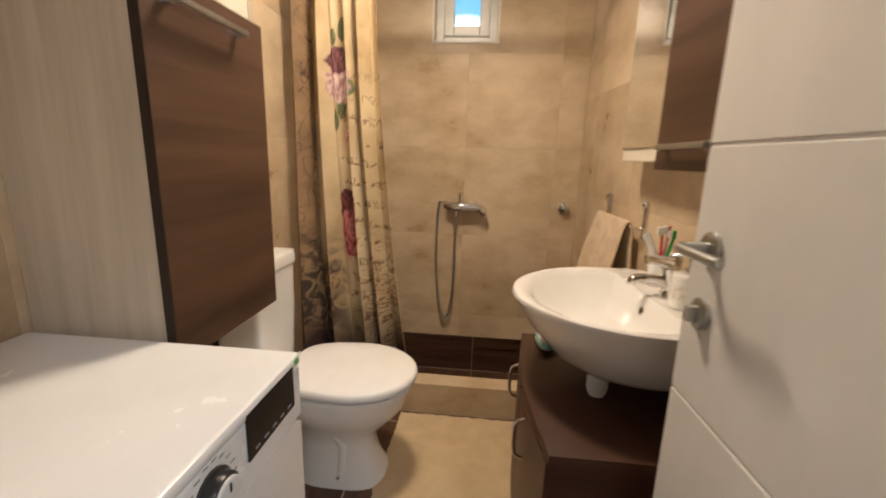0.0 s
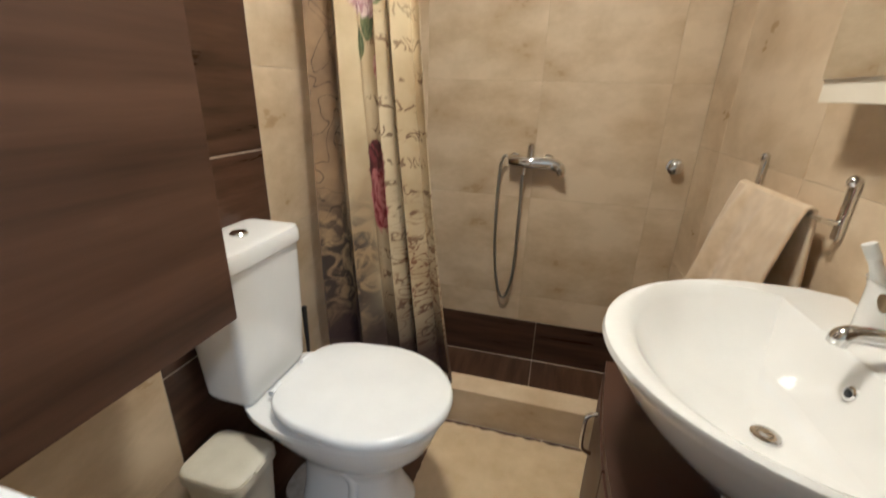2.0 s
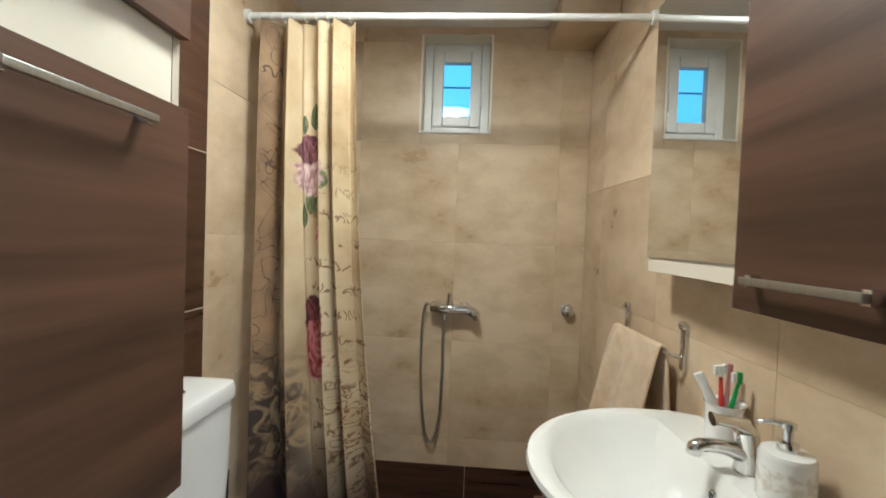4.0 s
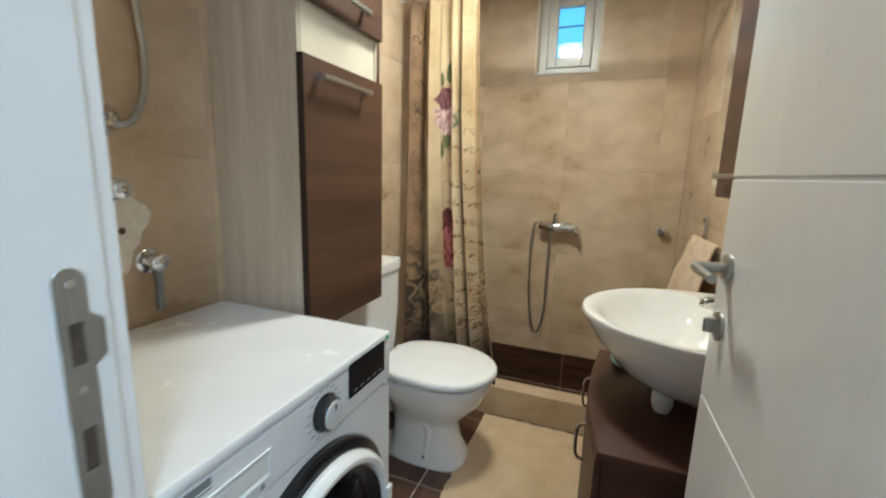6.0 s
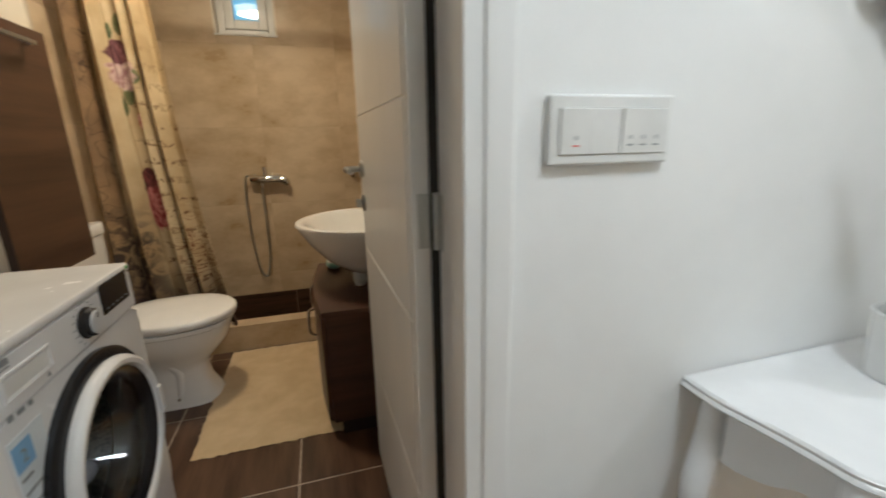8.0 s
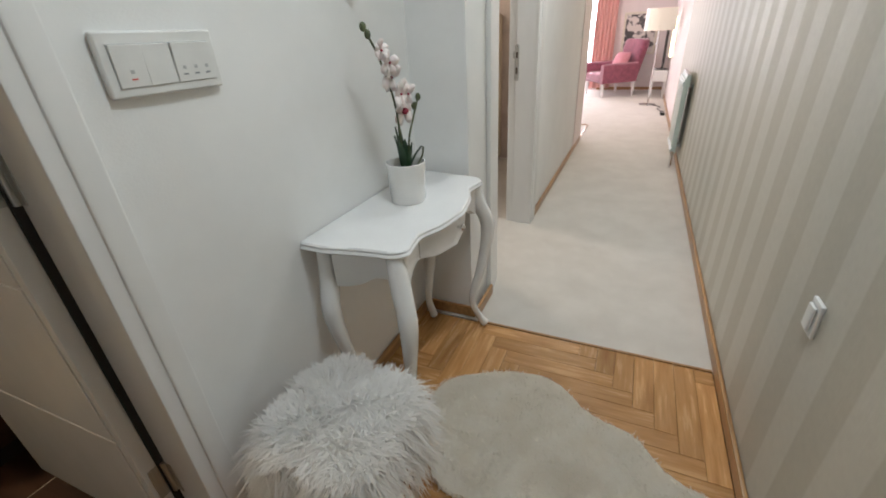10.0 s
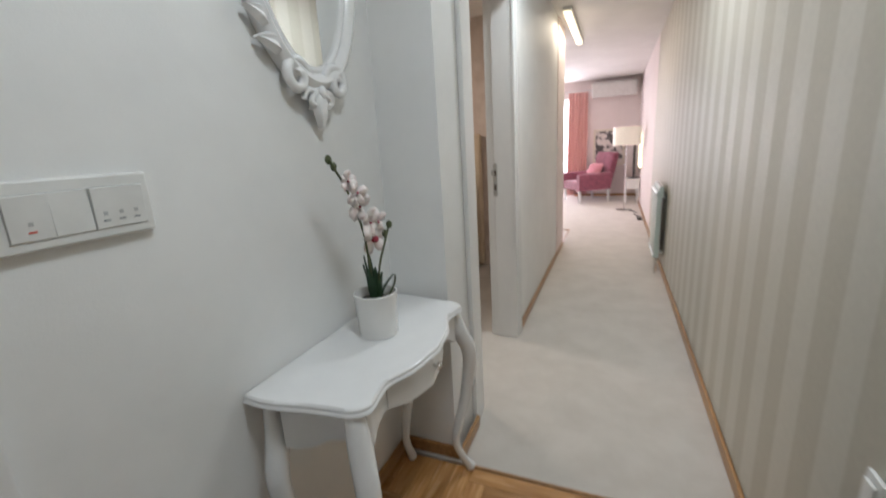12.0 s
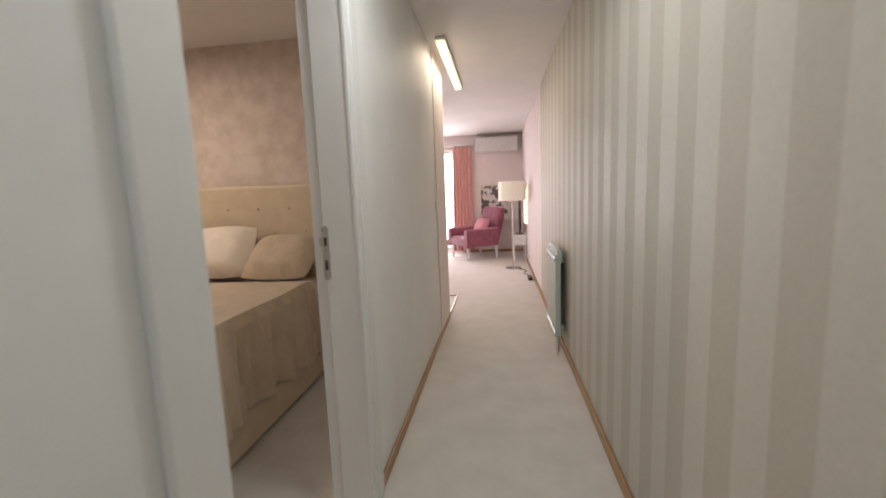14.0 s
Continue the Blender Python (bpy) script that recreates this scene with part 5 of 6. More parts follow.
def bathroom_door():
    hinge = Vector((0.789, BY0 + 0.002, 0))
    turn = pose(hinge.x, hinge.y, 0, 0, 0, 91.6)
    d = thing("door_1", hinge, "white grooved bathroom door standing open", "door", kind="structure")
    w, t, h = 0.634, 0.040, 2.035

    def add(name, bm, m, parent, label=""):
        bm.transform(turn)
        return part(name, bm, m, parent, label)

    # the leaf runs along local +x from the hinge, its room face at local y = t
    zs = [0.008, 0.415, 0.83, 1.245, 1.66, h]
    leaf = add("leaf", box(-0.022, w, 0.003, t - 0.003, 0.008, h, 0.001), DOOR_WHITE, d)
    add("rebate_lip", box(-0.021, 0.0, -0.010, 0.0025, 0.012, h - 0.004, 0.001), DOOR_WHITE, leaf)
    for a, b in zip(zs, zs[1:]):
        add("panel", box(0.002, w, 0.0, t, a + 0.0025, b - 0.0025, 0.0025), DOOR_WHITE, leaf)
    for s, yy in ((1, t), (-1, 0.0)):
        rose = add("handle_rose", lathe([(0.026, 0), (0.026, 0.006), (0.022, 0.009), (0.010, 0.010)], pose(w - 0.055, yy, 1.09, -90 * s, 0, 0), 28), STEEL, leaf, "round steel rose")
        add("lever", tube([(w - 0.055, yy, 1.09), (w - 0.055, yy + s * 0.04, 1.09), (w - 0.06, yy + s * 0.05, 1.09), (w - 0.10, yy + s * 0.052, 1.09), (w - 0.160, yy + s * 0.050, 1.09)], [0.009, 0.009, 0.009, 0.008, 0.007], 14), STEEL, rose, "steel lever")
        cy = add("key_rose", lathe([(0.026, 0), (0.026, 0.006), (0.022, 0.009), (0.001, 0.010)], pose(w - 0.055, yy, 0.985, -90 * s, 0, 0), 28), STEEL, leaf)
        add("thumb_turn", box(w - 0.061, w - 0.049, yy, yy + s * 0.026, 0.972, 0.998, 0.003), STEEL, cy)
    add("lock_plate", box(w - 0.001, w + 0.002, t / 2 - 0.009, t / 2 + 0.009, 0.93, 1.15), STEEL, leaf)
    for z in (0.25, 1.03, 1.82):
        hg = part("hinge", cyl((hinge.x + 0.0075, hinge.y - 0.031, z - 0.052), (hinge.x + 0.0075, hinge.y - 0.031, z + 0.052), 0.0065, 14), STEEL, d, "steel butt hinge")
        part("hinge_leaf", box(hinge.x - 0.026, hinge.x + 0.006, hinge.y - 0.0245, hinge.y - 0.0225, z - 0.05, z + 0.05, bm=box(DOOR[1] - 0.002, DOOR[1] + 0.001, hinge.y - 0.058, hinge.y - 0.031, z - 0.05, z + 0.05)), STEEL, hg)


bathroom_door()


def small_bathroom_things():
    b = thing("toilet_brush", (-0.43, 1.90, 0), "dark-handled toilet brush in a white pot", "toilet brush")
    part("pot", lathe([(0.045, 0.0), (0.05, 0.01), (0.042, 0.12), (0.03, 0.13)], Matrix.Translation((-0.43, 1.90, 0)), 24), WHITE_PLASTIC, b)
    part("handle", tube([(-0.43, 1.90, 0.1), (-0.43, 1.90, 0.3), (-0.43, 1.90, 0.50)], [0.007, 0.006, 0.009], 10), RUBBER, b)
    # plumbing on the wall above the washing machine
    x = BX0
    for nm, y, z, lab in (("shut_off_valve", 0.688, 1.185, "chrome shut-off valve on the tiled wall"), ("drain_valve", 0.757, 1.005, "chrome washing machine tap with a grey spout")):
        v = thing(nm, (x, y, z), lab, "valve")
        my = Matrix.Translation((x, y, z)) @ Matrix.Rotation(radians(90), 4, "Y")
        part("flange", lathe([(0.030, 0), (0.030, 0.004), (0.018, 0.010)], my, 24), CHROME, v)
        part("stem", lathe([(0.012, 0.005), (0.012, 0.03), (0.021, 0.034), (0.021, 0.052), (0.014, 0.057), (0.001, 0.058)], my, 24), CHROME, v)
        if z < 1.1:
            part("spout", tube([(x + 0.03, y, z - 0.005), (x + 0.032, y + 0.004, z - 0.05), (x + 0.03, y + 0.004, z - 0.12)], [0.012, 0.010, 0.010], 12), GREY_PRINT, v, "dark grey spout")
    v = thing("hose_outlet", (x, 0.69, 1.335), "chrome wall outlet with a flexible metal hose", "hose outlet")
    my = Matrix.Translation((x, 0.69, 1.335)) @ Matrix.Rotation(radians(90), 4, "Y")
    part("flange", lathe([(0.036, 0), (0.036, 0.005), (0.024, 0.014), (0.014, 0.03), (0.001, 0.032)], my, 24), CHROME, v)
    part("hose", tube([(x + 0.02, 0.70, 1.325), (x + 0.03, 0.735, 1.335), (x + 0.025, 0.77, 1.40), (x + 0.015, 0.785, 1.5), (x + 0.012, 0.775, 1.65), (x + 0.012, 0.77, 2.0)], 0.0085, 12, 10), STEEL, v, "ribbed steel hose")
    p = thing("plaster_patch", (x, 0.71, 1.09), "bare plaster patch around a rusty pipe stub", "wall patch")
    pts = []
    for i in range(28):
        a = 2 * math.pi * i / 28
        r = 0.058 * (1 + 0.25 * math.sin(3 * a + 0.6) + 0.12 * math.sin(7 * a))
        pts.append((r * 0.9 * math.cos(a), 1.5 * r * math.sin(a)))
    bm = prism(pts, 0.0, 0.002)
    bm.transform(Matrix(((0, 0, 1, x), (1, 0, 0, 0.708), (0, 1, 0, 1.095), (0, 0, 0, 1))))
    part("plaster", bm, PLASTER, p)
    part("stub", cyl((x + 0.0022, 0.706, 1.085), (x + 0.004, 0.706, 1.085), 0.008, 12), RUST, p)
    l = thing("ceiling_lamp", (0.17, 1.6, BZ), "round opal bathroom ceiling lamp, switched on", "ceiling lamp")
    part("base", lathe([(0.155, BZ), (0.155, BZ - 0.02), (0.14, BZ - 0.022)], Matrix.Translation((0.17, 1.6, 0)), 40), WHITE_PLASTIC, l)
    part("diffuser", lathe([(0.15, BZ - 0.021), (0.145, BZ - 0.05), (0.10, BZ - 0.065), (0.001, BZ - 0.068)], Matrix.Translation((0.17, 1.6, 0)), 40), LAMP_GLASS, l)


small_bathroom_things()

# ---- vestibule and corridor things ----


def console_table():
    """A half-depth console with a wavy top, bowed apron and cabriole legs."""
    x0, x1, yb = 1.262, 1.985, HY - 0.004
    cx, top = (x0 + x1) / 2, 0.705
    t = thing("console_table", (cx, 0.03, 0), "glossy white console table with curved cabriole legs", "console table")
    knots = [(x0, yb), (x0 - 0.002, 0.10), (x0 + 0.012, 0.02), (x0 + 0.022, -0.05), (x0 + 0.028, -0.105), (x0 + 0.058, -0.138), (x0 + 0.11, -0.132), (x0 + 0.165, -0.128), (x0 + 0.24, -0.158), (cx, -0.178)]
    left = smooth_path([(x, y, 0) for x, y in knots], 5)
    outline = [(p.x, p.y) for p in left] + [(2 * cx - p.x, p.y) for p in left[-2::-1]]

    def shrink(k):
        return [(cx + (x - cx) * (1 - k / 0.36), yb + (y - yb) * (1 - k / 0.32)) for x, y in outline]

    lay = [(0.012, 0.680), (0.005, 0.682), (0.000, 0.687), (0.002, 0.692), (0.005, 0.694), (0.004, 0.700), (0.009, 0.705)]
    part("tabletop", rings([[Vector((x, y, z)) for x, y in shrink(k)] for k, z in lay]), GLOSS_WHITE, t, "wavy moulded top")
    # apron with a scalloped lower edge
    ap = [(x, y) for x, y in shrink(0.024) if y < 0.100]
    n = len(ap)
    bm = bmesh.new()
    rows = [[], [], [], []]
    for i, (x, y) in enumerate(ap):
        u = min(i, n - 1 - i) / (n - 1)
        d = float(np.interp(u, (0, 0.03, 0.07, 0.11, 0.16, 0.21, 0.26, 0.31, 0.37, 0.43, 0.5), (0.100, 0.100, 0.088, 0.062, 0.060, 0.088, 0.092, 0.064, 0.058, 0.074, 0.088)))
        inx, iny = cx + (x - cx) * 0.955, yb + (y - yb) * 0.94
        for r, (px, py, pz) in zip(rows, ((x, y, 0.679), (x, y, 0.667 - d), (inx, iny, 0.667 - d), (inx, iny, 0.679))):
            r.append(bm.verts.new((px, py, pz)))
    for a, b in zip(rows, rows[1:]):
        for i in range(n - 1):
            bm.faces.new((a[i], a[i + 1], b[i + 1], b[i]))
    part("apron", bm, GLOSS_WHITE, t, "scalloped white apron")
    face = [(x, y) for i, (x, y) in enumerate(ap) if 0.36 < i / (n - 1) < 0.64]
    curve = [(x, y - 0.003) for x, y in face] + [(x, y + 0.004) for x, y in face[::-1]]
    dr = part("drawer_front", prism(curve, 0.612, 0.672, 0.001, 1), GLOSS_WHITE, t, "bowed drawer front")
    yk = min(y for x, y in face)
    part("knob", ball((cx, yk - 0.020, 0.642), 0.011, seg=14, bm=cyl((cx, yk - 0.002, 0.642), (cx, yk - 0.016, 0.642), 0.004, 10)), CHROME, dr, "small chrome knob")
    for sx, lx in ((-1, x0 + 0.055), (1, x1 - 0.055)):
        part("leg", tube([(lx, -0.095, 0.678), (lx + sx * 0.016, -0.114, 0.60), (lx + sx * 0.042, -0.142, 0.49), (lx + sx * 0.022, -0.122, 0.32), (lx - sx * 0.014, -0.090, 0.16), (lx + sx * 0.006, -0.112, 0.06), (lx + sx * 0.024, -0.132, 0.014)], [0.024, 0.029, 0.028, 0.020, 0.015, 0.014, 0.020], 16), GLOSS_WHITE, t)
        part("leg", tube([(lx + sx * 0.014, 0.128, 0.678), (lx + sx * 0.020, 0.126, 0.58), (lx + sx * 0.044, 0.120, 0.47), (lx + sx * 0.018, 0.116, 0.31), (lx - sx * 0.026, 0.122, 0.13), (lx - sx * 0.004, 0.112, 0.014)], [0.023, 0.029, 0.028, 0.021, 0.015, 0.018], 16), GLOSS_WHITE, t)


console_table()


def orchid():
    px, py, z0 = 1.655, 0.035, 0.705
    o = thing("potted_orchid", (px, py, z0), "artificial pink-white orchid in a white ceramic pot", "orchid")
    M = Matrix.Translation((px, py, z0))
    part("pot", lathe([(0.056, 0.0), (0.059, 0.004), (0.064, 0.126), (0.065, 0.132), (0.061, 0.133), (0.059, 0.122), (0.057, 0.104)], M, 40), CERAMIC, o)
    part("soil", lathe([(0.001, 0.102), (0.03, 0.108), (0.0575, 0.104)], M, 24, False), SOIL, o)

    def blade(a, length, lean, wd):
        loops = []
        for k in range(9):
            s = k / 8
            w = wd * math.sin(math.pi * min(0.12 + 0.88 * s, 0.985)) ** 0.7
            c = Vector((math.cos(a), math.sin(a), 0))
            side = Vector((-math.sin(a), math.cos(a), 0))
            q = Vector((px, py, z0 + 0.10)) + c * (0.012 + lean * s ** 1.6) + Vector((0, 0, length * (s - 0.25 * lean * 4 * s * s)))
            loops.append([q - side * w, q + c * 0.003 + Vector((0, 0, -0.003)), q + side * w, q - c * 0.002])
        return rings(loops)

    for a, ln, le, wd in ((0.4, 0.10, 0.03, 0.013), (1.9, 0.12, 0.015, 0.014), (3.3, 0.11, 0.022, 0.014), (4.6, 0.10, 0.02, 0.013), (5.6, 0.08, 0.05, 0.010), (2.6, 0.15, 0.012, 0.010), (0.9, 0.16, 0.018, 0.009)):
        part("leaf", blade(a, ln, le, wd), LEAF, o)
    st1 = [(px - 0.005, py, z0 + 0.10), (px - 0.012, py + 0.004, z0 + 0.25), (px - 0.022, py + 0.01, z0 + 0.34), (px - 0.065, py + 0.018, z0 + 0.45), (px - 0.115, py + 0.025, z0 + 0.525)]
    st2 = [(px + 0.012, py - 0.004, z0 + 0.10), (px + 0.02, py - 0.01, z0 + 0.2), (px + 0.045, py - 0.02, z0 + 0.27), (px + 0.065, py - 0.03, z0 + 0.325)]
    st3 = [(px + 0.03, py - 0.02, z0 + 0.10), (px + 0.055, py - 0.035, z0 + 0.14), (px + 0.058, py - 0.04, z0 + 0.17)]
    for s in (st1, st2, st3):
        part("stem", tube(s, 0.0032, 8, 8), STEM, o)
    for c in (st1[-1], (st1[-1][0] + 0.018, st1[-1][1], st1[-1][2] - 0.018), st2[-1], (px + 0.05, py - 0.022, z0 + 0.30)):
        part("bud", ball(c, 0.009, 1, 1, 1.4, 12), STEM, o, "green-brown bud")
    rng = random.Random(7)
    for k, (cx, cz, r) in enumerate(((-0.078, 0.468, 0.032), (-0.058, 0.435, 0.040), (-0.036, 0.395, 0.046), (-0.010, 0.345, 0.050), (0.024, 0.290, 0.052), (0.034, 0.340, 0.040))):
        c = Vector((px + cx, py + 0.004 - 0.012 * (k % 2), z0 + cz))
        bm = bmesh.new()
        for p in range(5):
            a = radians(72 * p + rng.uniform(-14, 14) + 18)
            d = Vector((math.cos(a), rng.uniform(-0.5, 0.25), math.sin(a))).normalized()
            side = d.cross(Vector((0, 1, 0.1))).normalized()
            wide = r * (0.55 if p % 2 else 0.38)
            loop = []
            for s, wv in ((0.1, 0.2), (0.4, 0.9), (0.7, 1.0), (0.95, 0.5)):
                loop.append((c + d * r * s, side * wide * wv))
            a1 = [bm.verts.new(q - w + Vector((0, 0.002, 0))) for q, w in loop]
            a2 = [bm.verts.new(q - Vector((0, 0.0035, 0))) for q, w in loop]
            a3 = [bm.verts.new(q + w + Vector((0, 0.002, 0))) for q, w in loop]
            for i in range(3):
                bm.faces.new((a1[i], a2[i], a2[i + 1], a1[i + 1]))
                bm.faces.new((a2[i], a3[i], a3[i + 1], a2[i + 1]))
        f = part("flower", bm, PETAL, o, "pink-white orchid flower")
        f.modifiers.new("thick", "SOLIDIFY").thickness = 0.0008
        part("throat", ball(c + Vector((0, -0.006, -0.002)), 0.004 + 0.008 * (k in (4,)), 1, 1, 0.9, 10), PETAL_RED, f, "crimson flower throat")


orchid()


def oval_mirror():
    """An oval mirror in a white carved frame with acanthus leaves and scrolls."""
    cx, cz, rx, rz = 1.655, 1.80, 0.185, 0.335
    y = HY - 0.001
    m = thing("oval_mirror", (cx, y, cz - 0.45), "oval mirror in a carved white rococo frame", "mirror")

    def ell(k, yy, n=64, kz=None):
        return [Vector((cx + (rx + k) * math.cos(2 * math.pi * i / n), yy, cz + (rz + (k if kz is None else kz)) * math.sin(2 * math.pi * i / n))) for i in range(n)]

    part("backing", rings([ell(0.03, y), ell(0.03, y - 0.012)]), WHITE_PLASTIC, m)
    part("frame", rings([ell(-0.012, y - 0.012), ell(-0.012, y - 0.022), ell(-0.004, y - 0.028), ell(0.006, y - 0.024), ell(0.014, y - 0.036), ell(0.03, y - 0.042), ell(0.044, y - 0.034), ell(0.052, y - 0.02), ell(0.052, y - 0.0)], True, False), GLOSS_WHITE, m, "rounded white oval moulding")
    part("mirror_glass", rings([ell(-0.011, y - 0.0125), ell(-0.011, y - 0.016)]), MIRROR, m, "clear oval mirror glass")

    def curl(c, r0, turns, flip, thick, up=1):
        pts = []
        for i in range(20):
            s = i / 19
            a = flip * (s * turns * 2 * math.pi) + (math.pi if flip > 0 else 0)
            r = r0 * (1 - 0.82 * s)
            pts.append((c[0] + r * math.cos(a), y - 0.026 - 0.010 * s, c[1] + up * r * math.sin(a)))
        return tube(pts, [thick * 0.8, thick, thick * 0.9, thick * 0.7], 10, 2)

    def leaf_at(a, k, size, tilt):
        q = Vector((cx + (rx + k) * math.cos(a), y - 0.024, cz + (rz + k) * math.sin(a)))
        d = Vector((math.cos(a + tilt), 0, math.sin(a + tilt)))
        s = Vector((-d.z, 0, d.x))
        loops = []
        for t in np.linspace(0, 1, 8):
            w = size * 0.34 * math.sin(math.pi * min(0.15 + 0.85 * t, 0.97)) ** 0.8
            c = q + d * size * t + s * size * 0.25 * t * t + Vector((0, -0.014 * math.sin(math.pi * t), 0))
            loops.append([c - s * w + Vector((0, 0.008, 0)), c - s * w * 0.45 + Vector((0, -0.007, 0)), c + Vector((0, -0.003, 0)), c + s * w * 0.45 + Vector((0, -0.007, 0)), c + s * w + Vector((0, 0.008, 0)), c + Vector((0, 0.014, 0))])
        return rings(loops)

    for end in (-1, 1):
        for sgn in (-1, 1):
            cz2 = cz + end * (rz + 0.045)
            part("scroll", curl((cx + sgn * 0.082, cz2 - end * 0.022), 0.050, 1.35, sgn, 0.014, end), GLOSS_WHITE, m)
            part("scroll", curl((cx + sgn * 0.034, cz2 + end * 0.030), 0.028, 1.2, -sgn, 0.009, end), GLOSS_WHITE, m)
        part("centre_leaf", leaf_at(math.pi / 2 * end, 0.040, 0.105, -0.25), GLOSS_WHITE, m)
        for lean in (-0.8, 0.8):
            part("side_leaf", leaf_at(math.pi / 2 * end, 0.045, 0.062, lean), GLOSS_WHITE, m)
        part("boss", ball((cx, y - 0.04, cz + end * (rz + 0.055)), 0.014, 1, 0.7, 1.2, 14), GLOSS_WHITE, m)
        for j in range(5):
            a = radians(90 * end + (-1) * (34 + 12 * j)) if end < 0 else radians(90 - (34 + 12 * j))
            part("acanthus_leaf", leaf_at(a if end > 0 else radians(-90 - 34 - 12 * j), 0.028, 0.075 - 0.005 * j, -1.45), GLOSS_WHITE, m)


oval_mirror()


def switch_plate():
    y = HY - 0.001
    s = thing("light_switch", (1.04, y, 1.18), "white light switch plate with wide rockers and indicators", "light switch")
    part("plate", box(0.930, 1.152, y - 0.014, y, 1.130, 1.234, 0.005, 3), WHITE_PLASTIC, s)
    # grey backing colours in the shade of the gaps between rockers
    part("recess", box(0.9465, 1.1375, y - 0.0146, y - 0.0135, 1.1455, 1.2145), GREY_PLASTIC, s, "grey backing for the shaded gaps round the rockers")
    for i, (a, b, tip, marks) in enumerate(((0.9475, 1.0005, 0.003, (0.974,)), (1.0010, 1.0535, 0.0, ()), (1.0560, 1.1365, 0.003, (1.072, 1.096, 1.120)))):
        rk = bmesh.new()
        bmesh.ops.create_cube(rk, size=1.0)
        for v in rk.verts:
            out = 0.0165 + (tip if v.co.z > 0 else 0.0)
            v.co = Vector((a if v.co.x < 0 else b, y - (out if v.co.y < 0 else 0.0146), 1.1465 if v.co.z < 0 else 1.2135))
        bmesh.ops.bevel(rk, geom=list(rk.edges), offset=0.0008, segments=1, affect="EDGES")
        r = part("rocker", rk, WHITE_PLASTIC, s, smooth=False)
        for mx in marks:
            part("indicator", box(mx - 0.005, mx + 0.005, y - 0.0178, y - 0.0166, 1.158, 1.1605), RED_PLASTIC if i == 0 else GREY_PRINT, r)
            part("symbol", box(mx - 0.003, mx + 0.003, y - 0.0182, y - 0.0172, 1.168, 1.174), GREY_PLASTIC, r)
    k = thing("wall_socket", (1.476, RY, 0.606), "small white cover on the striped wall", "socket")
    part("plate", box(1.45, 1.503, RY, RY + 0.010, 0.565, 0.65, 0.004), WHITE_PLASTIC, k)
    part("cover", box(1.46, 1.493, RY + 0.010, RY + 0.018, 0.578, 0.638, 0.004), WHITE_PLASTIC, k)


switch_plate()


def fur_mesh(roots, lengths, lean, width, rng):
    """Many thin bent tufts on the given roots, as one mesh."""
    verts, faces = [], []
    for (p, nrm), ln in zip(roots, lengths):
        d = (nrm + Vector((rng.gauss(0, lean), rng.gauss(0, lean), rng.gauss(0, lean * 0.5)))).normalized()
        side = d.cross(Vector((rng.gauss(0, 0.3), rng.gauss(0, 0.3), 1.0))).normalized() * width
        bend = Vector((rng.gauss(0, 0.35), rng.gauss(0, 0.35), -0.55)) * ln * 0.5
        k = len(verts)
        mid, tip = p + d * ln * 0.55 + bend * 0.35, p + d * ln + bend
        verts += [p - side, p + side, mid + side * 0.7, mid - side * 0.7, tip]
        faces += [(k, k + 1, k + 2, k + 3), (k + 3, k + 2, k + 4)]
    me = bpy.data.meshes.new("fur")
    me.from_pydata([tuple(v) for v in verts], [], faces)
    return me


def fur_part(parent, me, m):
    me.transform(Matrix.Translation(-ROOT[parent.name]))
    me.materials.append(m)
    me.shade_smooth()
    ob = new("fur", me)
    ob.parent = parent
    ROOT[ob.name] = ROOT[parent.name]
    return ob


def fur_stool():
    cx, cy, r, top = 1.005, -0.095, 0.150, 0.432
    s = thing("fur_stool", (cx, cy, 0), "white stool with long shaggy sheepskin cover", "stool")

    def ring(k, z):
        return [Vector((x, y, z)) for x, y in oval(cx, cy, r * k, r * k, 44, 3.6)]

    part("seat", rings([ring(0.9, 0.25), ring(1.0, 0.26), ring(1.02, 0.36), ring(1.0, 0.41), ring(0.9, 0.427), ring(0.5, top), ring(0.1, top + 0.001)]), FUR, s)
    for k in range(4):
        a = radians(45 + 90 * k)
        part("leg", tube([(cx + 0.13 * math.cos(a), cy + 0.13 * math.sin(a), 0.27), (cx + 0.155 * math.cos(a), cy + 0.155 * math.sin(a), 0.14), (cx + 0.15 * math.cos(a), cy + 0.15 * math.sin(a), 0.0)], [0.02, 0.016, 0.013], 12), GLOSS_WHITE, s)
    rng = random.Random(11)
    roots, lens = [], []
    for _ in range(17000):
        a = rng.uniform(0, 2 * math.pi)
        c, sn = math.cos(a), math.sin(a)
        ex, ey = r * math.copysign(abs(c) ** 0.56, c), r * math.copysign(abs(sn) ** 0.56, sn)
        if rng.random() < 0.5:
            k = math.sqrt(rng.random())
            clump = noise.noise_vector((ex * k * 16, ey * k * 16, 1.0))
            roots.append((Vector((cx + ex * k, cy + ey * k, top - 0.022 * k ** 5)), Vector((c * k * 1.2 + clump.x * 1.6, sn * k * 1.2 + clump.y * 1.6, 0.5)).normalized()))
            lens.append(rng.uniform(0.030, 0.058))
        else:
            z = rng.uniform(0.26, 0.42)
            clump = noise.noise_vector((a * 5, z * 6, 3.0))
            roots.append((Vector((cx + ex * 1.02, cy + ey * 1.02, z)), Vector((c + clump.x * 0.8, sn + clump.y * 0.8, -0.9)).normalized()))
            lens.append(rng.uniform(0.040, 0.085))
    fur_part(s, fur_mesh(roots, lens, 0.42, 0.0023, rng), FUR)


fur_stool()


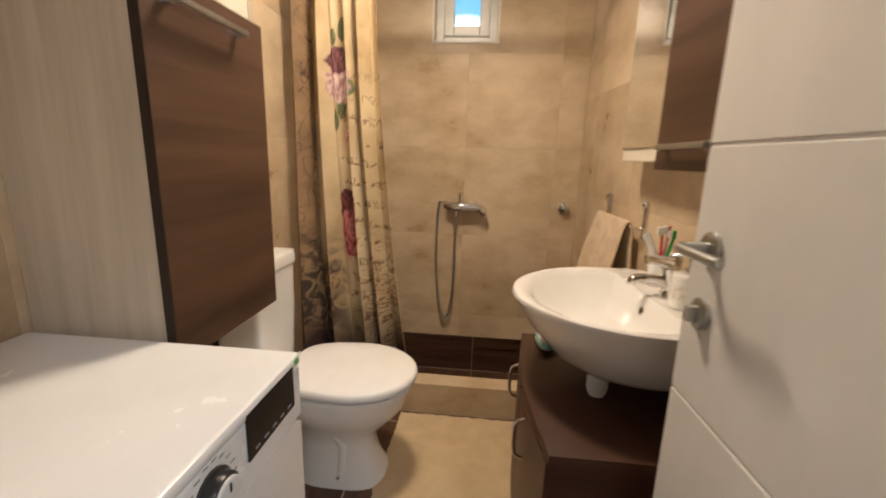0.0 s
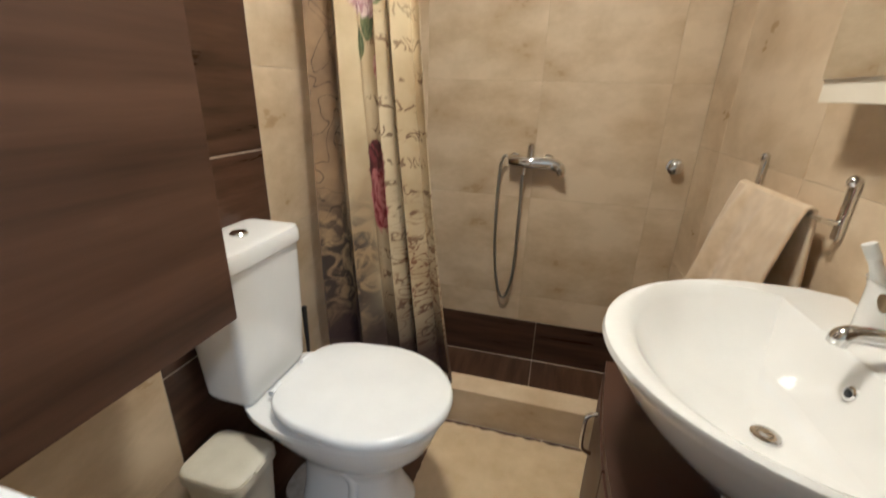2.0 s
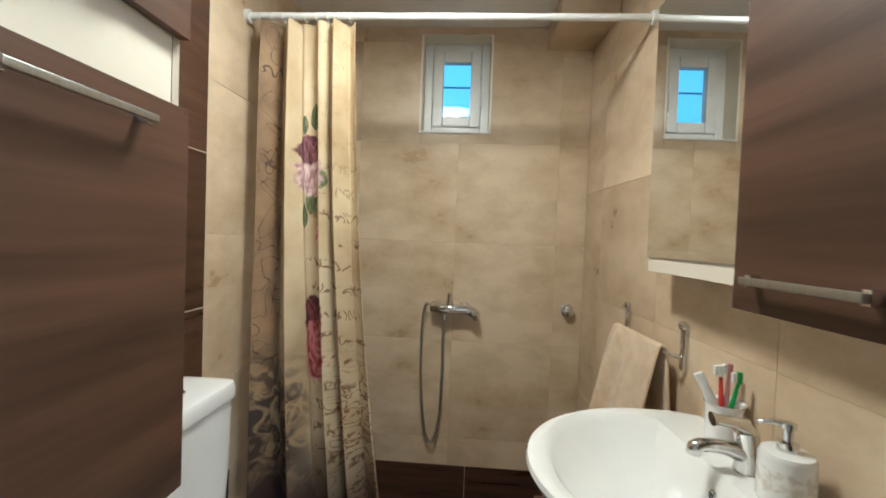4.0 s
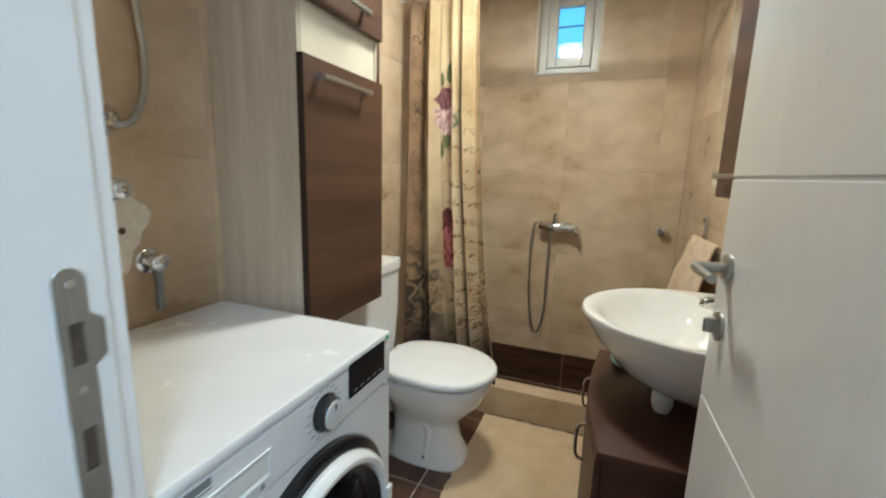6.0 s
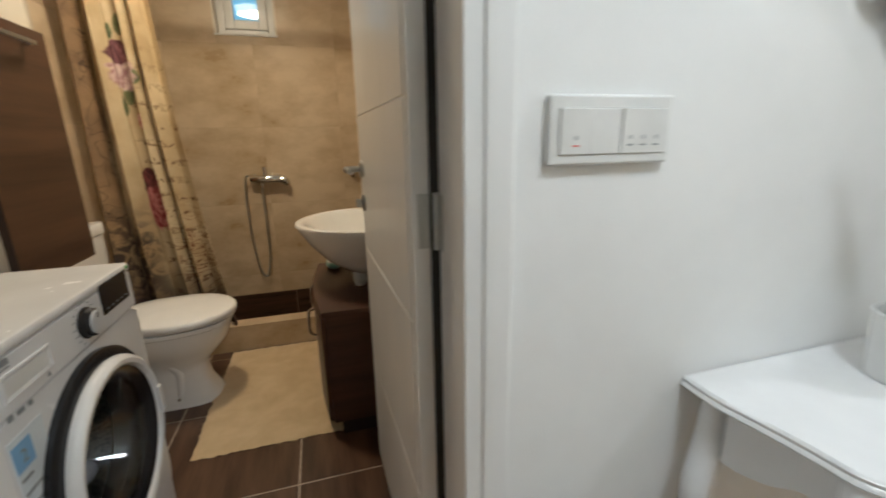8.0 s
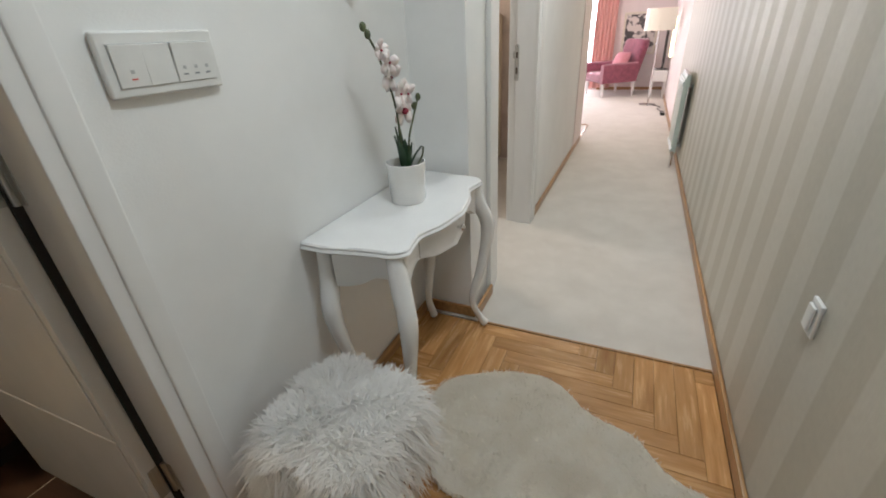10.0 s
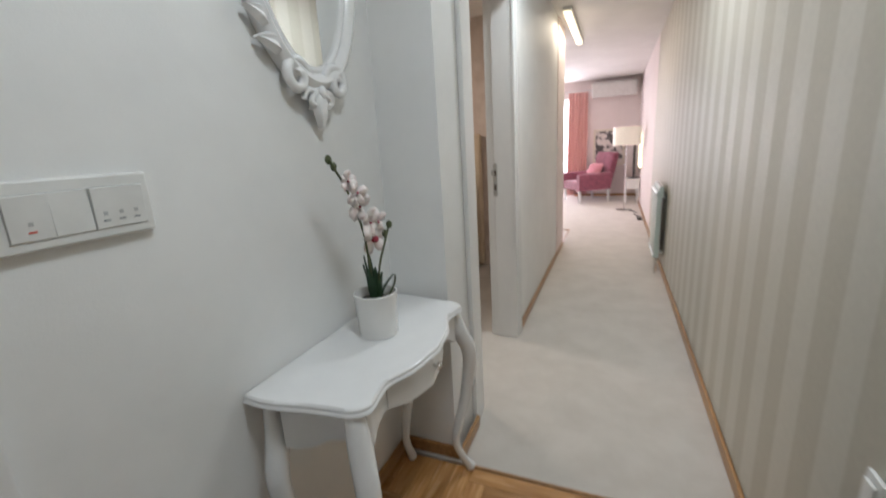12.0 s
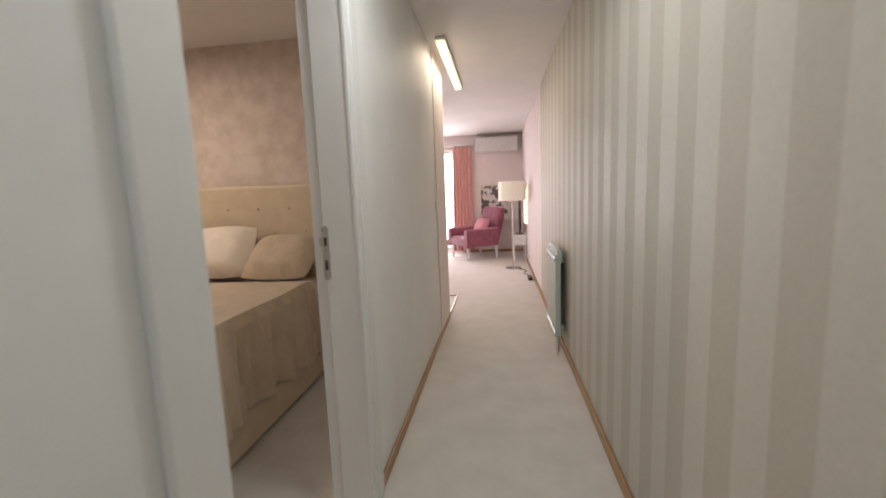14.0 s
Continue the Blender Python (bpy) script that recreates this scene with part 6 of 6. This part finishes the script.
def sheepskin_rug():
    cx, cy = 1.28, -0.48
    s = thing("sheepskin_rug", (cx, cy, 0), "cream sheepskin rug on the parquet", "rug")
    knots = [(1.182, -0.223), (1.335, -0.140), (1.455, -0.100), (1.565, -0.130), (1.640, -0.247), (1.690, -0.38), (1.692, -0.49), (1.635, -0.570), (1.568, -0.645), (1.550, -0.760), (1.479, -0.830), (1.420, -0.885), (1.400, -0.970), (1.345, -1.020), (1.22, -1.02), (1.08, -0.95), (1.00, -0.80), (0.99, -0.62), (1.06, -0.49), (1.134, -0.40), (1.152, -0.34), (1.150, -0.284)]
    ol = [(p.x, p.y) for p in smooth_path([(x, y, 0) for x, y in knots + knots[:1]], 5)][:-1]
    part("hide", prism(ol, 0.001, 0.022, 0.008, 3), FUR2, s)
    rng = random.Random(5)
    roots, lens = [], []

    def inside(x, y):
        c = False
        for (xa, ya), (xb, yb) in zip(ol, ol[1:] + ol[:1]):
            if (ya > y) != (yb > y) and x < (xb - xa) * (y - ya) / (yb - ya) + xa:
                c = not c
        return c

    while len(roots) < 30000:
        x, y = rng.uniform(0.97, 1.71), rng.uniform(-1.04, -0.09)
        if inside(x, y):
            g = noise.noise_vector((x * 9, y * 9, 0.0))
            roots.append((Vector((x, y, 0.019)), Vector((g.x * 2.2, g.y * 2.2, 0.5)).normalized()))
            lens.append(rng.uniform(0.012, 0.024))
    fur_part(s, fur_mesh(roots, lens, 0.55, 0.0016, rng), FUR2)


sheepskin_rug()


def radiator():
    x0, x1, y0, y1, z0, z1 = 4.78, 5.28, RY + 0.022, RY + 0.085, 0.10, 0.79
    r = thing("radiator", ((x0 + x1) / 2, y0, z0), "pale green-grey sectional radiator on the striped wall", "radiator")
    n = 8
    w = (x1 - x0) / n
    for i in range(n):
        xa = x0 + i * w
        part("section", box(xa + 0.002, xa + w - 0.002, y0 + 0.02, y1, z0 + 0.02, z1 - 0.03, 0.008, bm=box(xa + 0.001, xa + w - 0.001, y0 + 0.01, y1 - 0.015, z1 - 0.10, z1, 0.010)), RADIATOR_PAINT, r)
    for z in (z0 + 0.05, z1 - 0.07):
        part("header", cyl((x0 - 0.006, y0 + 0.05, z), (x1 + 0.006, y0 + 0.05, z), 0.022, 16), RADIATOR_PAINT, r)
    for x in (x0 + 0.15, x1 - 0.15):
        part("bracket", box(x - 0.012, x + 0.012, RY, y0 + 0.03, z1 - 0.12, z1 - 0.09, 0.002), WHITE_PLASTIC, r)
        part("bracket", box(x - 0.012, x + 0.012, RY, y0 + 0.03, z0 + 0.05, z0 + 0.08, 0.002), WHITE_PLASTIC, r)
    part("valve", tube([(x0 - 0.03, y0 + 0.05, z0 + 0.05), (x0 - 0.04, y0 + 0.05, z0 - 0.02), (x0 - 0.04, y0 + 0.05, 0.0)], [0.016, 0.012, 0.010], 12), CHROME, r, "chrome valve and pipe")
    part("vent_grille", box(x0 + 0.01, x1 - 0.01, y0 + 0.02, y1 - 0.02, z1 - 0.002, z1 + 0.006, 0.002), STEEL, r)


radiator()


def ceiling_tube():
    l = thing("tube_lamp", (5.65, -0.165, HZ), "long warm tube lamp on the corridor ceiling", "ceiling lamp")
    part("housing", box(4.93, 6.37, -0.205, -0.125, HZ - 0.03, HZ, 0.006), WHITE_PLASTIC, l)
    part("diffuser", box(4.94, 6.36, -0.20, -0.13, HZ - 0.055, HZ - 0.031, 0.014, 3), TUBE_LIT, l, "lit opal diffuser")
    # first two fixtures are added out of view; the third follows a ceiling glow
    for x, y in ((1.14, -0.68), (2.95, -0.5), (7.9, 1.0)):
        d = thing("ceiling_lamp", (x, y, HZ), "round white ceiling lamp, assumed out of view, switched on", "ceiling lamp")
        part("base", lathe([(0.17, HZ), (0.17, HZ - 0.02), (0.16, HZ - 0.022)], Matrix.Translation((x, y, 0)), 40), WHITE_PLASTIC, d)
        part("diffuser", lathe([(0.165, HZ - 0.021), (0.16, HZ - 0.045), (0.1, HZ - 0.056), (0.001, HZ - 0.058)], Matrix.Translation((x, y, 0)), 40), LAMP_GLASS, d)


ceiling_tube()

dc = thing("trim_closet_door", (5.45, LY, 0), "narrow blush door casing at the corridor end", "door frame", kind="structure")
part("casing", box(5.16, 5.735, LY - 0.010, LY - 0.001, 0.056, HZ - 0.002, 0.003), PINK_WALL, dc)
part("switch", box(5.10, 5.15, LY - 0.016, LY - 0.001, 1.10, 1.18, 0.004), WHITE_PLASTIC, dc, "small white switch")

# ---- bedroom ----


def bed():
    x0, x1, y0, y1 = 2.70, 4.66, 0.66, 2.26
    b = thing("bed", ((x0 + x1) / 2, (y0 + y1) / 2, 0), "double bed with champagne bedspread and tufted cream headboard", "bed")
    part("base", box(x0, x1, y0, y1, 0.02, 0.36, 0.02), HEADBOARD, b, "cream upholstered bed base")
    part("mattress", box(x0 + 0.02, x1, y0 + 0.01, y1 - 0.01, 0.361, 0.655, 0.05, 3), PILLOW_CLOTH, b)
    hb = part("headboard", box(4.655, 4.732, y0 - 0.05, y1 + 0.05, 0.02, 1.35, 0.03, 3), HEADBOARD, b, "tufted cream headboard")
    for r in range(3):
        for c in range(7):
            yy = y0 + (0.084 if r % 2 == 0 else 0.21) + c * 0.25
            if yy < y1:
                part("button", ball((4.652, yy, 1.17 - r * 0.18), 0.011, 0.6, 1, 1, 10), BED_CLOTH, hb)
    nx, ny = 60, 50
    bm = bmesh.new()
    rows = []
    prof = []
    for j in range(ny + 1):
        s = j / ny
        if s < 0.32:
            k = s / 0.32
            prof.append((y0 - 0.012, 0.23 + k * 0.435, 1 - k))
        elif s > 0.68:
            k = (s - 0.68) / 0.32
            prof.append((y1 + 0.012, 0.665 - k * 0.40, k))
        else:
            k = (s - 0.32) / 0.36
            prof.append((y0 + 0.03 + (y1 - y0 - 0.06) * k, 0.685, 0))
    for i in range(nx + 1):
        x = x0 - 0.01 + (4.28 - x0) * i / nx
        line = []
        for y, z, drop in prof:
            f = drop ** 0.6 * (0.032 * math.sin(x * 21 + 1.8 * math.sin(x * 5)) + 0.018 * math.sin(x * 47 + 2 * math.sin(x * 7)) + 0.008 * math.sin(x * 83))
            line.append(bm.verts.new((x, y + (f if y < 1.4 else -f) - (0.02 * drop if y < 1.4 else -0.02 * drop), z + 0.012 * noise.noise((x * 3, y * 3, 0)) - 0.05 * drop * math.sin(x * 2.6) ** 2)))
        rows.append(line)
    for a, c in zip(rows, rows[1:]):
        for i in range(ny):
            bm.faces.new((a[i], a[i + 1], c[i + 1], c[i]))
    cv = part("bedspread", bm, BED_CLOTH, b, "draped champagne bedspread with folds")
    cv.modifiers.new("thick", "SOLIDIFY").thickness = 0.006
    for yy, m, tilt, xx in ((0.96, BED_CLOTH, 36, 4.44), (1.44, PILLOW_CLOTH, 56, 4.46), (1.86, BED_CLOTH, 58, 4.46)):
        p = thing("pillow", (xx, yy, 0.69), "plump cream pillow against the headboard", "pillow", "pillows on the bed")
        bmp = bmesh.new()
        bmesh.ops.create_cube(bmp, size=1.0)
        bmesh.ops.subdivide_edges(bmp, edges=list(bmp.edges), cuts=7, use_grid_fill=True)
        for v in bmp.verts:
            u, w = abs(v.co.x) * 2, abs(v.co.y) * 2
            v.co.z *= 0.20 * (max(0.0, (1 - u ** 3.2) * (1 - w ** 3.2)) ** 0.45 + 0.05)
            v.co.x *= 0.42 * (1 - 0.10 * w * w)
            v.co.y *= 0.50 * (1 - 0.08 * u * u)
        bmp.transform(pose(xx, yy, 0.70 + 0.21 * math.sin(radians(tilt)), 0, -tilt, 0))
        part("cushion", bmp, m, p)


bed()

# ---- living room ----


def living_room():
    a = thing("air_conditioner", (FARX - 0.1, -0.54, 2.03), "white wall-mounted air conditioner", "air conditioner")
    part("body", box(FARX - 0.20, FARX - 0.001, -0.98, -0.12, 2.04, 2.32, 0.03, 3), WHITE_PLASTIC, a)
    part("flap", box(FARX - 0.205, FARX - 0.16, -0.95, -0.15, 2.035, 2.075, 0.008), WHITE_PLASTIC, a)
    part("intake", box(FARX - 0.19, FARX - 0.02, -0.95, -0.15, 2.315, 2.325), WHITE_PLASTIC, a)
    c = thing("curtain", (FARX - 0.12, 0.13, 0.03), "long salmon pink curtain beside the window", "curtain")
    bm = bmesh.new()
    rows = []
    for j in range(13):
        v = j / 12
        rows.append([bm.verts.new((FARX - 0.13 + 0.035 * math.sin(i * 0.62) * (0.7 + 0.3 * v), -0.05 + (0.38 + 0.03 * v) * i / 60, 2.17 - v * 2.12)) for i in range(61)])
    for p, q in zip(rows, rows[1:]):
        for i in range(60):
            bm.faces.new((p[i], p[i + 1], q[i + 1], q[i]))
    cl = part("cloth", bm, PINK_CURTAIN, c)
    cl.modifiers.new("thick", "SOLIDIFY").thickness = 0.004
    part("curtain_rod", cyl((FARX - 0.13, -0.12, 2.19), (FARX - 0.13, 1.8, 2.19), 0.014, 12), WHITE_PLASTIC, c)
    p = thing("framed_picture", (FARX, -0.49, 0.66), "grey floral print in a pale frame", "picture")
    fr = box(FARX - 0.03, FARX - 0.001, -0.80, -0.76, 0.66, 1.40, 0.004)
    fr = box(FARX - 0.03, FARX - 0.001, -0.22, -0.18, 0.66, 1.40, 0.004, bm=fr)
    fr = box(FARX - 0.03, FARX - 0.001, -0.76, -0.22, 0.66, 0.70, 0.004, bm=fr)
    fr = box(FARX - 0.03, FARX - 0.001, -0.76, -0.22, 1.36, 1.40, 0.004, bm=fr)
    part("frame", fr, CREAM_PANEL, p)
    part("print", box(FARX - 0.012, FARX - 0.002, -0.76, -0.22, 0.70, 1.36), PICTURE, p, "grey and white floral print")
    # armchair, turned towards the window
    A = pose(9.62, -0.10, 0, 0, 0, 212)
    ch = thing("armchair", (9.62, -0.10, 0), "rose velvet wing armchair with white legs", "armchair")

    def add(name, bm, m, label=""):
        bm.transform(A)
        return part(name, bm, m, ch, label)

    add("seat", box(-0.32, 0.30, -0.36, 0.30, 0.24, 0.42, 0.05, 3), ROSE_CLOTH)
    add("backrest", rings([[Vector((x, y + (z - 0.24) * 0.22, z)) for x, y in oval(0, 0.30, hw, 0.085, 28, 4)] for hw, z in ((0.30, 0.24), (0.31, 0.45), (0.33, 0.70), (0.335, 0.86), (0.31, 0.93), (0.24, 0.955))]), ROSE_CLOTH)
    for s in (-1, 1):
        add("armrest", rings([[Vector((s * 0.345 + dx, y, z + dz)) for dx, dz in ((-0.05, 0.0), (-0.06, 0.26), (-0.045, 0.31), (0.0, 0.33), (0.045, 0.31), (0.06, 0.26), (0.05, 0.0))] for y, z in ((-0.37, 0.24), (-0.30, 0.25), (0.0, 0.25), (0.30, 0.26))]), ROSE_CLOTH)
        for y in (-0.31, 0.30):
            add("leg", tube([(s * 0.30, y, 0.25), (s * 0.31, y, 0.12), (s * 0.30, y, 0.0)], [0.034, 0.028, 0.017], 12), GLOSS_WHITE)
    cu = thing("cushion", (9.6, -0.1, 0.42), "pink square cushion on the armchair", "cushion")
    bmp = bmesh.new()
    bmesh.ops.create_cube(bmp, size=1.0)
    bmesh.ops.subdivide_edges(bmp, edges=list(bmp.edges), cuts=6, use_grid_fill=True)
    for v in bmp.verts:
        u, w = abs(v.co.x) * 2, abs(v.co.y) * 2
        v.co.z *= 0.16 * (max(0.0, (1 - u ** 3) * (1 - w ** 3)) ** 0.5 + 0.05)
        v.co.x *= 0.36
        v.co.y *= 0.36
    bmp.transform(A @ pose(0.05, 0.13, 0.58, 62, 0, 8))
    part("cloth", bmp, PINK_CLOTH, cu)
    l = thing("floor_lamp", (8.4, -0.79, 0), "chrome floor lamp with a drum shade", "floor lamp")
    M = Matrix.Translation((8.4, -0.79, 0))
    part("base", lathe([(0.13, 0.0), (0.13, 0.012), (0.02, 0.025)], M, 32), CHROME, l)
    part("pole", cyl((8.4, -0.79, 0.02), (8.4, -0.79, 1.14), 0.011, 12), CHROME, l)
    part("shade", lathe([(0.215, 1.09), (0.22, 1.10), (0.21, 1.385), (0.205, 1.39)], M, 40, False), SHADE, l, "cream drum shade")
    t = thing("side_table", (9.35, -0.92, 0), "small white console with an open shelf", "side table")
    part("top", box(9.1, 9.65, -1.055, -0.80, 0.42, 0.46, 0.005), GLOSS_WHITE, t)
    part("drawer_box", box(9.12, 9.63, -1.05, -0.82, 0.28, 0.419, 0.004), GLOSS_WHITE, t)
    for x in (9.14, 9.61):
        for y in (-0.83, -1.03):
            part("leg", cyl((x, y, 0.0), (x, y, 0.281), 0.014, 12), GLOSS_WHITE, t)
    tv = thing("television", (9.4, -0.93, 0.46), "dark television screen edge on the white console", "television")
    part("screen", box(9.15, 9.6, -0.965, -0.935, 0.56, 1.12, 0.006), BLACK, tv)
    part("stand", box(9.3, 9.45, -1.02, -0.87, 0.46, 0.475, 0.004, bm=cyl((9.375, -0.95, 0.47), (9.375, -0.95, 0.57), 0.015, 10)), BLACK, tv)
    wl = thing("wall_light", (9.0, RY, 0.95), "tall glowing warm wall light", "wall light")
    part("bracket", box(8.86, 9.04, RY, RY + 0.014, 0.72, 1.22, 0.003), CHROME, wl)
    part("diffuser", box(8.84, 9.06, RY + 0.014, RY + 0.05, 0.68, 1.26, 0.012), LIT_PANEL, wl)
    cb = thing("cable_reel", (7.5, -0.98, 0), "small black power strip with a trailing cable", "power strip")
    part("strip", box(7.42, 7.62, -1.02, -0.96, 0.0, 0.04, 0.008), BLACK, cb)
    part("cable", tube([(7.62, -0.99, 0.02), (7.75, -1.0, 0.008), (7.95, -0.93, 0.006), (8.15, -0.98, 0.006), (8.38, -0.84, 0.008)], 0.006, 8), BLACK, cb)


living_room()

# ---- tiles and parquet, last ----
SH = 0.515
rows_z = [0.10, 0.247, 0.762, 1.277, 1.79, 2.305, BZ]
cols_x = [BX0, -0.247, 0.268, 0.783, 0.93]
tiles(wall_n, cut_out(grid_rects(cols_x, rows_z), WIN), "y", BY1, -1, BEIGE_TILE)
tiles(wall_n, grid_rects([BX0, -0.15, 0.364, 0.878, 0.93], [TRAY - 0.007, 0.10]), "y", BY1, -1, BROWN_TILE, gap=0.003)
tiles(wall_w, grid_rects([2.156, BY1 - 0.01], [TRAY, 0.0]), "x", BX0, 1, BROWN_TILE)
tiles(wall_e, grid_rects([-0.59, -0.01], [TRAY, 0.0]), "x", 0.0, -1, BROWN_TILE)
tiles(floor_b, grid_rects([BX0, -0.15, 0.364, 0.878, 0.96], [2.157, BY1 - 0.0065]), "z", TRAY, 1, FLOOR_TILE, gap=0.003, name="floor_tile")
rz = [0.0, 0.525, 1.04, 1.545, 2.06, BZ]
tiles(wall_e, grid_rects([-2.41, -2.28, -1.76, -1.244, -0.73, -0.21, 0.0], rz), "x", 0.0, -1, BEIGE_TILE)
tiles(wall_w, grid_rects([BY0, 0.45, 0.953, 1.42], [0.0, 0.23, 0.745, 1.26, 1.775, 2.29, BZ]), "x", BX0, 1, BEIGE_TILE)
tiles(wall_w, grid_rects([1.42, 1.90], rz), "x", BX0, 1, BROWN_TILE, gap=0.005)
tiles(wall_w, grid_rects([1.90, 2.32, BY1], [0.0, 0.25, 0.765, 1.28, 1.79, 2.30, BZ]), "x", BX0, 1, BEIGE_TILE)
tiles(wall_s, cut_out(grid_rects([BX0, -0.06, 0.45, 1.06], rows_z), HOLE), "y", BY0, 1, BEIGE_TILE)
tiles(floor_b, grid_rects([BX0, -0.073, 0.438, 0.949, 1.07], [HY + 0.002, 0.385, 0.913, 1.441, 1.968, 2.054]), "z", 0.0, 1, FLOOR_TILE, gap=0.006, name="floor_tile")


def parquet():
    """Herringbone oak staves along the walls, each an object of its own, trimmed at the room's edges."""
    L, W = 0.42, 0.07
    xa, xb, ya, yb = -0.9, 1.961, RY + 0.016, HY - 0.0
    for i in range(-40, 60):
        for j in range(-8, 9):
            bx, by = i * W + j * L, i * W - j * L
            for x0, y0, w, h in ((bx, by, L, W), (bx + L, by + W - L, W, L)):
                a, b, c, d = max(x0, xa), min(x0 + w, xb), max(y0, ya), min(y0 + h, yb)
                if b - a < 0.006 or d - c < 0.006:
                    continue
                me = mesh_of("stave", box(-(b - a) / 2 + 0.0005, (b - a) / 2 - 0.0005, -(d - c) / 2 + 0.0005, (d - c) / 2 - 0.0005, -0.012, 0.0, 0.0008, 1), OAK_X if w > h else OAK_Y, False)
                ob = new("stave", me)
                ob.location = ((a + b) / 2, (c + d) / 2, 0.0)
                ob.parent = floor_h


parquet()
